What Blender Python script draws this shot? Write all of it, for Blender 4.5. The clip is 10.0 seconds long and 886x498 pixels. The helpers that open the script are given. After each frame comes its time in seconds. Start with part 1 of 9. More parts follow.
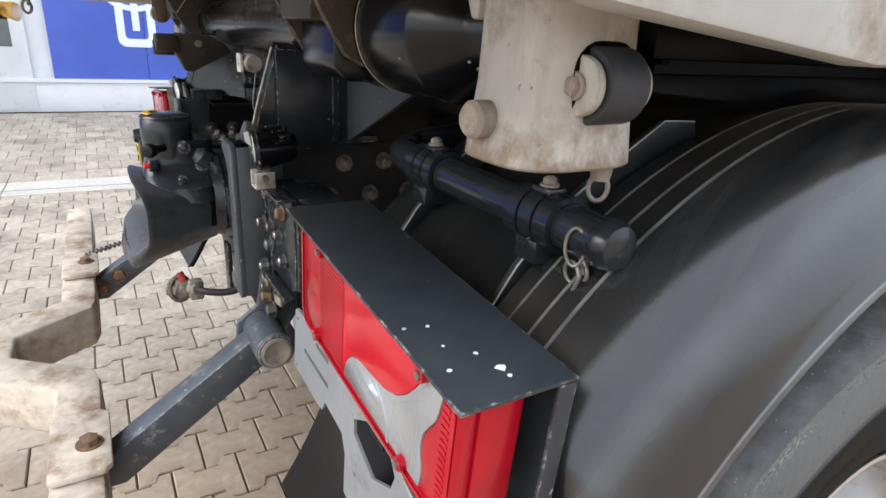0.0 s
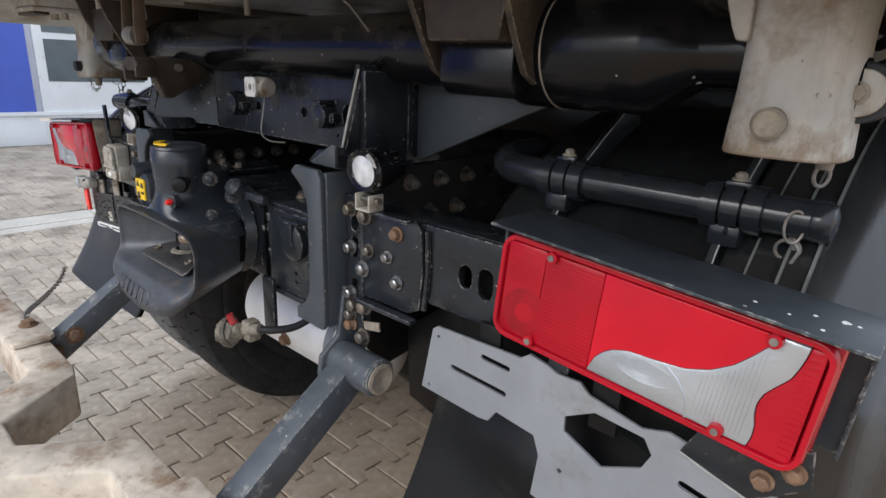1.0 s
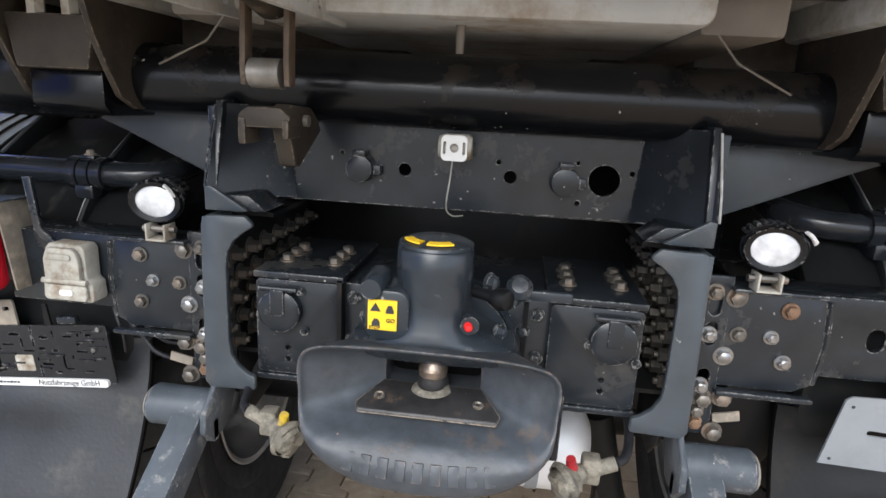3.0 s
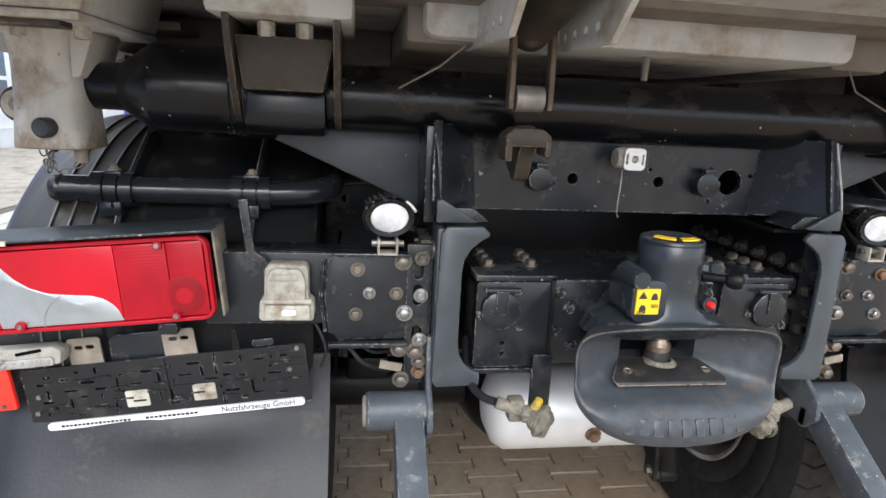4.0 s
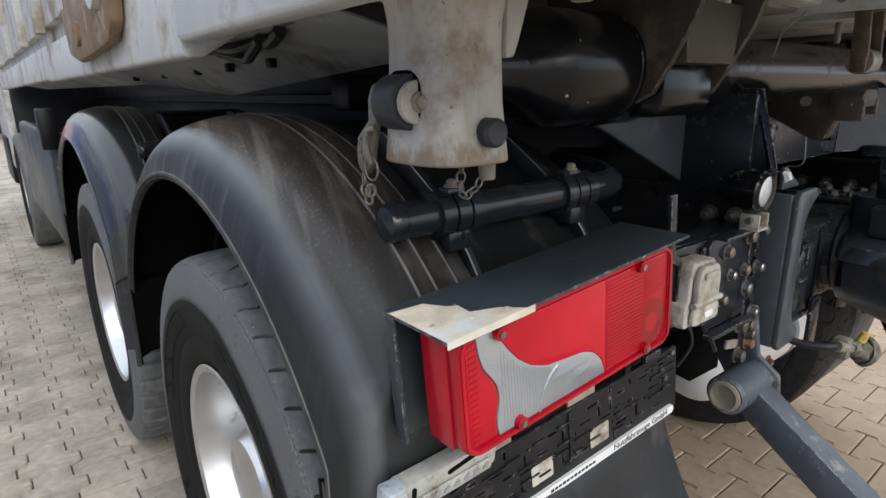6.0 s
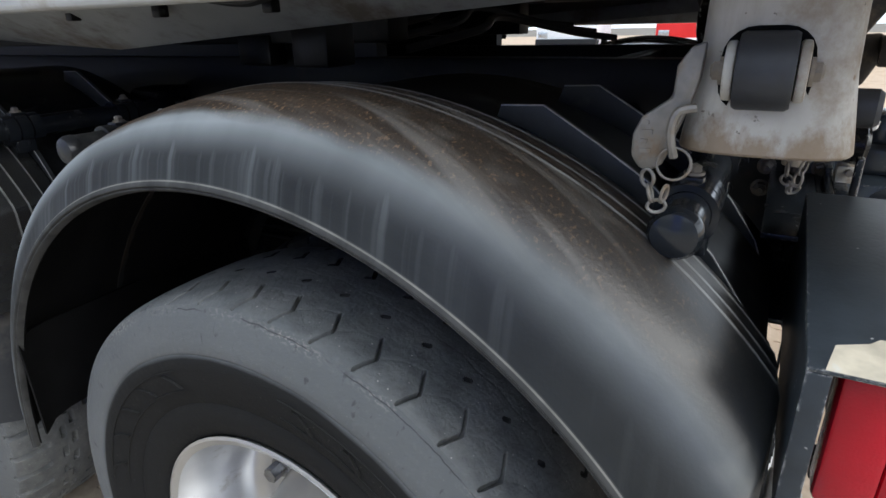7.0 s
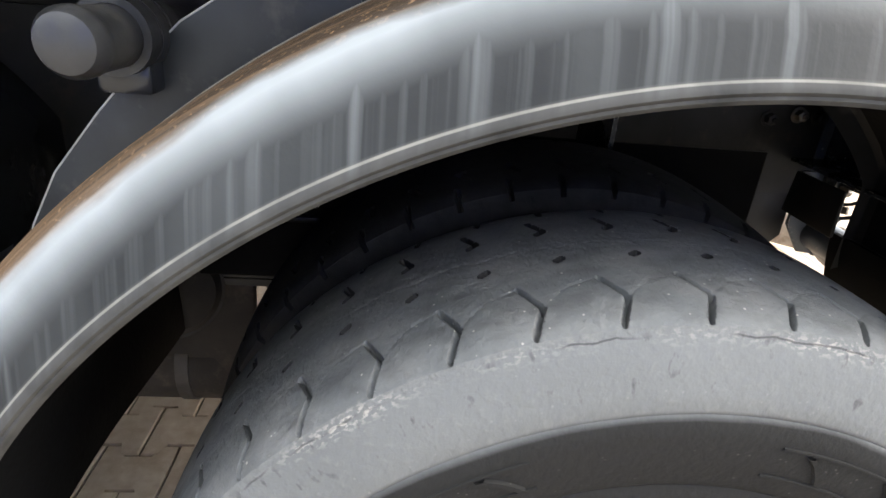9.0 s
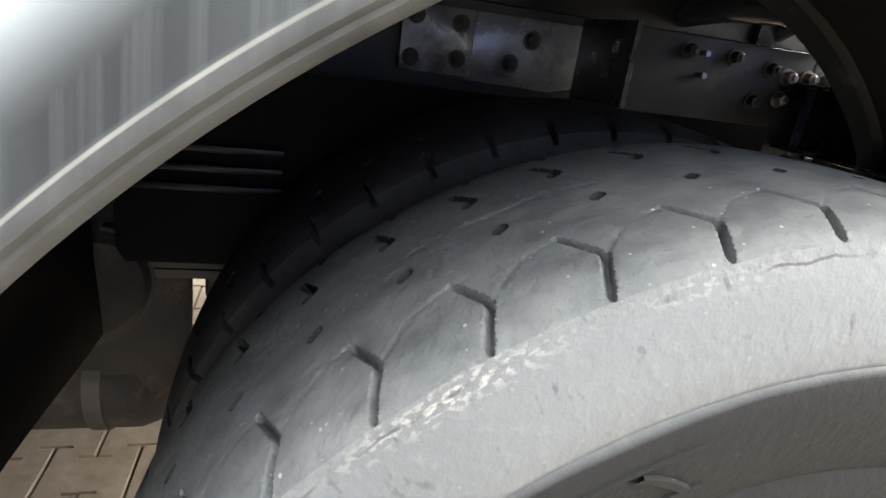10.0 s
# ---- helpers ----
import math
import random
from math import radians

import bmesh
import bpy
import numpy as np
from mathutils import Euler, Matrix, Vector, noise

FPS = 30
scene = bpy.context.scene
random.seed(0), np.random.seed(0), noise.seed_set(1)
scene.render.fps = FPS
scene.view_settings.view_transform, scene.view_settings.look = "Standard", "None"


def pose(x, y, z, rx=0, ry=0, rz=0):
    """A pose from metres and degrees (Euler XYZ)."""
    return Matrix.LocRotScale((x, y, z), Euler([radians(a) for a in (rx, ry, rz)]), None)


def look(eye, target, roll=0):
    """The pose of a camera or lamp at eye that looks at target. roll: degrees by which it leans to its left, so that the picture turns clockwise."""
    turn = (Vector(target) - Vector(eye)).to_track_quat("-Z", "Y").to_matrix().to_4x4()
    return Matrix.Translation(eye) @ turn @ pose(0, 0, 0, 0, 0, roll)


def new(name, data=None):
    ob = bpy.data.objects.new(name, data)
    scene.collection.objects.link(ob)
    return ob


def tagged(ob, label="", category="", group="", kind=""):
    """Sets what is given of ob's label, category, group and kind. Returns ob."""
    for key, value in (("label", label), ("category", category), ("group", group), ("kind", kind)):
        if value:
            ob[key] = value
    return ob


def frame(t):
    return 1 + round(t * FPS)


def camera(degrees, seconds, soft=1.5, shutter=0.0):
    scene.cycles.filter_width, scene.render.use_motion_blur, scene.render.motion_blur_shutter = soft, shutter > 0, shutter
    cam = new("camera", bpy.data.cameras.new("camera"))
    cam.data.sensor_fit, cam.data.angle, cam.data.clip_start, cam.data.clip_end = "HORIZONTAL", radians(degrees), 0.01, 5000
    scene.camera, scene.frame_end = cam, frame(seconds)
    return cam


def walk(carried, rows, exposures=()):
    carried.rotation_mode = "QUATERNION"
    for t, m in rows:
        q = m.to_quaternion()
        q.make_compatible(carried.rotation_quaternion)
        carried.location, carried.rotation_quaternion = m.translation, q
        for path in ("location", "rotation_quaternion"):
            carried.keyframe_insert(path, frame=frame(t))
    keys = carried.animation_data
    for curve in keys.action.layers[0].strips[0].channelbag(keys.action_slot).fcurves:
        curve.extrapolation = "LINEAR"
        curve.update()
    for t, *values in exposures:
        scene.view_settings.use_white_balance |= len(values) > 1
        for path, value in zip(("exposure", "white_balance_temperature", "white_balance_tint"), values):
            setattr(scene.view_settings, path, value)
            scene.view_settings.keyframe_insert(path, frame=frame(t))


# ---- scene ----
cam = camera(74.6, 10.0)
PATH = [
    (0, (1.471, -0.261, 1.374), (-0.137, 0.711, 0.688), 3.0),
    (0.5, (1.353, -0.469, 1.373), (-0.115, 0.73, 0.734), 2.4),
    (1, (1.207, -0.655, 1.349), (-0.061, 0.774, 0.756), 2.4),
    (1.5, (0.965, -0.762, 1.341), (-0.072, 0.855, 0.783), 2.4),
    (2, (0.69, -0.857, 1.341), (-0.101, 0.901, 0.808), 2.4),
    (2.2, (0.578, -0.887, 1.354), (-0.109, 0.916, 0.825), 2.5),
    (3.3, (-0.101, -0.937, 1.368), (-0.145, 1.003, 0.884), 3.2),
    (3.5, (-0.232, -0.975, 1.366), (-0.171, 0.966, 0.885), 3.2),
    (4, (-0.535, -1.028, 1.369), (-0.243, 0.895, 0.903), 2.9),
    (4.5, (-0.839, -0.952, 1.37), (-0.33, 0.925, 0.902), 2.0),
    (5, (-1.117, -0.869, 1.365), (-0.382, 0.928, 0.885), 0.9),
    (5.5, (-1.347, -0.724, 1.364), (-0.37, 0.946, 0.858), -0.1),
    (5.7, (-1.424, -0.617, 1.354), (-0.349, 0.987, 0.832), -0.6),
    (6.8, (-1.628, -0.03, 1.359), (-0.092, 1.086, 0.73), -1.3),
    (7, (-1.665, 0.092, 1.383), (-0.045, 1.018, 0.664), -1.4),
    (7.5, (-1.646, 0.375, 1.346), (0.082, 1.008, 0.564), -0.5),
    (8, (-1.668, 0.593, 1.328), (0.117, 0.921, 0.488), 0.6),
    (8.5, (-1.671, 0.783, 1.309), (0.143, 0.838, 0.469), 2.8),
    (9, (-1.564, 0.938, 1.247), (0.255, 0.747, 0.438), 5.1),
    (9.4, (-1.486, 1.026, 1.155), (0.345, 0.752, 0.477), 6.8),
    (9.5, (-1.466, 1.048, 1.132), (0.357, 0.659, 0.407), 7.2),
    (10, (-1.436, 1.044, 1.1), (0.376, 0.542, 0.421), 8.0),
]
walk(cam, [(t, look(eye, target, roll)) for t, eye, target, roll in PATH],
     exposures=[(0.0, 0.41, 6250, 11), (1.0, -0.06, 6080, 11), (2.0, 0.0, 6150, 11), (3.5, 0.68, 5950, 9), (4.0, 0.53, 6070, 9), (4.5, 0.42, 6120, 9), (5.0, 0.20, 6000, 9),
                (5.5, 0.05, 6010, 10), (6.2, 0.0, 6200, 8), (7.0, 0.33, 6000, 7), (7.5, 0.81, 6200, 8), (8.0, 1.24, 6400, 10), (8.5, 1.56, 6560, 9), (9.0, 1.82, 6650, 9), (9.5, 2.16, 6680, 8), (10.0, 2.36, 6880, 7)])

# ---- world and light ----
world = bpy.data.worlds.new("overcast_sky")
scene.world = world
world.use_nodes = True
wn, wl = world.node_tree.nodes, world.node_tree.links
sky = wn.new("ShaderNodeTexSky")
sky.sky_type = "NISHITA"
sky.sun_disc = False
sky.sun_elevation = radians(33)
sky.sun_rotation = radians(190)
sky.dust_density = 6.0
cloud = wn.new("ShaderNodeTexNoise")
cloud.inputs["Scale"].default_value = 2.2
cloud.inputs["Detail"].default_value = 5.0
veil = wn.new("ShaderNodeMixRGB")
veil.inputs[0].default_value = 0.82
veil.inputs[2].default_value = (9.2, 9.7, 10.4, 1)
puff = wn.new("ShaderNodeMixRGB")
puff.blend_type = "MULTIPLY"
puff.inputs[0].default_value = 0.25
background = wn["Background"]
background.inputs["Strength"].default_value = 0.19
wl.new(sky.outputs[0], veil.inputs[1])
wl.new(veil.outputs[0], puff.inputs[1])
wl.new(cloud.outputs["Fac"], puff.inputs[2])
dome = wn.new("ShaderNodeTexCoord")
dome_z = wn.new("ShaderNodeSeparateXYZ")
rise = wn.new("ShaderNodeMapRange")
rise.inputs["To Min"].default_value = 0.92
rise.inputs["To Max"].default_value = 1.2
grade = wn.new("ShaderNodeMixRGB")
grade.blend_type = "MULTIPLY"
grade.inputs[0].default_value = 1.0
wl.new(dome.outputs["Generated"], dome_z.inputs[0])
wl.new(dome_z.outputs["Z"], rise.inputs["Value"])
wl.new(puff.outputs[0], grade.inputs[1])
wl.new(rise.outputs[0], grade.inputs[2])
wl.new(grade.outputs[0], background.inputs["Color"])

sun = new("sun", bpy.data.lights.new("sun", "SUN"))
sun.data.energy = 1.5
sun.data.angle = radians(38)
sun.data.color = (1.0, 0.96, 0.9)
sun.matrix_world = look((-1.5, -9, 6.0), (0, 0, 0))


# ---- materials ----
def material(name, color, rough=0.5, metal=0.0, var=0.25, scale=30.0, dirt=None, dirt_amount=0.0, dirt_scale=6.0,
             bump=0.15, bump_scale=120.0, coat=0.0, transmission=0.0, ior=1.45, emission=None, strength=0.0, per_object=0.0, spec=0.5, worn=None, worn_amount=0.5):
    """A surface with fine grain, a broad patchy tone, and an optional layer of dirt or worn paint in noise patches."""
    m = bpy.data.materials.new(name)
    m.use_nodes = True
    n, l = m.node_tree.nodes, m.node_tree.links
    b = n["Principled BSDF"]
    tc = n.new("ShaderNodeTexCoord")
    fine = n.new("ShaderNodeTexNoise")
    fine.inputs["Scale"].default_value = scale
    fine.inputs["Detail"].default_value = 6
    broad = n.new("ShaderNodeTexNoise")
    broad.inputs["Scale"].default_value = max(1.2, scale * 0.13)
    broad.inputs["Detail"].default_value = 3
    l.new(tc.outputs["Object"], fine.inputs["Vector"])
    l.new(tc.outputs["Object"], broad.inputs["Vector"])
    add = n.new("ShaderNodeMath")
    add.operation = "ADD"
    l.new(fine.outputs["Fac"], add.inputs[0])
    l.new(broad.outputs["Fac"], add.inputs[1])
    ramp = n.new("ShaderNodeMapRange")
    ramp.inputs["From Min"].default_value = 0.7
    ramp.inputs["From Max"].default_value = 1.3
    ramp.inputs["To Min"].default_value = 1 - var
    ramp.inputs["To Max"].default_value = 1 + var
    l.new(add.outputs[0], ramp.inputs["Value"])
    tone = n.new("ShaderNodeMixRGB")
    tone.blend_type = "MULTIPLY"
    tone.inputs[0].default_value = 1.0
    tone.inputs[1].default_value = (*color, 1)
    l.new(ramp.outputs[0], tone.inputs[2])
    out = tone.outputs[0]
    if per_object:
        info = n.new("ShaderNodeObjectInfo")
        pr = n.new("ShaderNodeMapRange")
        pr.inputs["To Min"].default_value = 1 - per_object
        pr.inputs["To Max"].default_value = 1 + per_object
        l.new(info.outputs["Random"], pr.inputs["Value"])
        mul = n.new("ShaderNodeMixRGB")
        mul.blend_type = "MULTIPLY"
        mul.inputs[0].default_value = 1.0
        l.new(out, mul.inputs[1])
        l.new(pr.outputs[0], mul.inputs[2])
        out = mul.outputs[0]
    rough_out = None
    if dirt is not None:
        patch = n.new("ShaderNodeTexNoise")
        patch.inputs["Scale"].default_value = dirt_scale
        patch.inputs["Detail"].default_value = 8
        patch.inputs["Roughness"].default_value = 0.68
        l.new(tc.outputs["Object"], patch.inputs["Vector"])
        pm = n.new("ShaderNodeMapRange")
        pm.inputs["From Min"].default_value = 0.62 - 0.34 * dirt_amount
        pm.inputs["From Max"].default_value = 0.74 - 0.2 * dirt_amount
        pm.inputs["To Max"].default_value = 0.92
        l.new(patch.outputs["Fac"], pm.inputs["Value"])
        mix = n.new("ShaderNodeMixRGB")
        l.new(pm.outputs[0], mix.inputs[0])
        l.new(out, mix.inputs[1])
        mix.inputs[2].default_value = (*dirt, 1)
        out = mix.outputs[0]
        rr = n.new("ShaderNodeMapRange")
        rr.inputs["To Min"].default_value = rough
        rr.inputs["To Max"].default_value = min(0.9, rough + 0.35)
        l.new(pm.outputs[0], rr.inputs["Value"])
        rough_out = rr.outputs[0]
    if worn is not None:
        # paint rubbed and chipped off along edges
        bev = n.new("ShaderNodeBevel")
        bev.samples = 4
        bev.inputs["Radius"].default_value = 0.0035
        geo = n.new("ShaderNodeNewGeometry")
        dot = n.new("ShaderNodeVectorMath")
        dot.operation = "DOT_PRODUCT"
        l.new(bev.outputs[0], dot.inputs[0])
        l.new(geo.outputs["Normal"], dot.inputs[1])
        em = n.new("ShaderNodeMapRange")
        em.inputs["From Min"].default_value = 0.985
        em.inputs["From Max"].default_value = 0.90
        l.new(dot.outputs["Value"], em.inputs["Value"])
        chip = n.new("ShaderNodeTexNoise")
        chip.inputs["Scale"].default_value = 85
        chip.inputs["Detail"].default_value = 7
        chip.inputs["Roughness"].default_value = 0.7
        l.new(tc.outputs["Object"], chip.inputs["Vector"])
        cm = n.new("ShaderNodeMapRange")
        cm.inputs["From Min"].default_value = 0.62 - 0.2 * worn_amount
        cm.inputs["From Max"].default_value = 0.70 - 0.2 * worn_amount
        cm.inputs["To Max"].default_value = 0.85
        l.new(chip.outputs["Fac"], cm.inputs["Value"])
        ef = n.new("ShaderNodeMath")
        ef.operation = "MULTIPLY"
        l.new(em.outputs[0], ef.inputs[0])
        l.new(cm.outputs[0], ef.inputs[1])
        # stray specks of bare metal on the faces
        dots = n.new("ShaderNodeTexNoise")
        dots.inputs["Scale"].default_value = 62
        dots.inputs["Detail"].default_value = 2
        l.new(tc.outputs["Object"], dots.inputs["Vector"])
        dm = n.new("ShaderNodeMapRange")
        dm.inputs["From Min"].default_value = 0.745
        dm.inputs["From Max"].default_value = 0.765
        dm.inputs["To Max"].default_value = 0.8
        l.new(dots.outputs["Fac"], dm.inputs["Value"])
        mx = n.new("ShaderNodeMath")
        mx.operation = "MAXIMUM"
        l.new(ef.outputs[0], mx.inputs[0])
        l.new(dm.outputs[0], mx.inputs[1])
        wm = n.new("ShaderNodeMixRGB")
        l.new(mx.outputs[0], wm.inputs[0])
        l.new(out, wm.inputs[1])
        wm.inputs[2].default_value = (*worn, 1)
        out = wm.outputs[0]
    l.new(out, b.inputs["Base Color"])
    if rough_out is None:
        rr = n.new("ShaderNodeMapRange")
        rr.inputs["From Min"].default_value = 0.3
        rr.inputs["From Max"].default_value = 0.7
        rr.inputs["To Min"].default_value = max(0.03, rough * 0.82)
        rr.inputs["To Max"].default_value = min(1.0, rough * 1.18)
        l.new(broad.outputs["Fac"], rr.inputs["Value"])
        rough_out = rr.outputs[0]
    l.new(rough_out, b.inputs["Roughness"])
    b.inputs["Metallic"].default_value = metal
    b.inputs["Specular IOR Level"].default_value = spec
    b.inputs["Coat Weight"].default_value = coat
    b.inputs["Coat Roughness"].default_value = 0.12
    b.inputs["Transmission Weight"].default_value = transmission
    b.inputs["IOR"].default_value = ior
    if emission:
        b.inputs["Emission Color"].default_value = (*emission, 1)
        b.inputs["Emission Strength"].default_value = strength
    if bump:
        grit = n.new("ShaderNodeTexNoise")
        grit.inputs["Scale"].default_value = bump_scale
        grit.inputs["Detail"].default_value = 4
        l.new(tc.outputs["Object"], grit.inputs["Vector"])
        bp = n.new("ShaderNodeBump")
        bp.inputs["Strength"].default_value = bump
        bp.inputs["Distance"].default_value = 0.002
        l.new(grit.outputs["Fac"], bp.inputs["Height"])
        l.new(bp.outputs[0], b.inputs["Normal"])
    return m


M = {}
M["chassis"] = material("chassis_paint", (0.016, 0.0192, 0.0232), 0.24, var=0.3, scale=22, dirt=(0.062, 0.058, 0.052), dirt_amount=0.16, dirt_scale=9, bump=0.12, bump_scale=90, worn=(0.40, 0.39, 0.36), worn_amount=0.6)
# grey of the bolted plate, and of the painted sheen on the rail web
M["plate_and_sheen"] = material("scuffed_sheen_paint", (0.16, 0.165, 0.17), 0.25, metal=0.4, var=0.4, scale=14, dirt=(0.04, 0.035, 0.03), dirt_amount=0.35, dirt_scale=7, bump=0.2)
M["bracket"] = material("grey_bracket_paint", (0.05, 0.059, 0.068), 0.38, var=0.2, scale=18, dirt=(0.10, 0.095, 0.085), dirt_amount=0.1, dirt_scale=12, bump=0.1, worn=(0.30, 0.30, 0.28), worn_amount=0.35)
M["coupling"] = material("coupling_paint", (0.026, 0.032, 0.039), 0.24, var=0.2, scale=20, dirt=(0.09, 0.08, 0.068), dirt_amount=0.12, dirt_scale=10, bump=0.1, bump_scale=60, worn=(0.34, 0.33, 0.30), worn_amount=0.5)
M["cup_worn"] = material("worn_jaw_paint", (0.052, 0.058, 0.066), 0.4, var=0.3, scale=45, dirt=(0.13, 0.095, 0.07), dirt_amount=0.16, dirt_scale=18, bump=0.5, bump_scale=70, worn=(0.30, 0.22, 0.16), worn_amount=0.6)
M["rail"] = material("rail_paint", (0.011, 0.0115, 0.0118), 0.5, var=0.4, scale=18, dirt=(0.04, 0.035, 0.028), dirt_amount=0.25, dirt_scale=10, bump=0.2, spec=0.3)
M["black"] = material("black_paint", (0.005, 0.0054, 0.006), 0.4, spec=0.3, var=0.3, scale=20, dirt=(0.024, 0.02, 0.016), dirt_amount=0.12, dirt_scale=7, bump=0.15)
M["gloss_black"] = material("gloss_black_paint", (0.0050, 0.0056, 0.0068), 0.21, spec=0.36, var=0.3, scale=15, dirt=(0.03, 0.024, 0.018), dirt_amount=0.14, dirt_scale=6, bump=0.1, worn=(0.4, 0.39, 0.36), worn_amount=0.3)
M["dusty_tube"] = material("dusty_tube_plastic", (0.026, 0.027, 0.028), 0.33, var=0.35, scale=30, dirt=(0.07, 0.068, 0.062), dirt_amount=0.25, dirt_scale=16, bump=0.2)
M["plastic"] = material("black_tube_plastic", (0.017, 0.0195, 0.023), 0.14, var=0.25, scale=25, dirt=(0.05, 0.046, 0.04), dirt_amount=0.08, dirt_scale=14, bump=0.05, bump_scale=160)
M["hood"] = material("hood_paint", (0.030, 0.037, 0.044), 0.4, var=0.25, scale=30, bump=0.15, bump_scale=150, worn=(0.55, 0.54, 0.50), worn_amount=0.5)
M["bare"] = material("worn_primer", (0.62, 0.55, 0.42), 0.7, var=0.3, scale=40, dirt=(0.5, 0.6, 0.7), dirt_amount=0.3, dirt_scale=10, bump=0.4)
M["red_lens"] = material("red_lens", (0.41, 0.004, 0.016), 0.2, var=0.22, scale=12, bump=0.25, bump_scale=420, coat=0.25, spec=0.3)
M["red_bright"] = material("bright_red_lens", (0.51, 0.006, 0.020), 0.16, var=0.2, scale=9, bump=0.08, bump_scale=300, coat=0.3, spec=0.3)
M["red_dark"] = material("dark_red_lens", (0.37, 0.003, 0.013), 0.2, var=0.22, scale=14, bump=0.2, bump_scale=420, coat=0.25, spec=0.3)
M["clear_lens"] = material("clear_lens", (0.42, 0.455, 0.485), 0.3, var=0.25, scale=14, bump=0.3, bump_scale=200, coat=0.7, metal=0.6)
M["red_deep"] = material("deep_red_lens", (0.27, 0.002, 0.009), 0.2, var=0.3, scale=30, bump=0.2, bump_scale=420, coat=0.3, spec=0.3)
M["grimy"] = material("grimy_grey_plastic", (0.36, 0.35, 0.31), 0.6, var=0.3, scale=60, dirt=(0.13, 0.11, 0.08), dirt_amount=0.35, dirt_scale=30, bump=0.4)
M["tape"] = material("silver_tape", (0.48, 0.52, 0.55), 0.32, metal=0.5, var=0.3, scale=50, dirt=(0.25, 0.24, 0.22), dirt_amount=0.25, dirt_scale=40, bump=1.0, bump_scale=90)
# tyre rubber darkened to stand for shade in the arch and the sipes
M["shaded_rubber"] = material("shade_dark_rubber", (0.030, 0.030, 0.030), 0.7, var=0.4, scale=40, dirt=(0.06, 0.055, 0.048), dirt_amount=0.2, dirt_scale=8, bump=0.4, spec=0.2)
M["reflector"] = material("red_reflector", (0.9, 0.03, 0.015), 0.25, var=0.1, scale=60, bump=0.3, bump_scale=300, coat=0.5)
M["bolt"] = material("dull_zinc", (0.15, 0.14, 0.125), 0.40, metal=0.7, var=0.35, scale=60, dirt=(0.28, 0.21, 0.15), dirt_amount=0.35, dirt_scale=30, bump=0.2)
M["rust"] = material("rusty_bolt", (0.18, 0.108, 0.066), 0.75, metal=0.2, var=0.4, scale=70, dirt=(0.33, 0.25, 0.17), dirt_amount=0.3, dirt_scale=40, bump=0.5)
M["steel"] = material("bright_steel", (0.33, 0.33, 0.33), 0.30, metal=0.9, var=0.35, scale=60, dirt=(0.12, 0.10, 0.08), dirt_amount=0.25, dirt_scale=60, bump=0.15)
M["alloy"] = material("brushed_tank_aluminium", (0.78, 0.79, 0.8), 0.42, metal=0.35, var=0.1, scale=14, dirt=(0.5, 0.48, 0.44), dirt_amount=0.1, dirt_scale=6, bump=0.08)
M["sheet"] = material("grey_sheet_metal", (0.27, 0.29, 0.31), 0.45, metal=0.3, var=0.12, scale=20, dirt=(0.2, 0.19, 0.17), dirt_amount=0.1, bump=0.1)
M["leg"] = material("dirty_white_paint", (0.42, 0.405, 0.365), 0.5, var=0.2, scale=20, dirt=(0.24, 0.19, 0.135), dirt_amount=0.32, dirt_scale=11, bump=0.3, worn=(0.20, 0.13, 0.075), worn_amount=0.9)
M["body"] = material("grey_body_paint", (0.50, 0.505, 0.485), 0.42, var=0.14, scale=6, dirt=(0.27, 0.215, 0.15), dirt_amount=0.42, dirt_scale=6, bump=0.2)
M["body_dirty"] = material("dusty_hinge_paint", (0.036, 0.028, 0.020), 0.6, var=0.4, scale=24, dirt=(0.13, 0.10, 0.07), dirt_amount=0.2, dirt_scale=11, bump=0.4, worn=(0.33, 0.27, 0.20), worn_amount=0.8)
M["rubber"] = material("roller_rubber", (0.028, 0.03, 0.034), 0.55, var=0.25, scale=40, bump=0.25)
M["dust_bar"] = material("dusty_underrun_paint", (0.54, 0.475, 0.39), 0.75, var=0.25, scale=34, dirt=(0.25, 0.16, 0.095), dirt_amount=0.40, dirt_scale=13, bump=0.5, bump_scale=60)
M["arm"] = material("scratched_arm_paint", (0.066, 0.076, 0.088), 0.42, var=0.25, scale=30, dirt=(0.33, 0.31, 0.28), dirt_amount=0.16, dirt_scale=26, bump=0.2, worn=(0.48, 0.47, 0.44), worn_amount=0.7)
M["rust_paint"] = material("rust_stained_paint", (0.20, 0.135, 0.08), 0.7, var=0.3, scale=20, dirt=(0.38, 0.34, 0.28), dirt_amount=0.3, dirt_scale=14, bump=0.4)
M["socket"] = material("dirty_socket_plastic", (0.42, 0.40, 0.345), 0.6, var=0.25, scale=30, dirt=(0.17, 0.12, 0.07), dirt_amount=0.36, dirt_scale=22, bump=0.25)
M["holder"] = material("black_holder_plastic", (0.011, 0.0115, 0.013), 0.42, var=0.3, scale=40, dirt=(0.05, 0.046, 0.04), dirt_amount=0.15, dirt_scale=20, bump=0.2, worn=(0.3, 0.29, 0.27), worn_amount=0.4)
M["white"] = material("white_print", (0.75, 0.75, 0.73), 0.5, var=0.06, scale=30, bump=0.05)
M["ink"] = material("dark_print", (0.03, 0.03, 0.035), 0.5, var=0.1, bump=0.0)
M["yellow"] = material("yellow_sticker", (0.85, 0.55, 0.02), 0.4, var=0.08, scale=30, bump=0.05)
M["net"] = material("yellow_net", (0.72, 0.42, 0.03), 0.55, var=0.3, scale=40, dirt=(0.16, 0.11, 0.06), dirt_amount=0.3, dirt_scale=20, bump=0.3)
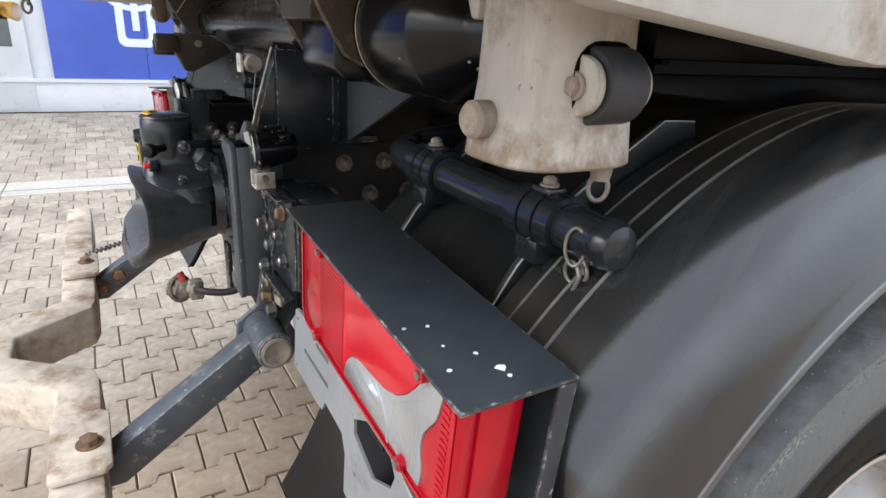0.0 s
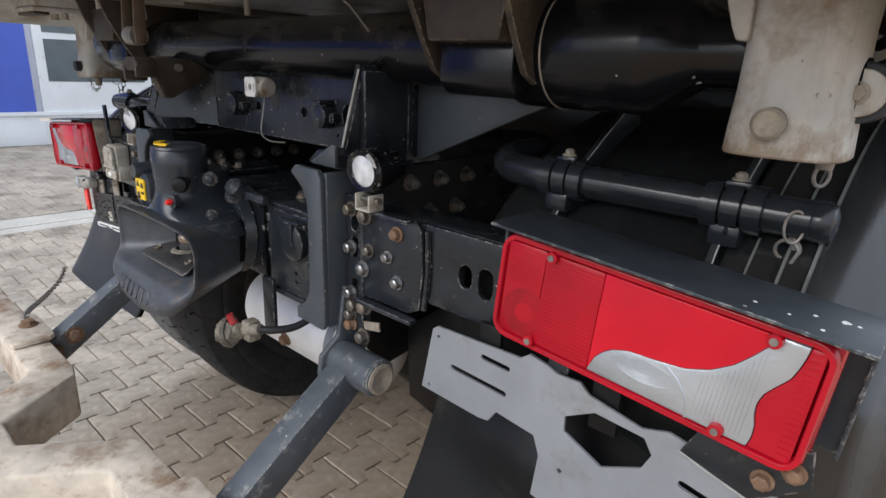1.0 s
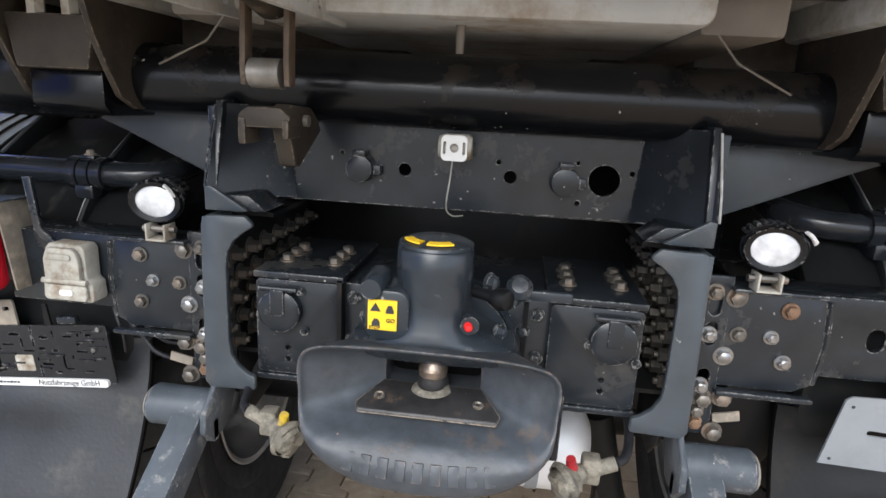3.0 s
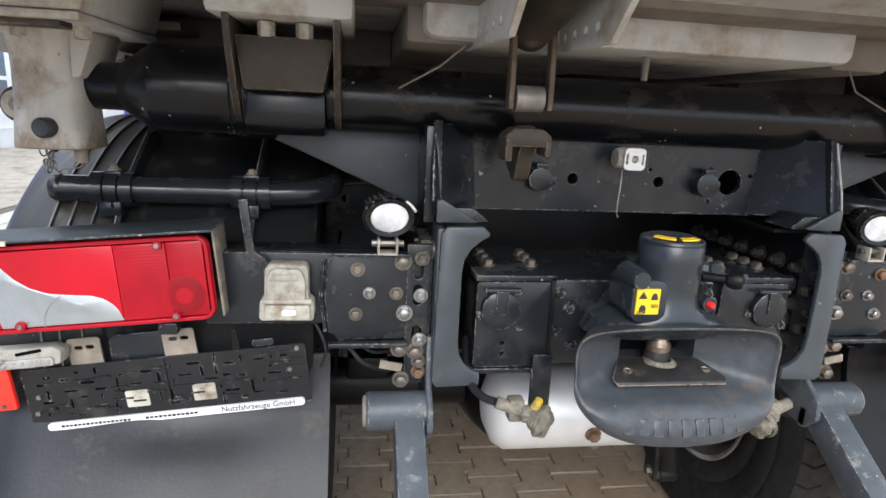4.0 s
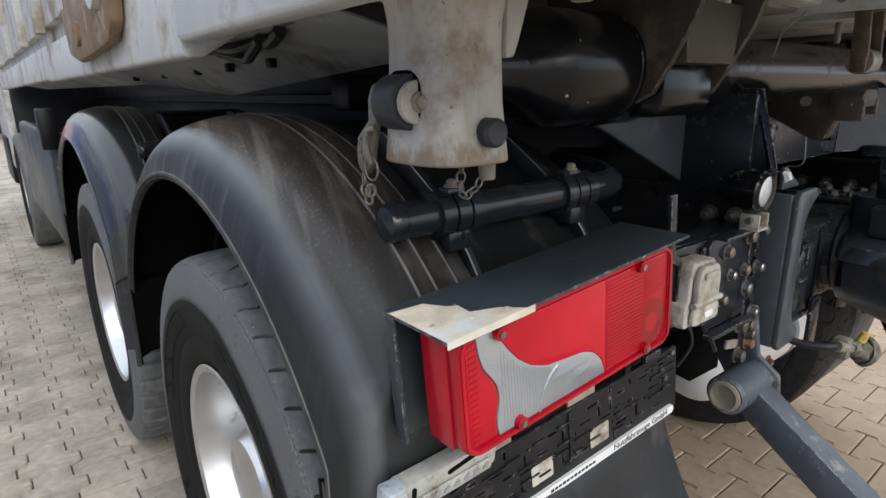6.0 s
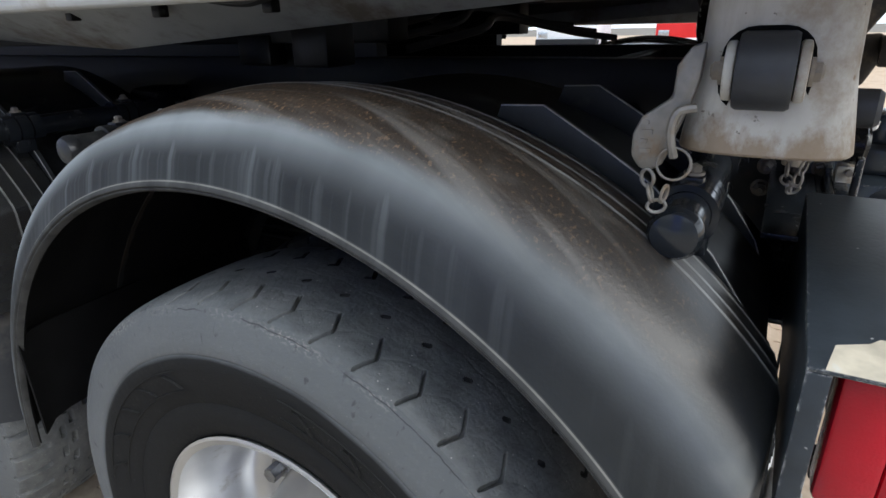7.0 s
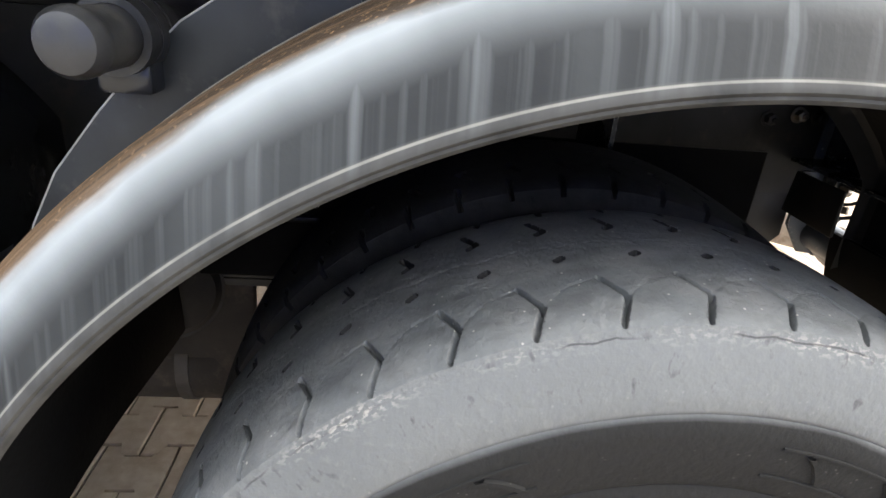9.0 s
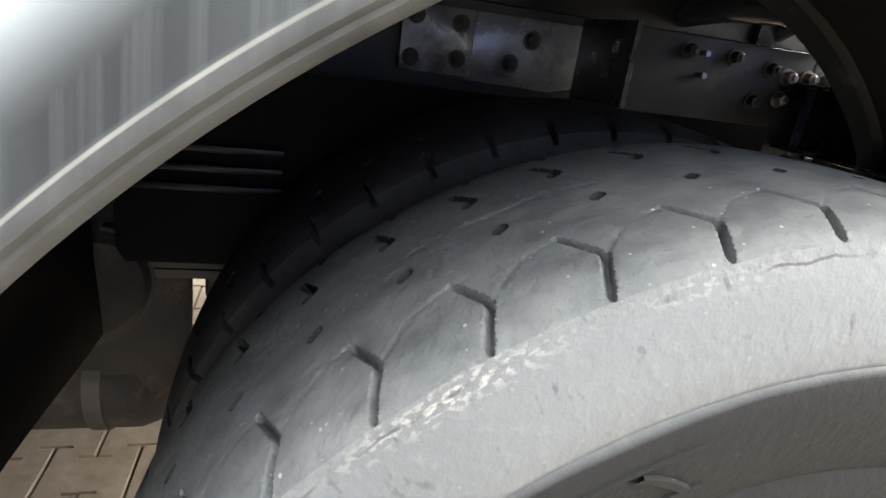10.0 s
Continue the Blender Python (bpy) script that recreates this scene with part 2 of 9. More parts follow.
M["net_dirty"] = material("muddy_net", (0.034, 0.029, 0.024), 0.85, var=0.5, scale=60, dirt=(0.13, 0.105, 0.075), dirt_amount=0.35, dirt_scale=24, bump=0.7)
M["glass_lamp"] = material("lamp_glass", (0.60, 0.61, 0.63), 0.14, var=0.4, scale=45, bump=0.3, bump_scale=60, coat=0.8)
# near-black colour that paints the shade of openings on solid pieces
M["hole"] = material("painted_hollow_dark", (0.004, 0.004, 0.004), 0.9, var=0.1, bump=0.0, spec=0.1)
M["rim"] = material("silver_rim", (0.58, 0.58, 0.58), 0.30, metal=0.9, var=0.1, scale=14, dirt=(0.3, 0.27, 0.22), dirt_amount=0.15, dirt_scale=7, bump=0.1)
M["paver"] = material("concrete_paver", (0.36, 0.314, 0.254), 0.85, var=0.24, scale=30, dirt=(0.17, 0.145, 0.115), dirt_amount=0.34, dirt_scale=2.6, bump=0.5, bump_scale=140, per_object=0.12)


def sandy_pavers():
    """Reddish sand trodden into the paving where it lies behind and beside the lorry, with a ragged edge."""
    m = M["paver"]
    n, l = m.node_tree.nodes, m.node_tree.links
    b = n["Principled BSDF"]
    old = b.inputs["Base Color"].links[0].from_socket
    geo = n.new("ShaderNodeNewGeometry")
    sep = n.new("ShaderNodeSeparateXYZ")
    l.new(geo.outputs["Position"], sep.inputs[0])
    rag = n.new("ShaderNodeTexNoise")
    rag.inputs["Scale"].default_value = 1.3
    rag.inputs["Detail"].default_value = 6
    l.new(geo.outputs["Position"], rag.inputs["Vector"])
    add = n.new("ShaderNodeMath")
    add.operation = "MULTIPLY_ADD"
    l.new(rag.outputs["Fac"], add.inputs[0])
    add.inputs[1].default_value = 1.6
    l.new(sep.outputs["X"], add.inputs[2])
    q = n.new("ShaderNodeMapRange")
    q.inputs["From Min"].default_value = -0.4
    q.inputs["From Max"].default_value = 1.6
    q.inputs["To Max"].default_value = 0.6
    l.new(add.outputs[0], q.inputs["Value"])
    mix = n.new("ShaderNodeMixRGB")
    l.new(q.outputs[0], mix.inputs[0])
    l.new(old, mix.inputs[1])
    mix.inputs[2].default_value = (0.40, 0.265, 0.155, 1)
    l.new(mix.outputs[0], b.inputs["Base Color"])


sandy_pavers()
M["joint"] = material("sandy_joint", (0.13, 0.11, 0.085), 0.95, var=0.3, scale=60, bump=0.5)
M["kerb"] = material("pale_kerb_concrete", (0.45, 0.43, 0.38), 0.85, var=0.15, scale=30, bump=0.4)
M["blue_wall"] = material("blue_cladding", (0.085, 0.14, 0.56), 0.45, var=0.06, scale=3, bump=0.05)
M["white_wall"] = material("white_cladding", (0.72, 0.74, 0.76), 0.5, var=0.06, scale=4, dirt=(0.55, 0.55, 0.53), dirt_amount=0.08, bump=0.05)
M["logo"] = material("pale_sign_paint", (0.75, 0.82, 0.9), 0.5, var=0.04, bump=0.0)
M["pane"] = material("window_glass", (0.12, 0.14, 0.15), 0.06, var=0.3, scale=2, bump=0.0, coat=0.5)
M["orange"] = material("orange_truck_paint", (0.85, 0.17, 0.015), 0.35, var=0.1, scale=4, bump=0.05)
M["van"] = material("dark_grey_van_paint", (0.07, 0.08, 0.085), 0.25, var=0.1, scale=3, bump=0.03, coat=0.5)
M["truck_blue"] = material("blue_truck_paint", (0.03, 0.27, 0.75), 0.4, var=0.1, scale=3, bump=0.05)
M["tarp"] = material("blue_tarpaulin", (0.02, 0.2, 0.62), 0.5, var=0.12, scale=2, bump=0.2, bump_scale=6)
M["red_paint"] = material("red_truck_paint", (0.6, 0.02, 0.02), 0.35, var=0.08, scale=3, bump=0.04)
M["yellow_paint"] = material("yellow_truck_paint", (0.8, 0.5, 0.02), 0.35, var=0.08, scale=3, bump=0.04)
M["bark"] = material("winter_bark", (0.24, 0.21, 0.19), 0.9, var=0.3, scale=8, bump=0.6, bump_scale=20)
M["chain"] = material("grey_chain_steel", (0.25, 0.235, 0.21), 0.5, metal=0.6, var=0.3, scale=60, dirt=(0.25, 0.19, 0.13), dirt_amount=0.3, dirt_scale=40, bump=0.2)
M["cable"] = material("black_cable", (0.015, 0.015, 0.017), 0.5, var=0.2, bump=0.1)
M["red_cap"] = material("red_knob", (0.75, 0.02, 0.02), 0.35, var=0.05, bump=0.0)
M["under_grey"] = material("grey_underside_paint", (0.33, 0.34, 0.335), 0.5, var=0.2, scale=9, dirt=(0.16, 0.13, 0.10), dirt_amount=0.3, dirt_scale=5, bump=0.2)
M["under"] = material("dirty_underbody_paint", (0.17, 0.15, 0.125), 0.6, var=0.3, scale=9, dirt=(0.095, 0.07, 0.048), dirt_amount=0.35, dirt_scale=5, bump=0.3)
M["flap"] = material("grey_rubber_flap", (0.021, 0.023, 0.026), 0.42, var=0.3, scale=12, dirt=(0.10, 0.092, 0.08), dirt_amount=0.2, dirt_scale=5, bump=0.2)
M["spring_steel"] = material("dull_spring_steel", (0.06, 0.056, 0.052), 0.5, metal=0.3, var=0.4, scale=14, dirt=(0.10, 0.08, 0.062), dirt_amount=0.3, dirt_scale=6, bump=0.3)
M["rusty_link"] = material("rust_brown_link", (0.10, 0.072, 0.05), 0.6, metal=0.2, var=0.4, scale=30, dirt=(0.30, 0.26, 0.21), dirt_amount=0.25, dirt_scale=14, bump=0.3)
M["soot"] = material("sooty_brown_metal", (0.032, 0.027, 0.022), 0.8, var=0.4, scale=16, dirt=(0.10, 0.08, 0.062), dirt_amount=0.2, dirt_scale=8, bump=0.4)
M["tap_yellow"] = material("dirty_yellow_tap", (0.62, 0.42, 0.03), 0.5, var=0.3, scale=50, dirt=(0.2, 0.17, 0.12), dirt_amount=0.4, dirt_scale=50, bump=0.3)
M["tap_red"] = material("dirty_red_tap", (0.34, 0.02, 0.025), 0.5, var=0.3, scale=50, dirt=(0.2, 0.17, 0.12), dirt_amount=0.35, dirt_scale=50, bump=0.3)
M["mud"] = material("mud_caked_metal", (0.16, 0.145, 0.115), 0.8, var=0.45, scale=70, dirt=(0.30, 0.27, 0.21), dirt_amount=0.3, dirt_scale=60, bump=0.8, bump_scale=200)
M["net_brown"] = material("stained_yellow_net", (0.13, 0.08, 0.02), 0.7, var=0.5, scale=60, dirt=(0.08, 0.06, 0.04), dirt_amount=0.4, dirt_scale=40, bump=0.3)
M["greasy"] = material("greasy_worn_steel", (0.035, 0.034, 0.034), 0.35, metal=0.3, var=0.4, scale=40, dirt=(0.16, 0.10, 0.06), dirt_amount=0.14, dirt_scale=24, bump=0.4, worn=(0.42, 0.35, 0.27), worn_amount=1.2)
M["pin_steel"] = material("worn_pin_steel", (0.30, 0.24, 0.19), 0.3, metal=0.8, var=0.4, scale=50, dirt=(0.10, 0.06, 0.035), dirt_amount=0.35, dirt_scale=40, bump=0.3)
# near-black colour that puts the arch's shade into sheets and front flaps
M["liner"] = material("arch_shade_black", (0.004, 0.004, 0.0042), 0.75, var=0.4, scale=20, bump=0.3, spec=0.1)
M["strip"] = material("grey_retaining_strip", (0.019, 0.0215, 0.0225), 0.45, var=0.3, scale=30, dirt=(0.07, 0.066, 0.06), dirt_amount=0.2, dirt_scale=14, bump=0.15)
M["pale_edge"] = material("worn_pale_edge", (0.33, 0.33, 0.31), 0.6, var=0.4, scale=50, bump=0.2)
M["muddy_metal"] = material("muddy_metal", (0.23, 0.2, 0.16), 0.75, var=0.35, scale=40, dirt=(0.4, 0.34, 0.26), dirt_amount=0.3, dirt_scale=22, bump=0.5)


def leg_material():
    """Off-white paint with vertical run-off stains and rust creeping up from the lower rim, with its own ragged edge."""
    m = M["leg"]
    n, l = m.node_tree.nodes, m.node_tree.links
    b = n["Principled BSDF"]
    old = b.inputs["Base Color"].links[0].from_socket
    tc = n.new("ShaderNodeTexCoord")

    def spots(sx, sz, lo, hi, top):
        mp = n.new("ShaderNodeMapping")
        mp.inputs["Scale"].default_value = (sx, sx, sz)
        l.new(tc.outputs["Object"], mp.inputs["Vector"])
        tx = n.new("ShaderNodeTexNoise")
        tx.inputs["Scale"].default_value = 1.0
        tx.inputs["Detail"].default_value = 7
        tx.inputs["Roughness"].default_value = 0.65
        l.new(mp.outputs[0], tx.inputs["Vector"])
        q = n.new("ShaderNodeMapRange")
        q.inputs["From Min"].default_value = lo
        q.inputs["From Max"].default_value = hi
        q.inputs["To Max"].default_value = top
        l.new(tx.outputs["Fac"], q.inputs["Value"])
        return q.outputs[0], tx.outputs["Fac"]

    def lay(fac, x, colour):
        q = n.new("ShaderNodeMixRGB")
        l.new(fac, q.inputs[0])
        l.new(x, q.inputs[1])
        q.inputs[2].default_value = (*colour, 1)
        return q.outputs[0]

    runs, _ = spots(38, 5, 0.50, 0.72, 0.55)
    chips, _ = spots(90, 90, 0.66, 0.70, 0.9)
    _, rag = spots(34, 22, 0, 1, 1)
    sep = n.new("ShaderNodeSeparateXYZ")
    l.new(tc.outputs["Object"], sep.inputs[0])
    up = n.new("ShaderNodeMath")
    up.operation = "MULTIPLY_ADD"
    l.new(rag, up.inputs[0])
    up.inputs[1].default_value = 0.16
    l.new(sep.outputs["Z"], up.inputs[2])
    rim = n.new("ShaderNodeMapRange")
    rim.inputs["From Min"].default_value = 1.385
    rim.inputs["From Max"].default_value = 1.355
    rim.inputs["To Max"].default_value = 0.85
    l.new(up.outputs[0], rim.inputs["Value"])
    out = lay(runs, old, (0.27, 0.225, 0.165))
    out = lay(rim.outputs[0], out, (0.20, 0.145, 0.09))
    out = lay(chips, out, (0.09, 0.075, 0.06))
    l.new(out, b.inputs["Base Color"])


leg_material()


def ring_noise(n, l, tc, su, sv, detail=4):
    mp = n.new("ShaderNodeMapping")
    mp.inputs["Scale"].default_value = (su, sv, 1)
    l.new(tc.outputs["UV"], mp.inputs["Vector"])
    tx = n.new("ShaderNodeTexNoise")
    tx.inputs["Scale"].default_value = 1.0
    tx.inputs["Detail"].default_value = detail
    l.new(mp.outputs[0], tx.inputs["Vector"])
    return tx.outputs["Fac"]


def fall_noise(n, l, tc, sy, sz, detail=4):
    """Noise drawn out downwards, as water runs."""
    mp = n.new("ShaderNodeMapping")
    mp.inputs["Scale"].default_value = (0, sy, sz)
    l.new(tc.outputs["Object"], mp.inputs["Vector"])
    tx = n.new("ShaderNodeTexNoise")
    tx.inputs["Scale"].default_value = 1.0
    tx.inputs["Detail"].default_value = detail
    l.new(mp.outputs[0], tx.inputs["Vector"])
    return tx.outputs["Fac"]


def mudguard_material(name, dusty):
    """Black plastic; u runs round the arch in metres, v across it from the lip. Pale ridge lines and lip, dust film
    and painted sheen with run-off streaks on the outer wall, and on the dusty one a brown crust of soil along the
    crown."""
    m = bpy.data.materials.new(name)
    m.use_nodes = True
    n, l = m.node_tree.nodes, m.node_tree.links
    b = n["Principled BSDF"]
    tc = n.new("ShaderNodeTexCoord")
    sep = n.new("ShaderNodeSeparateXYZ")
    l.new(tc.outputs["UV"], sep.inputs[0])
    U, V = sep.outputs["X"], sep.outputs["Y"]

    def step(src, lo, hi, top=1.0, low=0.0):
        q = n.new("ShaderNodeMapRange")
        q.inputs["From Min"].default_value = lo
        q.inputs["From Max"].default_value = hi
        q.inputs["To Min"].default_value = low
        q.inputs["To Max"].default_value = top
        l.new(src, q.inputs["Value"])
        return q.outputs[0]

    def calc(op, x, y):
        q = n.new("ShaderNodeMath")
        q.operation = op
        for k, val in enumerate((x, y)):
            if isinstance(val, (int, float)):
                q.inputs[k].default_value = val
            else:
                l.new(val, q.inputs[k])
        return q.outputs[0]

    def blend(fac, x, colour):
        q = n.new("ShaderNodeMixRGB")
        l.new(fac, q.inputs[0])
        l.new(x, q.inputs[1])
        q.inputs[2].default_value = (*colour, 1)
        return q.outputs[0]

    grain = n.new("ShaderNodeTexNoise")
    grain.inputs["Scale"].default_value = 26
    grain.inputs["Detail"].default_value = 6
    l.new(tc.outputs["Object"], grain.inputs["Vector"])
    base = n.new("ShaderNodeMixRGB")
    base.inputs[1].default_value = (0.009, 0.0095, 0.0098, 1)
    base.inputs[2].default_value = (0.017, 0.0178, 0.0182, 1)
    l.new(grain.outputs["Fac"], base.inputs[0])
    col = base.outputs[0]
    amount = 1.0 if dusty else 0.2
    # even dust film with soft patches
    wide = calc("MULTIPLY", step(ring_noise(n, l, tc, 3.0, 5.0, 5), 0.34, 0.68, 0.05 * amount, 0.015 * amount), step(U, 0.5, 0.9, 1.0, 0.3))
    # dust washed down onto the shoulder, its pale band also painting sky sheen, with run-off streaks below it, some
    # broad and faint, some narrow and clear
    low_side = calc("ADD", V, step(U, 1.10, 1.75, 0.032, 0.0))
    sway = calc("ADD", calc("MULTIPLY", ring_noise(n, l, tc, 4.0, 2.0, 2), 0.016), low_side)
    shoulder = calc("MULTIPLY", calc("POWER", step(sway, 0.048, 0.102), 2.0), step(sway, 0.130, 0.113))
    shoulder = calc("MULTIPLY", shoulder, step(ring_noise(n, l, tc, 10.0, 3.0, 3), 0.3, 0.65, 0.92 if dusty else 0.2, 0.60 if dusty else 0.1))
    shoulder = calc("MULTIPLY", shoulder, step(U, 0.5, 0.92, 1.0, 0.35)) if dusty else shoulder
    wall = step(V, 0.115, 0.085)
    s1 = step(fall_noise(n, l, tc, 85.0, 0.8, 3), 0.50, 0.72, 0.15 * amount)
    s2 = step(fall_noise(n, l, tc, 11.0, 1.0, 3), 0.46, 0.72, 0.13 * amount)
    s3 = step(fall_noise(n, l, tc, 40.0, 0.9, 4), 0.55, 0.74, 0.40 * amount)
    streaks = calc("MULTIPLY", calc("MULTIPLY", calc("ADD", calc("MAXIMUM", s1, s3), s2), wall), calc("MULTIPLY", step(U, 0.35, 0.75, 1.0, 0.25), step(V, 0.0, 0.085, 1.0, 0.4)))
    # long smears along the arch behind the crown
    slant = n.new("ShaderNodeCombineXYZ")
    l.new(calc("MULTIPLY", U, 2.6), slant.inputs[0])
    l.new(calc("MULTIPLY", calc("SUBTRACT", V, calc("MULTIPLY", U, 0.24)), 36.0), slant.inputs[1])
    runs = n.new("ShaderNodeTexNoise")
    runs.inputs["Scale"].default_value = 1.0
    runs.inputs["Detail"].default_value = 3
    l.new(slant.outputs[0], runs.inputs["Vector"])
    smear = calc("MULTIPLY", step(runs.outputs["Fac"], 0.52, 0.66, 0.36 * amount), calc("MULTIPLY", calc("MULTIPLY", step(V, 0.085, 0.13), step(V, 0.30, 0.24)), calc("MULTIPLY", step(U, 0.25, 0.5), step(U, 1.05, 0.8))))
    spots = calc("MULTIPLY", step(ring_noise(n, l, tc, 11.0, 15.0, 2), 0.60, 0.72, 0.24 * amount), calc("MULTIPLY", step(V, 0.08, 0.11), step(U, 0.95, 0.75)))
    smear = calc("MAXIMUM", smear, spots)
    # a faint even pale film on the rear part, painting the sky's sheen there
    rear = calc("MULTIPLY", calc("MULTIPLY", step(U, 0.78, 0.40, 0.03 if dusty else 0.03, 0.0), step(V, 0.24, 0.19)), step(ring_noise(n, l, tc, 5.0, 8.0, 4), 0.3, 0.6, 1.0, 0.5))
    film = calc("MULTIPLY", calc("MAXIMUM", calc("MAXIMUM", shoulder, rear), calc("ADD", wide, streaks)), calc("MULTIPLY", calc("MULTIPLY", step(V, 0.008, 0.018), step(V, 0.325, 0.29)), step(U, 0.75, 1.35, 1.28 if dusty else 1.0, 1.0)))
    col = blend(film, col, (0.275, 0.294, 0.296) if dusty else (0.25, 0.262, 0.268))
    # crust of soil along the crown
    wob = calc("ADD", calc("MULTIPLY", ring_noise(n, l, tc, 5.0, 9.0, 6), 0.07), low_side)
    band = calc("MULTIPLY", step(wob, 0.136, 0.150), step(wob, 0.40, 0.28))
    near = calc("MULTIPLY", step(U, 0.20, 0.85), step(U, 2.0, 1.8))
    patch = step(ring_noise(n, l, tc, 5.0, 40.0, 8), 0.22, 0.42)
    crust = calc("MULTIPLY", calc("MULTIPLY", band, near), calc("MULTIPLY", patch, 0.92 if dusty else 0.0))
    soil = n.new("ShaderNodeMixRGB")
    speck = n.new("ShaderNodeTexNoise")
    speck.inputs["Scale"].default_value = 190
    speck.inputs["Detail"].default_value = 3
    l.new(tc.outputs["Object"], speck.inputs["Vector"])
    # sandy bands drawn out along the arch, with pale grit in the dark soil
    drawn = step(ring_noise(n, l, tc, 1.6, 62.0, 5), 0.44, 0.60, 0.7)
    drawn = calc("MULTIPLY", drawn, step(U, 1.0, 1.45, 1.0, 0.15))
    l.new(calc("MAXIMUM", step(speck.outputs["Fac"], 0.56, 0.74, 0.8), drawn), soil.inputs[0])
    soil.inputs[1].default_value = (0.040, 0.026, 0.015, 1)
    soil.inputs[2].default_value = (0.27, 0.165, 0.085, 1)
    c2 = n.new("ShaderNodeMixRGB")
    l.new(crust, c2.inputs[0])
    l.new(col, c2.inputs[1])
    l.new(soil.outputs[0], c2.inputs[2])
    col = c2.outputs[0]
    col = blend(smear, col, (0.24, 0.225, 0.20))
    # pale lines on the ridges and the rolled lip
    worn = step(grain.outputs["Fac"], 0.30, 0.55, 0.45, 0.22)
    for vr in RIDGES:
        line = step(calc("ABSOLUTE", calc("SUBTRACT", V, vr), 0.0), 0.0032, 0.0016)
        col = blend(calc("MULTIPLY", line, worn), col, (0.34, 0.34, 0.32))
    bead = step(V, 0.0215, 0.0195)
    col = blend(calc("MULTIPLY", bead, worn), col, (0.10, 0.098, 0.092) if dusty else (0.12, 0.12, 0.12))
    lip = step(calc("ABSOLUTE", calc("SUBTRACT", V, 0.0185), 0.0), 0.0014, 0.0006)
    col = blend(calc("MULTIPLY", lip, worn), col, (0.32, 0.31, 0.27) if dusty else (0.3, 0.3, 0.3))
    l.new(col, b.inputs["Base Color"])
    rough = calc("MAXIMUM", calc("MAXIMUM", step(film, 0.0, 0.5, 0.5, 0.2), step(U, 0.50, 0.90, 0.55, 0.38) if dusty else 0.15), calc("MULTIPLY", crust, 0.85))
    l.new(rough, b.inputs["Roughness"])
    if dusty:
        l.new(calc("MULTIPLY", step(U, 0.80, 0.45, 0.06, 0.0), step(V, 0.06, 0.10)), b.inputs["Coat Weight"])
        b.inputs["Coat Roughness"].default_value = 0.36
        l.new(calc("MULTIPLY", calc("MULTIPLY", step(U, 0.55, 1.05, 0.18, 0.42), step(V, 0.30, 0.36, 0.3, 1.0)), calc("MULTIPLY", step(V, 0.03, 0.09, 1.0, 0.5), step(V, 0.009, 0.022))), b.inputs["Specular IOR Level"])
    else:
        l.new(step(V, 0.30, 0.36, 0.12, 0.7), b.inputs["Specular IOR Level"])
    gr = n.new("ShaderNodeTexNoise")
    gr.inputs["Scale"].default_value = 220
    l.new(tc.outputs["Object"], gr.inputs["Vector"])
    bp = n.new("ShaderNodeBump")
    l.new(step(crust, 0.0, 0.8, 0.7, 0.08), bp.inputs["Strength"])
    bp.inputs["Distance"].default_value = 0.0015
    l.new(gr.outputs["Fac"], bp.inputs["Height"])
    l.new(bp.outputs[0], b.inputs["Normal"])
    return m


RIDGES = (0.2070, 0.2408, 0.2818)
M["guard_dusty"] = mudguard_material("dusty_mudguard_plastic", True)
M["guard_clean"] = mudguard_material("black_mudguard_plastic", False)


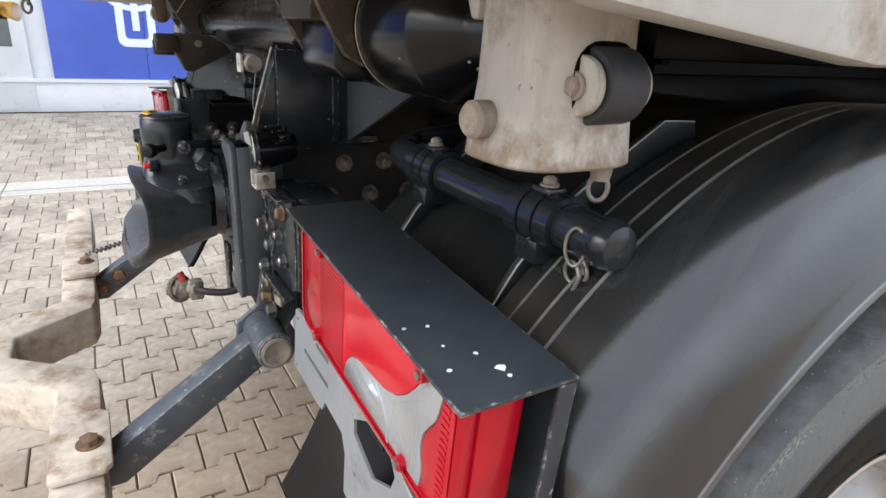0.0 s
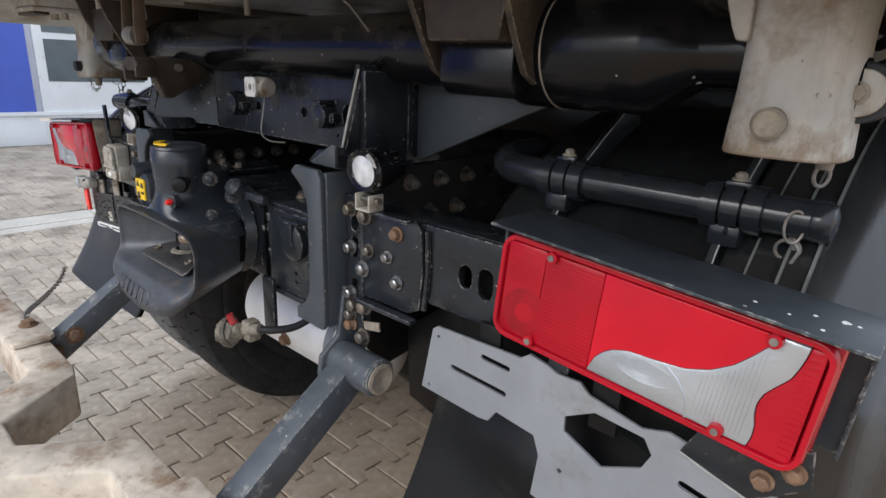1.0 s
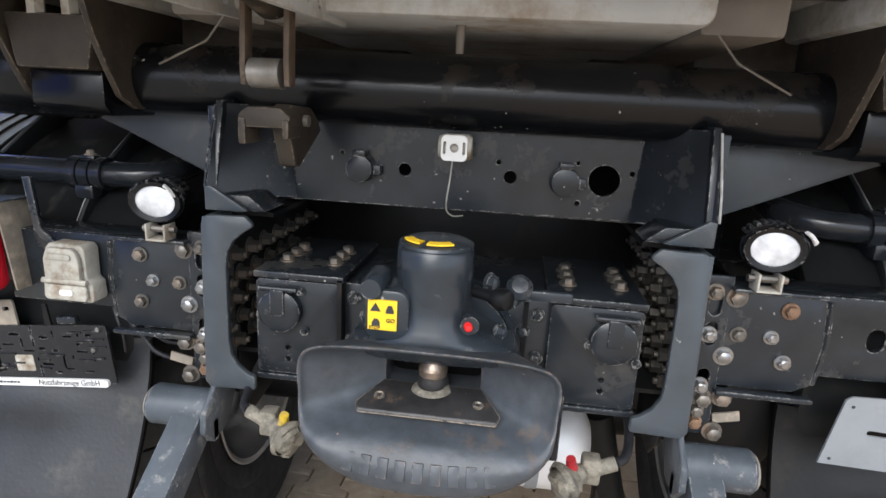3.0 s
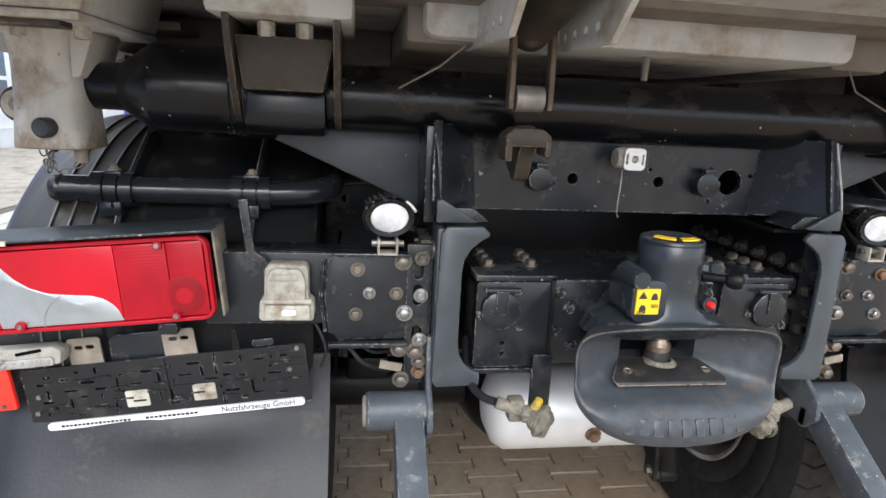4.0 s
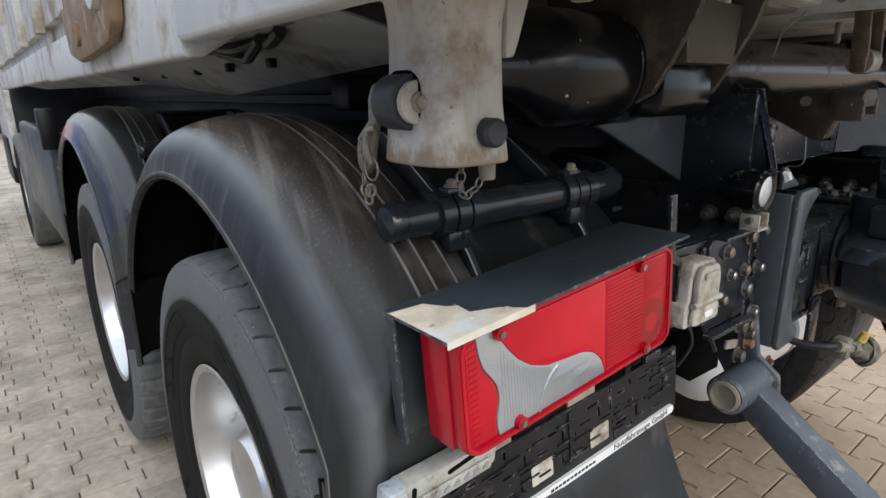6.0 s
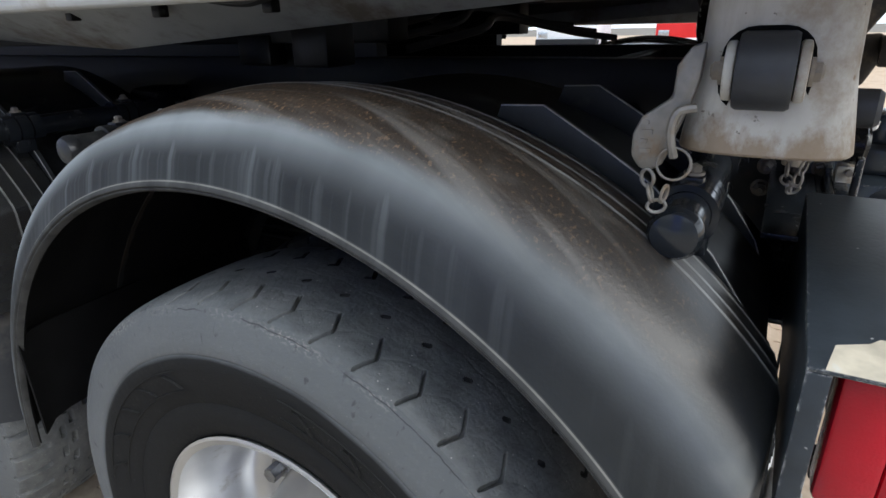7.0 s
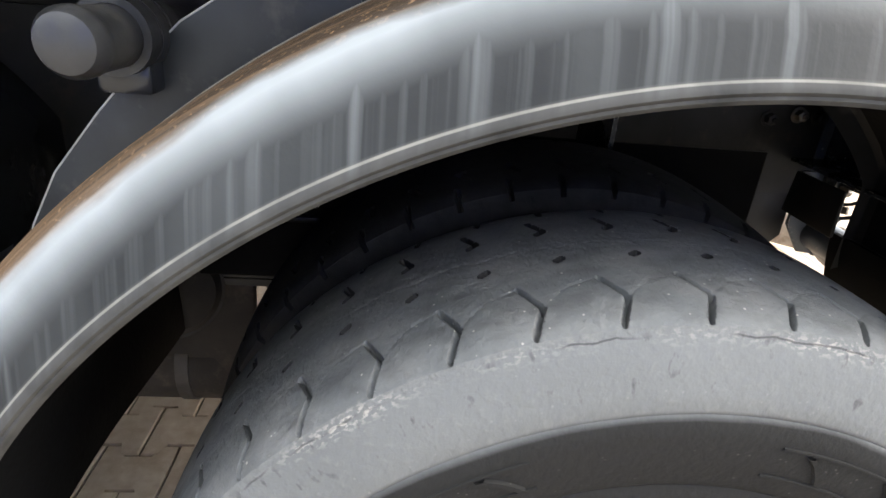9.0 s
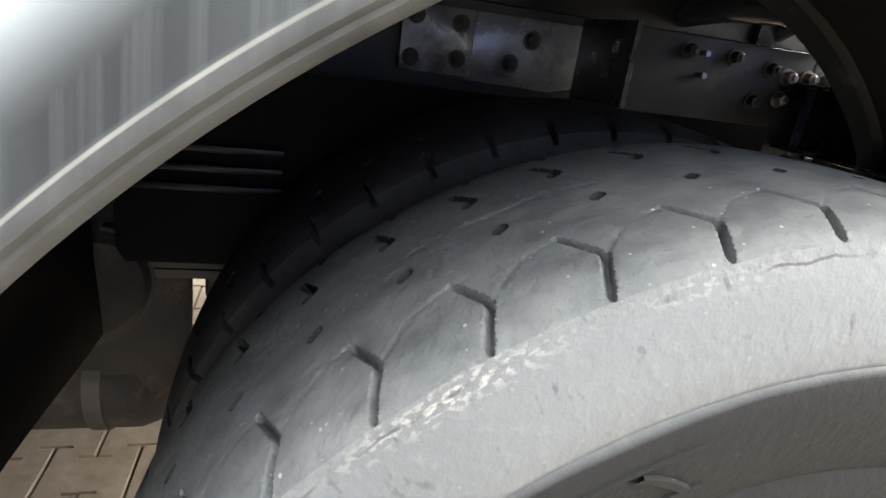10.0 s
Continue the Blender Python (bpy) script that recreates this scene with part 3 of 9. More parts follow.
def tyre_material():
    m = bpy.data.materials.new("dusty_tyre_rubber")
    m.use_nodes = True
    n, l = m.node_tree.nodes, m.node_tree.links
    b = n["Principled BSDF"]
    tc = n.new("ShaderNodeTexCoord")
    fine = n.new("ShaderNodeTexNoise")
    fine.inputs["Scale"].default_value = 95
    fine.inputs["Detail"].default_value = 10
    fine.inputs["Roughness"].default_value = 0.62
    l.new(tc.outputs["Object"], fine.inputs["Vector"])
    big = n.new("ShaderNodeTexNoise")
    big.inputs["Scale"].default_value = 5
    big.inputs["Detail"].default_value = 6
    l.new(tc.outputs["Object"], big.inputs["Vector"])
    base = n.new("ShaderNodeMixRGB")
    base.inputs[1].default_value = (0.082, 0.087, 0.088, 1)
    base.inputs[2].default_value = (0.145, 0.150, 0.148, 1)
    l.new(big.outputs["Fac"], base.inputs[0])
    spots = n.new("ShaderNodeMapRange")
    spots.inputs["From Min"].default_value = 0.55
    spots.inputs["From Max"].default_value = 0.74
    spots.inputs["To Max"].default_value = 0.3
    l.new(fine.outputs["Fac"], spots.inputs["Value"])
    mix = n.new("ShaderNodeMixRGB")
    l.new(spots.outputs[0], mix.inputs[0])
    l.new(base.outputs[0], mix.inputs[1])
    mix.inputs[2].default_value = (0.19, 0.187, 0.178, 1)
    # worn shoulder line with pale scuffs and fine cracks; darker lower sidewall
    sep = n.new("ShaderNodeSeparateXYZ")
    l.new(tc.outputs["UV"], sep.inputs[0])

    def rng(src, lo, hi, top=1.0, low=0.0):
        q = n.new("ShaderNodeMapRange")
        q.inputs["From Min"].default_value = lo
        q.inputs["From Max"].default_value = hi
        q.inputs["To Min"].default_value = low
        q.inputs["To Max"].default_value = top
        l.new(src, q.inputs["Value"])
        return q.outputs[0]

    def calc(op, x, y):
        q = n.new("ShaderNodeMath")
        q.operation = op
        for k, val in enumerate((x, y)):
            if isinstance(val, (int, float)):
                q.inputs[k].default_value = val
            else:
                l.new(val, q.inputs[k])
        return q.outputs[0]

    wav = calc("ADD", sep.outputs["Y"], calc("MULTIPLY", ring_noise(n, l, tc, 30.0, 0.0, 5), 0.010))
    line = calc("ABSOLUTE", calc("SUBTRACT", wav, TYRE_EDGE + 0.004), 0.0)
    scuff = calc("MULTIPLY", rng(line, 0.011, 0.001), rng(ring_noise(n, l, tc, 150.0, 260.0, 6), 0.50, 0.60, 0.7))
    patchy = calc("MULTIPLY", scuff, rng(ring_noise(n, l, tc, 5.0, 0.0, 2), 0.44, 0.62))
    mix2 = n.new("ShaderNodeMixRGB")
    l.new(patchy, mix2.inputs[0])
    l.new(mix.outputs[0], mix2.inputs[1])
    mix2.inputs[2].default_value = (0.36, 0.34, 0.30, 1)
    crack = calc("MULTIPLY", rng(line, 0.0012, 0.0005), rng(ring_noise(n, l, tc, 9.0, 3.0, 4), 0.46, 0.54, 0.7))
    mix3 = n.new("ShaderNodeMixRGB")
    l.new(crack, mix3.inputs[0])
    l.new(mix2.outputs[0], mix3.inputs[1])
    mix3.inputs[2].default_value = (0.02, 0.02, 0.02, 1)
    low = rng(calc("ADD", sep.outputs["Y"], calc("MULTIPLY", ring_noise(n, l, tc, 4.0, 10.0, 4), 0.014)), 0.188, 0.176, 0.92)
    mix4 = n.new("ShaderNodeMixRGB")
    l.new(low, mix4.inputs[0])
    l.new(mix3.outputs[0], mix4.inputs[1])
    mix4.inputs[2].default_value = (0.011, 0.0103, 0.0095, 1)
    # chalky dust rubbed into the tread
    chalk = calc("MULTIPLY", rng(sep.outputs["Y"], TYRE_EDGE + 0.002, TYRE_EDGE + 0.012), rng(ring_noise(n, l, tc, 12.0, 18.0, 6), 0.40, 0.70, 0.5, 0.0))
    mix5 = n.new("ShaderNodeMixRGB")
    l.new(chalk, mix5.inputs[0])
    l.new(mix4.outputs[0], mix5.inputs[1])
    mix5.inputs[2].default_value = (0.215, 0.212, 0.20, 1)
    # short dark nicks in the sidewall
    nick = calc("MULTIPLY", rng(ring_noise(n, l, tc, 60.0, 30.0, 4), 0.62, 0.68, 0.7), rng(sep.outputs["Y"], TYRE_EDGE + 0.004, TYRE_EDGE - 0.004))
    nick = calc("MULTIPLY", nick, rng(sep.outputs["Y"], 0.190, 0.200))
    mix_n = n.new("ShaderNodeMixRGB")
    l.new(nick, mix_n.inputs[0])
    l.new(mix5.outputs[0], mix_n.inputs[1])
    mix_n.inputs[2].default_value = (0.045, 0.045, 0.045, 1)
    mix5 = mix_n
    # worn dark rubber showing in patches on the tread
    bare = calc("MULTIPLY", rng(sep.outputs["Y"], TYRE_EDGE + 0.002, TYRE_EDGE + 0.016), rng(ring_noise(n, l, tc, 28.0, 40.0, 8), 0.44, 0.70, 0.45, 0.0))
    dark = n.new("ShaderNodeMixRGB")
    l.new(bare, dark.inputs[0])
    l.new(mix5.outputs[0], dark.inputs[1])
    dark.inputs[2].default_value = (0.036, 0.036, 0.036, 1)
    mix5 = dark
    # pale grit pressed into the rubber
    vor = n.new("ShaderNodeTexVoronoi")
    vor.inputs["Scale"].default_value = 130
    l.new(tc.outputs["Object"], vor.inputs["Vector"])
    pick = n.new("ShaderNodeSeparateColor")
    l.new(vor.outputs["Color"], pick.inputs[0])
    grit = calc("MULTIPLY", rng(calc("ADD", vor.outputs["Distance"], calc("MULTIPLY", fine.outputs["Fac"], 0.35)), 0.34, 0.26), rng(pick.outputs[0], 0.74, 0.80))
    grit = calc("MULTIPLY", grit, rng(sep.outputs["Y"], TYRE_EDGE - 0.004, TYRE_EDGE + 0.008, 0.85, 0.12))
    mix6 = n.new("ShaderNodeMixRGB")
    l.new(grit, mix6.inputs[0])
    l.new(mix5.outputs[0], mix6.inputs[1])
    mix6.inputs[2].default_value = (0.38, 0.365, 0.33, 1)
    l.new(mix6.outputs[0], b.inputs["Base Color"])
    b.inputs["Roughness"].default_value = 0.6
    l.new(calc("SUBTRACT", 0.37, calc("MULTIPLY", low, 0.36)), b.inputs["Specular IOR Level"])
    bp = n.new("ShaderNodeBump")
    l.new(rng(sep.outputs["Y"], TYRE_EDGE - 0.006, TYRE_EDGE + 0.004, 1.0, 0.5), bp.inputs["Strength"])
    bp.inputs["Distance"].default_value = 0.003
    l.new(fine.outputs["Fac"], bp.inputs["Height"])
    l.new(bp.outputs[0], b.inputs["Normal"])
    return m


TYRE_EDGE = 0.2455
M["tyre"] = tyre_material()


# ---- mesh helpers ----
def box(x0, x1, y0, y1, z0, z1, bm=None):
    bm = bm or bmesh.new()
    v = [bm.verts.new((x, y, z)) for x in (x0, x1) for y in (y0, y1) for z in (z0, z1)]
    for a in ((0, 1, 3, 2), (4, 6, 7, 5), (0, 4, 5, 1), (2, 3, 7, 6), (0, 2, 6, 4), (1, 5, 7, 3)):
        bm.faces.new([v[i] for i in a])
    return bm


def prism(poly, axis, a, b, bm=None):
    """A flat outline, drawn in the two other axes in order, drawn out from a to b along axis."""
    bm = bm or bmesh.new()

    def at(p, q):
        if axis == "x":
            return (q, p[0], p[1])
        if axis == "y":
            return (p[0], q, p[1])
        return (p[0], p[1], q)

    lo = [bm.verts.new(at(p, a)) for p in poly]
    hi = [bm.verts.new(at(p, b)) for p in poly]
    bm.faces.new(lo)
    bm.faces.new(hi[::-1])
    k = len(poly)
    for i in range(k):
        bm.faces.new((lo[i], hi[i], hi[(i + 1) % k], lo[(i + 1) % k]))
    return bm


def frame_of(d):
    d = Vector(d).normalized()
    u = d.cross((0, 0, 1))
    u = u.normalized() if u.length > 1e-4 else Vector((1, 0, 0))
    return u, d.cross(u)


def cyl(p0, p1, r0, r1=None, seg=20, bm=None):
    bm = bm or bmesh.new()
    r1 = r0 if r1 is None else r1
    p0, p1 = Vector(p0), Vector(p1)
    u, w = frame_of(p1 - p0)
    ring = [[bm.verts.new(p + r * (math.cos(2 * math.pi * i / seg) * u + math.sin(2 * math.pi * i / seg) * w)) for i in range(seg)] for p, r in ((p0, r0), (p1, r1))]
    for i in range(seg):
        j = (i + 1) % seg
        bm.faces.new((ring[0][i], ring[0][j], ring[1][j], ring[1][i]))
    bm.faces.new(ring[0][::-1])
    bm.faces.new(ring[1])
    return bm


def lathe(profile, origin, axis, seg=32, bm=None, closed=False, start=0.0, sweep=360.0):
    """Turns (along, radius) pairs about an axis through origin."""
    bm = bm or bmesh.new()
    o, d = Vector(origin), Vector(axis).normalized()
    u, w = frame_of(d)
    full = sweep >= 359.9
    count = seg if full else seg + 1
    rings = []
    for i in range(count):
        a = radians(start + sweep * i / seg)
        rings.append([bm.verts.new(o + d * s + r * (math.cos(a) * u + math.sin(a) * w)) for s, r in profile])
    pairs = [(i, (i + 1) % seg) for i in range(seg)] if full else [(i, i + 1) for i in range(seg)]
    k = len(profile)
    for i, j in pairs:
        for q in range(k if closed else k - 1):
            p = (q + 1) % k
            f = (rings[i][q], rings[j][q], rings[j][p], rings[i][p])
            bm.faces.new(f)
    bmesh.ops.remove_doubles(bm, verts=bm.verts, dist=1e-6)
    return bm


def sweep(points, radius, seg=10, bm=None, closed=False):
    """A round bar along a line of points."""
    bm = bm or bmesh.new()
    pts = [Vector(p) for p in points]
    k = len(pts)
    rings, prev = [], None
    for i, p in enumerate(pts):
        if closed:
            d = pts[(i + 1) % k] - pts[i - 1]
        else:
            d = pts[min(i + 1, k - 1)] - pts[max(i - 1, 0)]
        d.normalize()
        if prev is None:
            u, w = frame_of(d)
        else:
            u = prev - d * prev.dot(d)
            u.normalize()
            w = d.cross(u)
        prev = u
        r = radius[i] if isinstance(radius, (list, tuple)) else radius
        rings.append([bm.verts.new(p + r * (math.cos(2 * math.pi * s / seg) * u + math.sin(2 * math.pi * s / seg) * w)) for s in range(seg)])
    for i in range(k if closed else k - 1):
        a, b = rings[i], rings[(i + 1) % k]
        for s in range(seg):
            t = (s + 1) % seg
            bm.faces.new((a[s], a[t], b[t], b[s]))
    if not closed:
        bm.faces.new(rings[0][::-1])
        bm.faces.new(rings[-1])
    return bm


def smooth_line(points, step=6):
    """A Catmull-Rom line through the points."""
    p = [Vector(q) for q in points]
    p = [2 * p[0] - p[1]] + p + [2 * p[-1] - p[-2]]
    out = []
    for i in range(1, len(p) - 2):
        for s in range(step):
            t = s / step
            out.append(0.5 * (2 * p[i] + (p[i + 1] - p[i - 1]) * t + (2 * p[i - 1] - 5 * p[i] + 4 * p[i + 1] - p[i + 2]) * t * t + (3 * p[i] - p[i - 1] - 3 * p[i + 1] + p[i + 2]) * t ** 3))
    out.append(p[-2])
    return out


def rounded(x0, x1, z0, z1, r, seg=5):
    out = []
    for cx, cz, a0 in ((x1 - r, z1 - r, 0), (x0 + r, z1 - r, 90), (x0 + r, z0 + r, 180), (x1 - r, z0 + r, 270)):
        for i in range(seg + 1):
            a = radians(a0 + 90 * i / seg)
            out.append((cx + r * math.cos(a), cz + r * math.sin(a)))
    return out


def bolt_mesh(p, d, r=0.011, h=0.008, bm=None, washer=True):
    """A hexagon head on a washer, standing on p and pointing along d."""
    bm = bm or bmesh.new()
    p, d = Vector(p), Vector(d).normalized()
    if washer:
        cyl(p, p + d * 0.003, r * 1.35, seg=18, bm=bm)
    q = p + d * 0.003
    cyl(q, q + d * h, r, r * 0.97, seg=6, bm=bm)
    cyl(q + d * h, q + d * (h + 0.002), r * 0.8, r * 0.55, seg=12, bm=bm)
    return bm


def bevel(bm, width, segments=2, limit=35):
    bmesh.ops.recalc_face_normals(bm, faces=bm.faces)
    es = [e for e in bm.edges if len(e.link_faces) == 2 and e.calc_face_angle(0) > radians(limit)]
    bmesh.ops.bevel(bm, geom=es, offset=width, segments=segments, affect="EDGES", profile=0.5, clamp_overlap=True)
    return bm


def solid(name, bm, mat, angle=38):
    bmesh.ops.recalc_face_normals(bm, faces=bm.faces)
    me = bpy.data.meshes.new(name)
    bm.to_mesh(me)
    bm.free()
    me.materials.append(M[mat] if isinstance(mat, str) else mat)
    me.polygons.foreach_set("use_smooth", [True] * len(me.polygons))
    me.set_sharp_from_angle(angle=radians(angle))
    return me


def thing(name, label, category, group="", kind="", at=(0, 0, 0)):
    ob = new(name)
    ob.empty_display_size = 0.1
    ob.location = at
    return tagged(ob, label, category, group, kind)


def part(name, bm, mat, parent, label="", wear=0.0):
    if wear:
        bevel(bm, wear)
    ob = new(name, solid(name, bm, mat))
    ob.parent = parent
    if parent.type == "EMPTY":
        ob.matrix_parent_inverse = Matrix.Translation(parent.location).inverted()
    return tagged(ob, label)


def whole(name, bm, mat, label, category, group="", kind="", wear=0.0):
    if wear:
        bevel(bm, wear)
    return tagged(new(name, solid(name, bm, mat)), label, category, group, kind)


def text_mesh(body, size, m, depth=0.0008):
    cu = bpy.data.curves.new("lettering", "FONT")
    cu.body, cu.size, cu.extrude = body, size, depth
    cu.resolution_u = 3
    ob = bpy.data.objects.new("lettering", cu)
    scene.collection.objects.link(ob)
    me = bpy.data.meshes.new_from_object(ob.evaluated_get(bpy.context.evaluated_depsgraph_get()))
    bm = bmesh.new()
    bm.from_mesh(me)
    bm.transform(m)
    bpy.data.objects.remove(ob)
    return bm


def mirror(pts, s):
    return [(s * p[0], *p[1:]) for p in pts]


def circle2(cx, cz, r, seg=20, squash=1.0):
    return [(cx + r * math.cos(2 * math.pi * i / seg), cz + squash * r * math.sin(2 * math.pi * i / seg)) for i in range(seg)]


def slot2(cx, cz, length, r, angle=0.0, seg=6):
    out = []
    for s, a0 in ((1, -90), (-1, 90)):
        for i in range(seg + 1):
            a = radians(a0 + 180 * i / seg)
            out.append((s * length / 2 + r * math.cos(a), r * math.sin(a)))
    c, q = math.cos(radians(angle)), math.sin(radians(angle))
    return [(cx + c * x - q * z, cz + q * x + c * z) for x, z in out]


def plate(outer, holes, y0, y1, bm=None):
    """A sheet in the x-z plane with holes right through it, from y0 to y1."""
    b = bmesh.new()
    edges = []
    for loop in [outer] + list(holes):
        vs = [b.verts.new((p[0], y0, p[1])) for p in loop]
        edges += [b.edges.new((vs[i], vs[(i + 1) % len(vs)])) for i in range(len(vs))]
    bmesh.ops.triangle_fill(b, edges=edges, use_beauty=True, use_dissolve=False)
    got = bmesh.ops.extrude_face_region(b, geom=b.faces[:])
    bmesh.ops.translate(b, verts=[v for v in got["geom"] if isinstance(v, bmesh.types.BMVert)], vec=(0, y1 - y0, 0))
    return b


def tilted(bm, cx, cz, degrees):
    """Turns a mesh in the x-z plane about (cx, cz)."""
    bm.transform(Matrix.Translation((cx, 0, cz)) @ Matrix.Rotation(radians(-degrees), 4, "Y") @ Matrix.Translation((-cx, 0, -cz)))
    return bm


# ---- the truck ----
truck = thing("tipper_truck", "dark tipper truck with dirty grey body on block paving", "truck")
SIDES = (-1, 1)


def T(name, bm, mat, label="", wear=0.0):
    return part(name, bm, mat, truck, label, wear)


sb = bmesh.new()
bolt_mesh((0, 0, 0), (1, 0, 0), 0.0125, 0.016, sb)
cyl((0.019, 0, 0), (0.027, 0, 0), 0.006, 0.0055, 10, sb)
STUD = solid("rail_bolt", sb, "bolt")


STUD_DARK = STUD.copy()
STUD_DARK.materials[0] = M["rail"]


def stud(parent, at, d, mesh=STUD):
    o = new("rail_bolt", mesh)
    o.parent = parent
    o.location = at
    o.rotation_euler = (random.uniform(0, 1), 0, 0 if d > 0 else math.pi)


TOPBOLT = solid("top_bolt", bolt_mesh((0, 0, 0), (0, 0, 1), 0.011, 0.009), "bolt")

# chassis rails, with rows of bolts on both faces
for s in SIDES:
    bm = bmesh.new()
    prof = [(0.395, 0.90), (0.395, 1.165), (0.31, 1.165), (0.31, 1.157), (0.387, 1.157), (0.387, 0.908), (0.31, 0.908), (0.31, 0.90)]
    prism(mirror(prof, s), "y", 0.032, 7.2, bm)
    rail = T("chassis_rail", bm, "rail", "dark painted steel channel with rows of bolts")
    for y in np.arange(-0.03, 0.75, 0.062):
        for z in (0.925, 0.965, 1.005, 1.045, 1.085):
            if y > 0.3 and z in (0.965, 1.045):
                continue
            stud(rail, (s * 0.386, y + (0.02 if z in (0.965, 1.045) else 0), z), -s)
    if s > 0:
        for y in np.arange(0.12, 0.92, 0.085):
            for z in (1.065, 1.13):
                stud(rail, (0.396, y + (0.03 if z > 1.1 else 0), z), s, STUD if y < 0.35 else STUD_DARK)
    else:
        for y, z, me in ((0.002, 1.118, STUD), (0.043, 1.117, STUD), (0.092, 1.115, STUD), (0.053, 1.070, STUD_DARK), (0.097, 1.071, STUD), (0.225, 1.138, STUD_DARK), (0.328, 1.138, STUD_DARK), (0.135, 1.125, STUD_DARK), (0.16, 1.06, STUD_DARK)):
            stud(rail, (-0.396, y, z), s, me)
        for y, z in ((0.300, 1.136), (0.296, 1.096)):
            part("bolt_end", cyl((-0.396, y, z), (-0.418, y, z), 0.0055, seg=12), "steel", rail, "bright polished bolt end")
    if s < 0:
        # paler plate added to stand for light reflected by the rail web
        sp = part("splice_plate", prism([(0.54, 1.045), (0.60, 1.030), (0.77, 1.035), (0.77, 1.15), (0.52, 1.15)], "x", -0.397, -0.403), "plate_and_sheen", rail, "thin grey plate painted for the sheen on the rail web", 0.002)
        for y, z in ((0.684, 1.071), (0.649, 1.114)):
            part("plate_bolt", bolt_mesh((-0.403, y, z), (-1, 0, 0), 0.012, 0.010), "rail", sp)
        bp_ = part("bolt_plate", box(-0.416, -0.397, 0.758, 0.885, 1.040, 1.150), "plate_and_sheen", rail, "thick grey bolted plate", 0.003)
        for y, z in ((0.785, 1.125), (0.785, 1.068), (0.862, 1.130), (0.866, 1.062)):
            part("plate_bolt", bolt_mesh((-0.416, y, z), (-1, 0, 0), 0.011, 0.006), "soot", bp_)
    # raised subframe of the tipping gear
    b2 = box(s * 0.33, s * 0.40, 0.135, 6.9, 1.1655, 1.31)
    T("subframe_rail", b2, "black", "black tipper subframe rail", 0.004)
# closure added between the rails to block light from behind
T("closing_member", box(-0.384, 0.384, 0.42, 0.46, 0.80, 1.30), "black", "added black closure between the rails", 0.006)
for y in (0.9, 2.0, 3.4):
    T("cross_member", box(-0.385, 0.385, y, y + 0.09, 0.93, 1.13), "chassis", "", 0.006)

# rear cross panel with round openings, under the hinge tube
holes = [circle2(-0.099, 1.244, 0.0115, 16), circle2(0.090, 1.243, 0.0115, 16), circle2(0.252, 1.247, 0.027, 24), circle2(0.298, 1.262, 0.005, 8), circle2(0.068, 1.268, 0.005, 6), circle2(-0.215, 1.268, 0.004, 6), circle2(0.205, 1.275, 0.004, 6), circle2(0.21, 1.205, 0.005, 8)]
panel = T("cross_panel", plate([(-0.40, 1.176), (-0.40, 1.345), (0.42, 1.345), (0.42, 1.180)], holes, 0.12, 0.132), "chassis", "dark grey steel panel with round openings")
part("panel_flange", box(-0.40, 0.42, 0.133, 0.21, 1.174, 1.184), "chassis", panel)
letter = text_mesh("A", 0.017, Matrix.Translation((-0.077, 0.1192, 1.256)) @ Matrix.Rotation(radians(90), 4, "X"), 0.0004)
part("stamped_letter", letter, "ink", panel, "black printed letter")
for cx in (-0.176, 0.184):
    bm = cyl((cx, 0.12, 1.243), (cx, 0.088, 1.243), 0.0265, 0.024, 24)
    box(cx - 0.012, cx + 0.012, 0.084, 0.12, 1.266, 1.276, bm)
    box(cx + 0.018, cx + 0.036, 0.10, 0.12, 1.232, 1.25, bm)
    part("blanking_cap", bm, "chassis", panel, "round grey blanking cap", 0.002)
# reversing sounder with its cable
snd = T("reversing_sounder", lathe([(0, 0.0), (0, 0.018), (0.012, 0.022), (0.05, 0.022), (0.056, 0.018), (0.056, 0)], (-0.033, 0.075, 1.293), (1, 0, 0), 24), "socket", "round grey-white warning sounder")
bm = plate(rounded(-0.026, 0.017, 1.272, 1.314, 0.008), [circle2(-0.0045, 1.293, 0.0075, 14), slot2(-0.0205, 1.293, 0.016, 0.0025, 90), slot2(0.0115, 1.293, 0.016, 0.0025, 90)], 0.045, 0.05)
part("bracket_plate", bm, "white", snd, "white slotted plate")
cable = smooth_line([(-0.01, 0.085, 1.276), (-0.012, 0.08, 1.24), (-0.016, 0.075, 1.19), (-0.006, 0.09, 1.172), (0.01, 0.12, 1.168)])
part("cable", sweep(cable, 0.0014, 8), "grimy", snd, "thin pale cable")

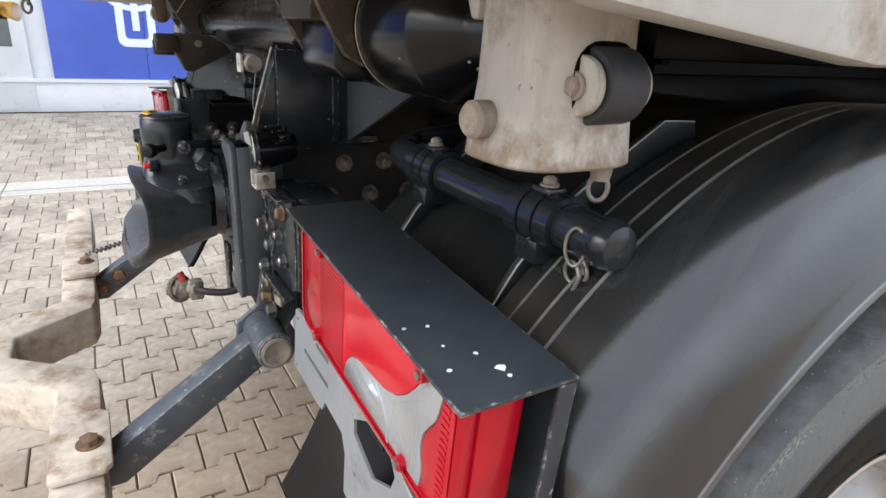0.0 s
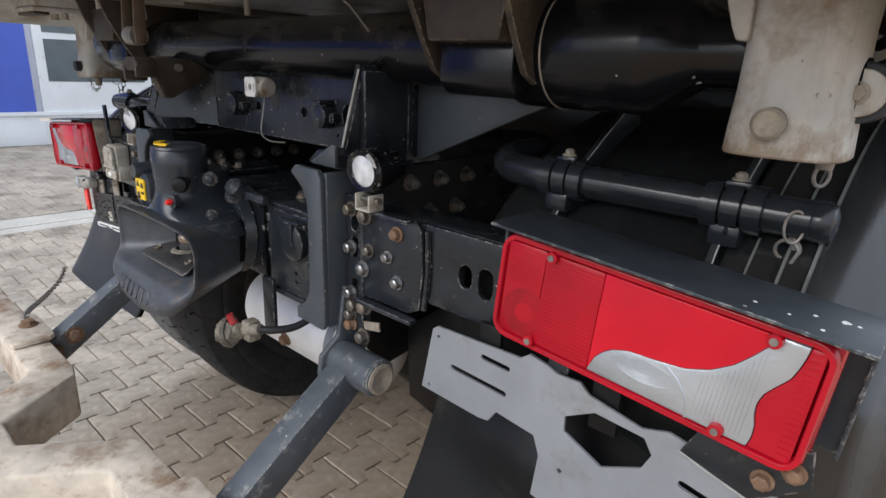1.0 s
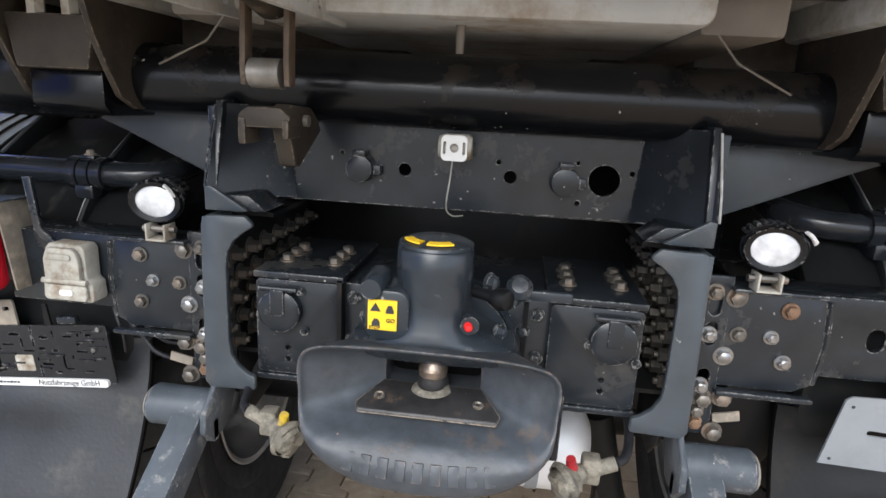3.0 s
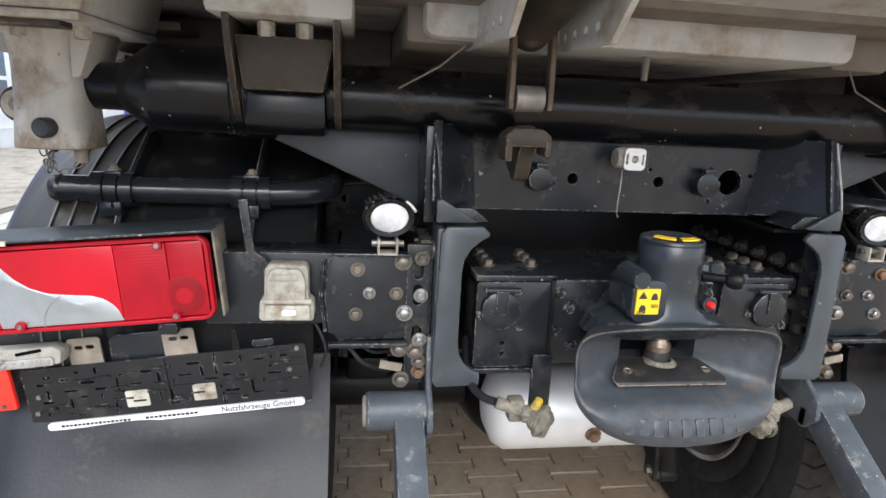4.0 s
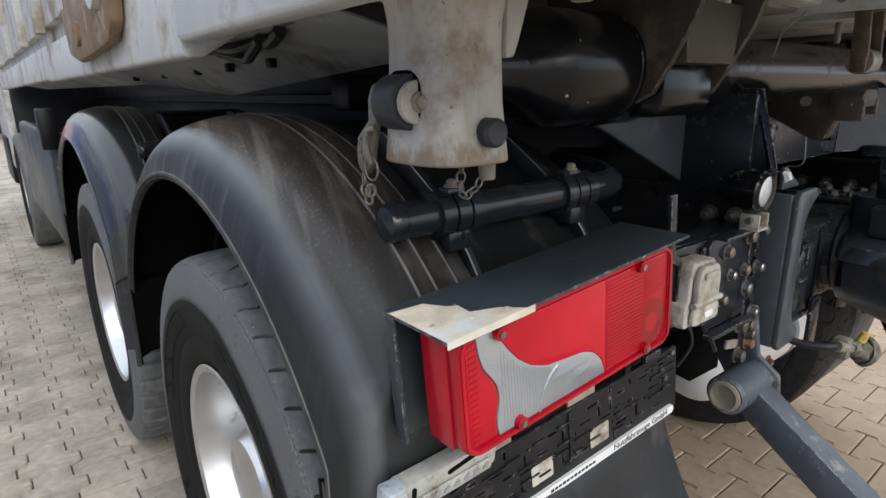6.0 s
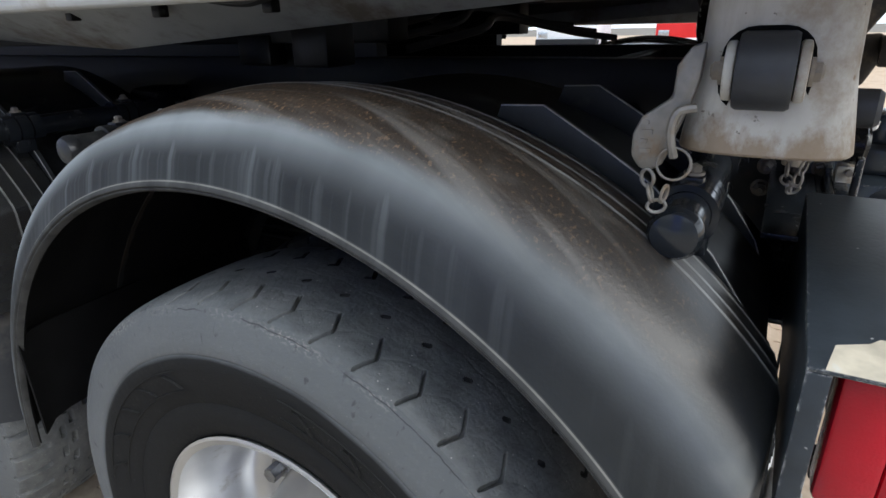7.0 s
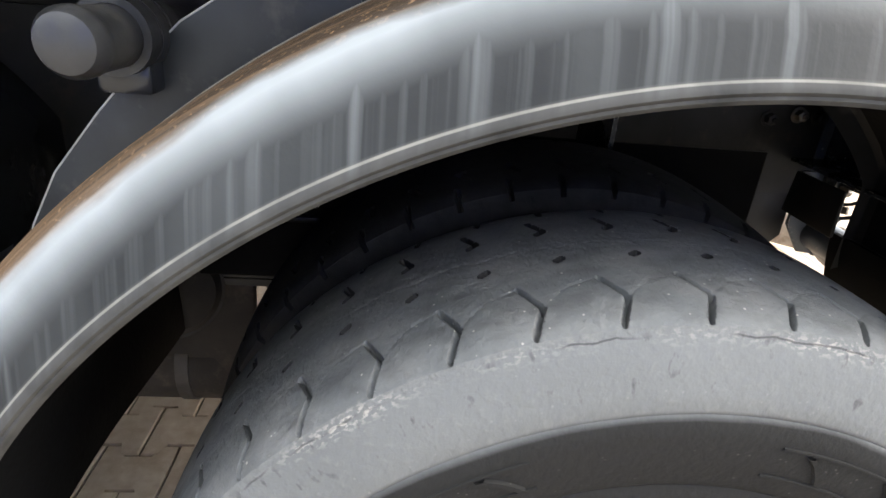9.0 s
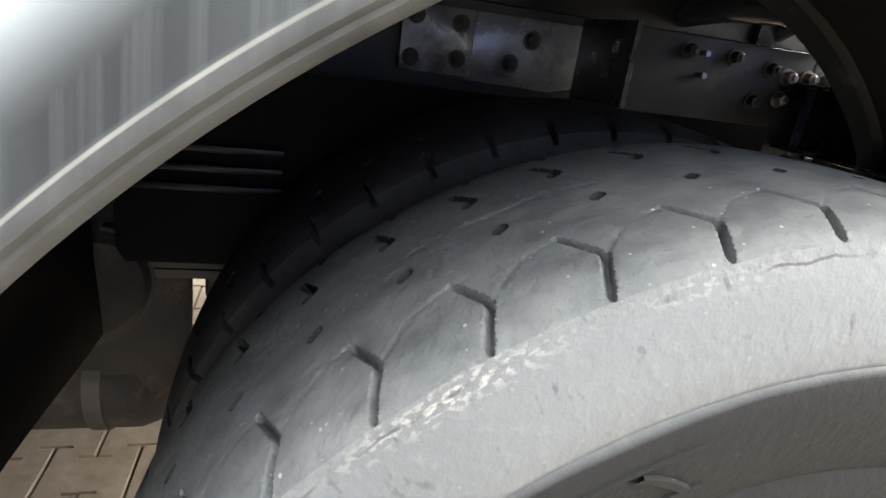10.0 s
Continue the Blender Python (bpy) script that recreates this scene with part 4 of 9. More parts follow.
# triangular side gussets either side of the cross panel
for s in SIDES:
    prof = [(0.13, 1.35), (0.02, 1.35), (-0.015, 1.20), (0.02, 1.172), (0.13, 1.172)]
    T("gusset", prism(prof, "x", s * 0.388, s * 0.400), "chassis", "steel gusset with worn pale edge", 0.002)
    tri = bmesh.new()
    tv = [tri.verts.new((s * x, y, z)) for x, y, z in ((0.312, 0.119, 1.342), (0.398, 0.022, 1.345), (0.402, -0.020, 1.215), (0.392, -0.022, 1.196), (0.300, 0.118, 1.180))]
    tri.faces.new(tv)
    got = bmesh.ops.extrude_face_region(tri, geom=tri.faces[:])
    bmesh.ops.translate(tri, verts=[v for v in got["geom"] if isinstance(v, bmesh.types.BMVert)], vec=(s * 0.004, 0.007, 0))
    T("slanted_gusset", tri, "chassis", "slanted steel gusset plate")
    edge = sweep([(s * 0.400, 0.018, 1.342), (s * 0.404, -0.012, 1.25), (s * 0.404, -0.022, 1.212)], 0.0020 if s > 0 else 0.0016, 6)
    T("worn_weld", edge, "pale_edge" if s > 0 else "chassis", "pale weld seam")
    tip = prism([(s * 0.398, 1.176), (s * 0.398, 1.214), (s * 0.388, 1.216), (s * 0.325, 1.178), (s * 0.335, 1.176)], "y", -0.034, -0.026)
    T("corner_gusset", tip, "bracket", "", 0.0015)
    T("corner_foot", prism([(s * 0.392, 1.172), (s * 0.30, 1.176), (s * 0.33, 1.20), (s * 0.392, 1.20)], "y", -0.02, 0.06), "chassis", "", 0.002)
    # big sloping hinge plate outboard
    T("hinge_plate", prism(mirror([(0.40, 1.335), (0.74, 1.335), (0.705, 1.30), (0.66, 1.282), (0.40, 1.168)], s), "y", 0.15, 0.162), "bracket", "dark grey triangular hinge plate", 0.003)
    T("hinge_cheek", box(s * 0.395, s * 0.415, 0.02, 0.20, 1.165, 1.34), "chassis", "", 0.002)

# hinge tube with sleeves
tube = T("hinge_tube", cyl((-0.88, 0.11, 1.38), (0.88, 0.11, 1.38), 0.061, seg=48), "gloss_black", "long glossy black hinge tube")
for s in SIDES:
    sl = lathe([(0.0, 0.060), (0.0, 0.076), (0.006, 0.080), (0.200, 0.080), (0.208, 0.078), (0.258, 0.044), (0.262, 0.041), (0.33, 0.040)], (s * 0.685, 0.11, 1.38), (s, 0, 0), 48)
    part("sleeve", sl, "gloss_black", tube, "thick black bearing sleeve")
    seam = lathe([(0, 0.0803), (0.0015, 0.0815), (0.003, 0.0803)], (s * 0.753, 0.11, 1.38), (s, 0, 0), 40)
    part("weld_seam", seam, "muddy_metal" if s > 0 else "gloss_black", tube, "pale worn weld ring")
    # dusty hinge block clasping the tube
    bm = prism([(s * 0.722, 1.385), (s * 0.735, 1.47), (s * 0.575, 1.47), (s * 0.594, 1.385)], "y", -0.018, 0.20)
    blk = T("hinge_block", bm, "body_dirty", "brown dust-covered hinge block", 0.006)
    part("tube_clamp", prism([(0.20, 1.31), (0.03, 1.312), (0.012, 1.33), (0.012, 1.386), (0.20, 1.386)], "x", s * 0.592, s * 0.726), "gloss_black", blk, "black lower half of the bearing", 0.006)
    part("cheek_plate", prism([(-0.055, 1.50), (-0.035, 1.44), (-0.005, 1.385), (0.02, 1.345), (0.06, 1.325), (0.15, 1.325), (0.19, 1.35), (0.215, 1.42), (0.22, 1.50)], "x", s * 0.566, s * 0.578), "body_dirty", blk, "", 0.003)
    part("cheek_plate", prism([(-0.055, 1.50), (-0.035, 1.44), (-0.005, 1.385), (0.02, 1.345), (0.06, 1.325), (0.15, 1.325), (0.19, 1.35), (0.215, 1.42), (0.22, 1.50)], "x", s * 0.733, s * 0.745), "body_dirty", blk, "", 0.003)
    for bx in (0.625, 0.685):
        part("block_bolt", cyl((s * bx, -0.004, 1.462), (s * bx, -0.004, 1.492), 0.014, seg=6), "socket", blk, "pale bolt head")
    part("beam_foot", box(s * 0.545, s * 0.77, -0.06, 0.24, 1.494, 1.56), "body", blk, "pale grey welded foot", 0.012)

# coupling carrier between the brackets
carrier = T("coupling_carrier", box(-0.312, 0.312, -0.012, 0.24, 0.893, 1.066), "chassis", "dark grey coupling cross beam", 0.006)
for s in SIDES:
    face = plate(rounded(min(s * 0.316, s * 0.172), max(s * 0.316, s * 0.172), 0.898, 1.066, 0.008), [circle2(s * 0.262, 0.945, 0.005, 10), circle2(s * 0.262, 0.925, 0.005, 10)], -0.03, -0.0125)
    fp = part("face_panel", face, "chassis", carrier, "dark grey front panel", 0.003)
    part("top_plate", box(s * 0.165, s * 0.320, -0.034, 0.22, 1.068, 1.080), "chassis", carrier, "", 0.003)
    # hinged round socket cover
    c = part("socket_cover", lathe([(0, 0), (0.018, 0.0), (0.018, 0.028), (0.014, 0.036), (0, 0.037)], (s * 0.272, -0.031, 1.015), (0, -1, 0), 28), "chassis", carrier, "round black trailer socket cover")
    part("hinge_pin", cyl((s * 0.272 - 0.032, -0.046, 1.055), (s * 0.272 + 0.032, -0.046, 1.055), 0.005, seg=10), "chassis", c)
    part("hinge_strap", box(s * 0.272 - 0.012, s * 0.272 + 0.012, -0.053, -0.044, 1.01, 1.055), "chassis", c, "", 0.002)
    for dx, dz in ((-0.036, -0.012), (0.034, 0.034), (0.04, -0.035)):
        part("socket_screw", bolt_mesh((s * 0.272 + dx, -0.031, 1.015 + dz), (0, -1, 0), 0.006, 0.004), "chassis", c)
    for bx in (0.20, 0.285):
        for by in (0.035, 0.075, 0.115):
            o = new("top_bolt", TOPBOLT)
            o.parent = carrier
            o.location = (s * bx, by, 1.081)
    for bx, bz in ((0.13, 1.01), (0.155, 0.965), (0.12, 0.935), (0.152, 1.04)):
        part("plate_bolt", bolt_mesh((s * bx, -0.012, bz), (0, -1, 0), 0.009, 0.006), "chassis", carrier)
    part("lower_lip", box(s * 0.17, s * 0.32, -0.034, 0.02, 0.885, 0.896), "chassis", carrier, "", 0.003)
part("seam_strip", box(-0.176, -0.168, -0.034, -0.012, 0.896, 1.075), "black", carrier)
part("seam_strip", box(0.130, 0.137, -0.020, -0.012, 0.9, 1.06), "black", carrier)

# C-shaped end brackets with side webs and bolts
for s in SIDES:
    def arc(cx, cz, r, a0, a1, n=6):
        return [(cx + r * math.cos(radians(a0 + (a1 - a0) * i / n)), cz + r * math.sin(radians(a0 + (a1 - a0) * i / n))) for i in range(n + 1)]
    outline = [(0.388, 0.873), (0.397, 0.884), (0.392, 1.160), (0.382, 1.173), (0.318, 1.175), (0.306, 1.164)]
    outline += [(0.306, 1.158)] + [(0.322, 1.148), (0.338, 1.134), (0.349, 1.114), (0.352, 1.09)] + [(0.352, 0.962), (0.349, 0.938), (0.338, 0.918), (0.322, 0.905), (0.309, 0.900), (0.309, 0.876)]
    bk = T("end_bracket", prism(mirror(outline, s), "y", -0.062, -0.050), "bracket", "grey steel end bracket with scalloped inner edge", 0.003)
    part("web", box(s * 0.384, s * 0.396, -0.051, 0.03, 0.878, 1.168), "bracket", bk, "", 0.002)
    fl = plate([(s * 0.398, 0.86), (s * 0.398, 1.13), (s * 0.445, 1.13), (s * 0.445, 0.86)], [slot2(s * 0.423, z, 0.022, 0.009, 90) for z in (1.085, 1.035, 0.955)], -0.012, -0.001)
    fp = part("slotted_flange", fl, "chassis", bk, "", 0.0015)
    for z, mt in ((1.035, "steel"), (0.948, "steel"), (0.905, "bolt"), (0.884, "rust"), (1.105, "bolt")):
        part("flange_bolt", bolt_mesh((s * 0.418, -0.013, z), (0, -1, 0), 0.010, 0.012), mt, bk, "zinc bolt")

# bolted outrigger plates and beams for the lamps
for s in SIDES:
    beam_holes = [] if s < 0 else [slot2(0.672, 1.042, 0.012, 0.013, 90), slot2(0.712, 1.040, 0.022, 0.014, 90)]
    bm = plate([(s * 0.40, 0.975), (s * 0.40, 1.108), (s * 0.80, 1.108), (s * 0.80, 0.975)], beam_holes, 0.002, 0.012)
    beam = T("lamp_beam", bm, "chassis", "dark grey lamp carrier beam", 0.0015)
    part("top_flange", box(s * 0.40, s * 0.80, 0.0125, 0.085, 1.100, 1.108), "chassis", beam, "", 0.002)
    part("bottom_flange", box(s * 0.40, s * 0.80, 0.0125, 0.085, 0.975, 0.983), "chassis", beam, "", 0.002)
    out = [(s * 0.434, 0.948), (s * 0.434, 1.105), (s * 0.448, 1.116), (s * 0.572, 1.114), (s * 0.586, 1.10), (s * 0.592, 1.03), (s * 0.586, 0.962), (s * 0.56, 0.948)]
    fp = T("bolt_plate", prism(out, "y", -0.010, 0.0015), "chassis", "bolted steel splice plate with worn lower edge", 0.003)
    part("lower_flange", box(s * 0.44, s * 0.585, -0.03, -0.0105, 0.938, 0.947), "chassis", fp, "worn bent lower edge", 0.003)
    part("upper_flange", box(s * 0.44, s * 0.575, -0.032, -0.0105, 1.110, 1.117), "chassis", fp, "", 0.003)
    for bx, bz, mt, rr in ((0.533, 1.083, "bolt" if s < 0 else "rust", 0.010), (0.512, 1.038, "steel", 0.0085), (0.536, 0.998, "bolt" if s < 0 else "steel", 0.0095), (0.463, 1.038, "bolt", 0.0095), (0.452, 1.098, "bolt", 0.012), (0.447, 1.0, "steel", 0.0115)):
        part("plate_bolt", bolt_mesh((s * bx, -0.0105, bz), (0, -1, 0), rr, 0.009), mt, fp, "hexagon bolt with washer")
    # pressed weld line at the end of the splice
    T("weld_bead", sweep([(s * 0.594, -0.002, 1.10), (s * 0.598, -0.003, 1.03), (s * 0.590, -0.002, 0.962)], 0.005, 6), "chassis")

# ---- trailer coupling ----
cp = T("trailer_coupling", lathe([(-0.045, 0.0), (-0.045, 0.050), (0.02, 0.055), (0.048, 0.054), (0.055, 0.049), (0.057, 0.0)], (-0.004, -0.125, 1.118), (0, 0, 1), 36), "coupling", "dark blue-grey drawbar coupling with an open jaw")
cap = lathe([(0, 0.054), (0.004, 0.052), (0.008, 0.042), (0.009, 0.0)], (-0.004, -0.125, 1.172), (0, 0, 1), 36)
part("lid", cap, "coupling", cp, "domed cover")
for a0 in (200, 260):
    st = lathe([(0.0072, 0.034), (0.0094, 0.034), (0.0084, 0.046), (0.006, 0.046)], (-0.004, -0.125, 1.174), (0, 0, 1), 10, start=a0, sweep=48, closed=True)
    part("warning_label", st, "yellow", cp, "curved yellow label on the cover")
neck = bmesh.new()
# neck flares from the head down to the jaw
rings = []
for z, hx, fy, by in ((1.125, 0.051, -0.176, -0.03), (1.10, 0.050, -0.176, -0.03), (1.085, 0.050, -0.177, -0.03), (1.070, 0.053, -0.180, -0.03), (1.058, 0.060, -0.184, -0.03), (1.048, 0.074, -0.187, -0.03), (1.040, 0.096, -0.188, -0.03), (1.030, 0.120, -0.184, -0.03), (1.0, 0.130, -0.15, -0.03)):
    ring = []
    for i in range(40):
        a = 2 * math.pi * i / 40
        cx, sn = math.cos(a), math.sin(a)
        px = hx * math.copysign(abs(cx) ** 0.7, cx)
        cy, ry = (fy + by) / 2, (by - fy) / 2
        ring.append(neck.verts.new((px - 0.003, cy + ry * math.copysign(abs(sn) ** 0.7, sn), z)))
    rings.append(ring)
for a, b in zip(rings, rings[1:]):
    for i in range(40):
        neck.faces.new((a[i], a[(i + 1) % 40], b[(i + 1) % 40], b[i]))
neck.faces.new(rings[0])
neck.faces.new(rings[-1][::-1])
part("neck", neck, "coupling", cp)
# jaw: one funnel from the rim to the mouth, its lower lip rolled forward over a rounded apron
def jaw_half():
    """Rim, crest and mouth points from the top middle round to the bottom middle."""
    rim = [(0.0, -0.214, 1.047), (0.06, -0.213, 1.046), (0.12, -0.208, 1.041), (0.158, -0.203, 1.033), (0.177, -0.199, 1.018), (0.183, -0.197, 0.995), (0.181, -0.198, 0.962), (0.180, -0.201, 0.930), (0.173, -0.211, 0.907), (0.150, -0.222, 0.882), (0.115, -0.229, 0.861), (0.066, -0.234, 0.848), (0.0, -0.236, 0.844)]
    crest = [(0.0, -0.208, 1.040), (0.06, -0.207, 1.039), (0.117, -0.202, 1.0345), (0.152, -0.197, 1.027), (0.170, -0.193, 1.014), (0.1755, -0.191, 0.993), (0.174, -0.191, 0.962), (0.172, -0.194, 0.938), (0.160, -0.206, 0.923), (0.135, -0.214, 0.918), (0.10, -0.217, 0.9165), (0.050, -0.218, 0.916), (0.0, -0.219, 0.916)]
    mouth = [(0.0, -0.12, 1.004), (0.035, -0.12, 1.0035), (0.058, -0.12, 1.002), (0.068, -0.12, 0.998), (0.0715, -0.12, 0.990), (0.072, -0.12, 0.978), (0.072, -0.12, 0.966), (0.072, -0.12, 0.955), (0.070, -0.12, 0.949), (0.062, -0.12, 0.946), (0.05, -0.12, 0.945), (0.028, -0.12, 0.945), (0.0, -0.12, 0.945)]
    return rim, crest, mouth


def closed_loop(half, n=4):
    right = smooth_line(half, n)
    return right + [Vector((-p.x, p.y, p.z)) for p in right[-2:0:-1]]


rim_c, crest_c, mouth_c = (closed_loop(h_) for h_ in jaw_half())
jaw = bmesh.new()
loops = []
for f in (0.0, 0.5, 1.0):
    # back of the jaw, from the bell forwards to the rear edge of the rim
    loops.append([Vector((p.x * (0.50 + 0.475 * f), -0.045 + (p.y + 0.012 + 0.045) * f, 0.955 + (p.z - 0.955) * (0.62 + 0.355 * f))) for p in rim_c])
loops.append([p + Vector((0, 0.004, 0)) for p in rim_c])
for f in (0.04, 0.2, 0.4, 0.6, 0.8, 0.96):
    # apron bulges, the sides and the top have a thick rounded lip
    lp = []
    for p, q in zip(rim_c, crest_c):
        low = max(0.0, min(1.0, (0.94 - p.z) / 0.06))
        m_ = p.lerp(q, f)
        m_.y -= (0.003 + 0.013 * low) * math.sin(math.pi * f)
        lp.append(m_)
    loops.append(lp)
for f in (0.05, 0.2, 0.45, 0.72, 1.0):
    lp = []
    for p, q in zip(crest_c, mouth_c):
        m_ = p.lerp(q, f)
        m_.z -= 0.003 * math.sin(math.pi * f) * max(0.0, min(1.0, (0.94 - p.z) / 0.03))
        lp.append(m_)
    loops.append(lp)
loops.append([p + Vector((0, 0.06, 0)) for p in mouth_c])
vr = [[jaw.verts.new(p) for p in lp] for lp in loops]
K = len(rim_c)
for a, b in zip(vr, vr[1:]):
    for i in range(K):
        jaw.faces.new((a[i], a[(i + 1) % K], b[(i + 1) % K], b[i]))
apron = part("jaw_bowl", jaw, "cup_worn", cp, "curved drawbar jaw with rounded apron, worn and rusty at the rim")
# near-black block painted for the dark depth of the mouth
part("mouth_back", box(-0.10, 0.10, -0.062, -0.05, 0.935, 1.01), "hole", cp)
# raised maker's letters as plain bars
for i in range(9):
    x = -0.096 + 0.024 * i
    u_ = abs(x) / 0.17
    zc, fy = 0.883 + 0.010 * u_ * u_, -0.2395 + 0.018 * u_ ** 2
    bar = box(-0.0075, 0.0075, -0.0042, 0.004, -0.0135, 0.0135)
    bevel(bar, 0.0012)
    bar.transform(Matrix.Translation((x, fy, zc)) @ Matrix.Rotation(0.42 * x / 0.17, 4, "Z") @ Matrix.Rotation(radians(-21), 4, "X"))
    part("raised_bar", bar, "cup_worn", apron)
tm = bmesh.new()
lo = [tm.verts.new(p) for p in ((-0.100, -0.186, 0.931), (0.100, -0.186, 0.931), (0.105, -0.176, 0.937), (0.074, -0.124, 0.950), (-0.074, -0.124, 0.950), (-0.105, -0.176, 0.937))]
tm.faces.new(lo)
got = bmesh.ops.extrude_face_region(tm, geom=tm.faces[:])
bmesh.ops.translate(tm, verts=[v for v in got["geom"] if isinstance(v, bmesh.types.BMVert)], vec=(0, 0.002, 0.006))
part("wear_plate", tm, "greasy", cp, "dark greasy worn plate", 0.003)
for bx in (-0.072, 0.072):
    part("plate_screw", lathe([(0, 0.0), (0, 0.008), (0.003, 0.008), (0.004, 0.006), (0.002, 0.0045), (0.002, 0.0)], (bx, -0.160, 0.947), (0, -0.1, 1), 16), "greasy", cp)
part("grease_smear", lathe([(0, 0.03), (0.004, 0.026), (0.006, 0.02)], (0.0, -0.132, 0.952), (0, 0, 1), 24), "mud", cp, "brown grease round the pin")
part("coupling_pin", lathe([(0, 0), (0, 0.016), (0.012, 0.022), (0.030, 0.024), (0.045, 0.019), (0.06, 0.0175), (0.075, 0.0175)], (0, -0.12, 0.93), (0, 0, 1), 24), "greasy", cp, "greasy worn pin")
part("pin_sleeve", lathe([(0, 0.015), (0.006, 0.021), (0.016, 0.022), (0.024, 0.016), (0.04, 0.0145), (0.05, 0.0145)], (0, -0.122, 0.966), (0, 0, 1), 24), "pin_steel", cp, "worn brown steel pin")
body = part("rear_housing", cyl((0.02, -0.05, 0.99), (0.02, 0.0, 0.99), 0.092, 0.10, 32), "coupling", cp)
part("bell_ring", lathe([(0, 0.095), (0.02, 0.102), (0.03, 0.095)], (0.02, -0.05, 0.99), (0, 1, 0), 36), "coupling", cp)
part("label_boss", prism(rounded(-0.092, -0.030, 1.044, 1.116, 0.018), "y", -0.182, -0.09), "coupling", cp, "rounded side boss", 0.004)
part("pivot_boss", lathe([(0, 0.0), (0, 0.014), (0.010, 0.017), (0.06, 0.018)], (-0.082, -0.19, 1.118), (0, 1, 0), 24), "coupling", cp, "round pivot end")
lab = part("warning_label", box(-0.086, -0.046, -0.1855, -0.1822, 1.060, 1.103), "yellow", cp, "yellow warning label with black signs")
for pts in ([(-0.083, 1.087), (-0.0755, 1.099), (-0.068, 1.087)], [(-0.080, 1.066), (-0.080, 1.071), (-0.077, 1.076), (-0.072, 1.076), (-0.069, 1.071), (-0.069, 1.066)], [(-0.061, 1.085), (-0.061, 1.089), (-0.058, 1.096), (-0.053, 1.096), (-0.050, 1.089), (-0.050, 1.085)]):
    part("sign", prism(pts, "y", -0.1868, -0.1856), "ink", lab)
go = text_mesh("GO", 0.008, Matrix.Translation((-0.0605, -0.1864, 1.072)) @ Matrix.Rotation(radians(90), 4, "X"))
part("lettering", go, "ink", lab)
st = text_mesh("STOP", 0.0065, Matrix.Translation((-0.0840, -0.1864, 1.0612)) @ Matrix.Rotation(radians(90), 4, "X"))
part("lettering", st, "ink", lab)
part("grip_rod", lathe([(0, 0.008), (0.035, 0.008), (0.038, 0.013), (0.050, 0.016), (0.060, 0.013), (0.064, 0.0)], (0.055, -0.14, 1.112), (0.75, -0.6, 0.05), 20), "black", cp, "black release handle with a round knob")
part("indicator_knob", lathe([(0, 0.006), (0.009, 0.006), (0.012, 0.004), (0.013, 0)], (0.050, -0.172, 1.073), (0.2, -1, 0), 16), "red_cap", cp, "small red indicator knob")
part("indicator_socket", cyl((0.0515, -0.160, 1.073), (0.053, -0.173, 1.073), 0.013, seg=18), "coupling", cp)
for p, r in (((0.072, -0.10, 1.115), 0.011), ((0.105, -0.07, 1.082), 0.012), ((-0.075, -0.1, 1.10), 0.012), ((0.09, -0.11, 1.045), 0.009)):
    part("boss", bolt_mesh(p, (math.copysign(1, p[0]), -0.6, 0), r, 0.010), "coupling", cp)
part("release_lever", box(0.10, 0.20, -0.06, -0.045, 1.078, 1.094), "coupling", cp, "", 0.003)
part("lever_knob", lathe([(0, 0), (0, 0.018), (0.02, 0.02), (0.03, 0.012), (0.031, 0)], (0.118, -0.06, 1.092), (0, -0.7, 0.5), 18), "coupling", cp)

# air line coupling heads hanging under the carrier
def air_coupling(x, y, z, mat, label, s):
    b = lathe([(0, 0), (0, 0.013), (0.008, 0.015), (0.016, 0.014), (0.020, 0.020), (0.026, 0.023), (0.034, 0.021), (0.040, 0.024), (0.048, 0.022), (0.052, 0.016), (0.053, 0)], (x, y, z), (s * 0.8, -0.5, -0.25), 28)
    for v in b.verts:
        v.co += noise.noise_vector(v.co * 70.0) * 0.005 + noise.noise_vector(v.co * 160.0) * 0.003
    a = T("air_coupling", b, "mud", label)
    part("valve_block", box(x - s * 0.01 - 0.014, x - s * 0.01 + 0.014, y - 0.004, y + 0.024, z - 0.02, z + 0.022), "mud", a, "", 0.005)
    part("lug", box(x + s * 0.03 - 0.007, x + s * 0.03 + 0.007, y - 0.03, y - 0.005, z - 0.036, z - 0.014), "mud", a, "", 0.003)
    part("tap", cyl((x + s * 0.02, y - 0.01, z + 0.012), (x + s * 0.024, y - 0.016, z + 0.030), 0.009, 0.007, 12), mat, a)
    part("collar", lathe([(0, 0.027), (0.006, 0.031), (0.014, 0.027)], (x + s * 0.024, y - 0.014, z - 0.007), (s * 0.8, -0.5, -0.25), 20), "mud", a)
    part("stem", cyl((x - s * 0.045, y + 0.01, z + 0.014), (x, y, z), 0.011, seg=12), "mud", a)
    line = smooth_line([(x - s * 0.045, y + 0.01, z + 0.014), (x - s * 0.062, y + 0.03, z + 0.012), (x - s * 0.075, y + 0.07, z + 0.012), (x - s * 0.08, y + 0.12, z + 0.03), (x - s * 0.07, y + 0.19, z + 0.06)])
    part("hose", sweep(line, 0.0075, 10), "cable", a, "black air hose")
    return a


air_coupling(-0.245, -0.135, 0.862, "tap_yellow", "muddy air line coupling with a yellow tap", 1)
air_coupling(0.235, -0.135, 0.845, "tap_red", "muddy air line coupling with a red tap", -1)
T("bracket_strip", box(-0.205, -0.165, -0.05, -0.04, 0.82, 0.93), "chassis", "", 0.003)
T("bracket_strip", box(0.165, 0.205, -0.05, -0.04, 0.80, 0.92), "chassis", "", 0.003)

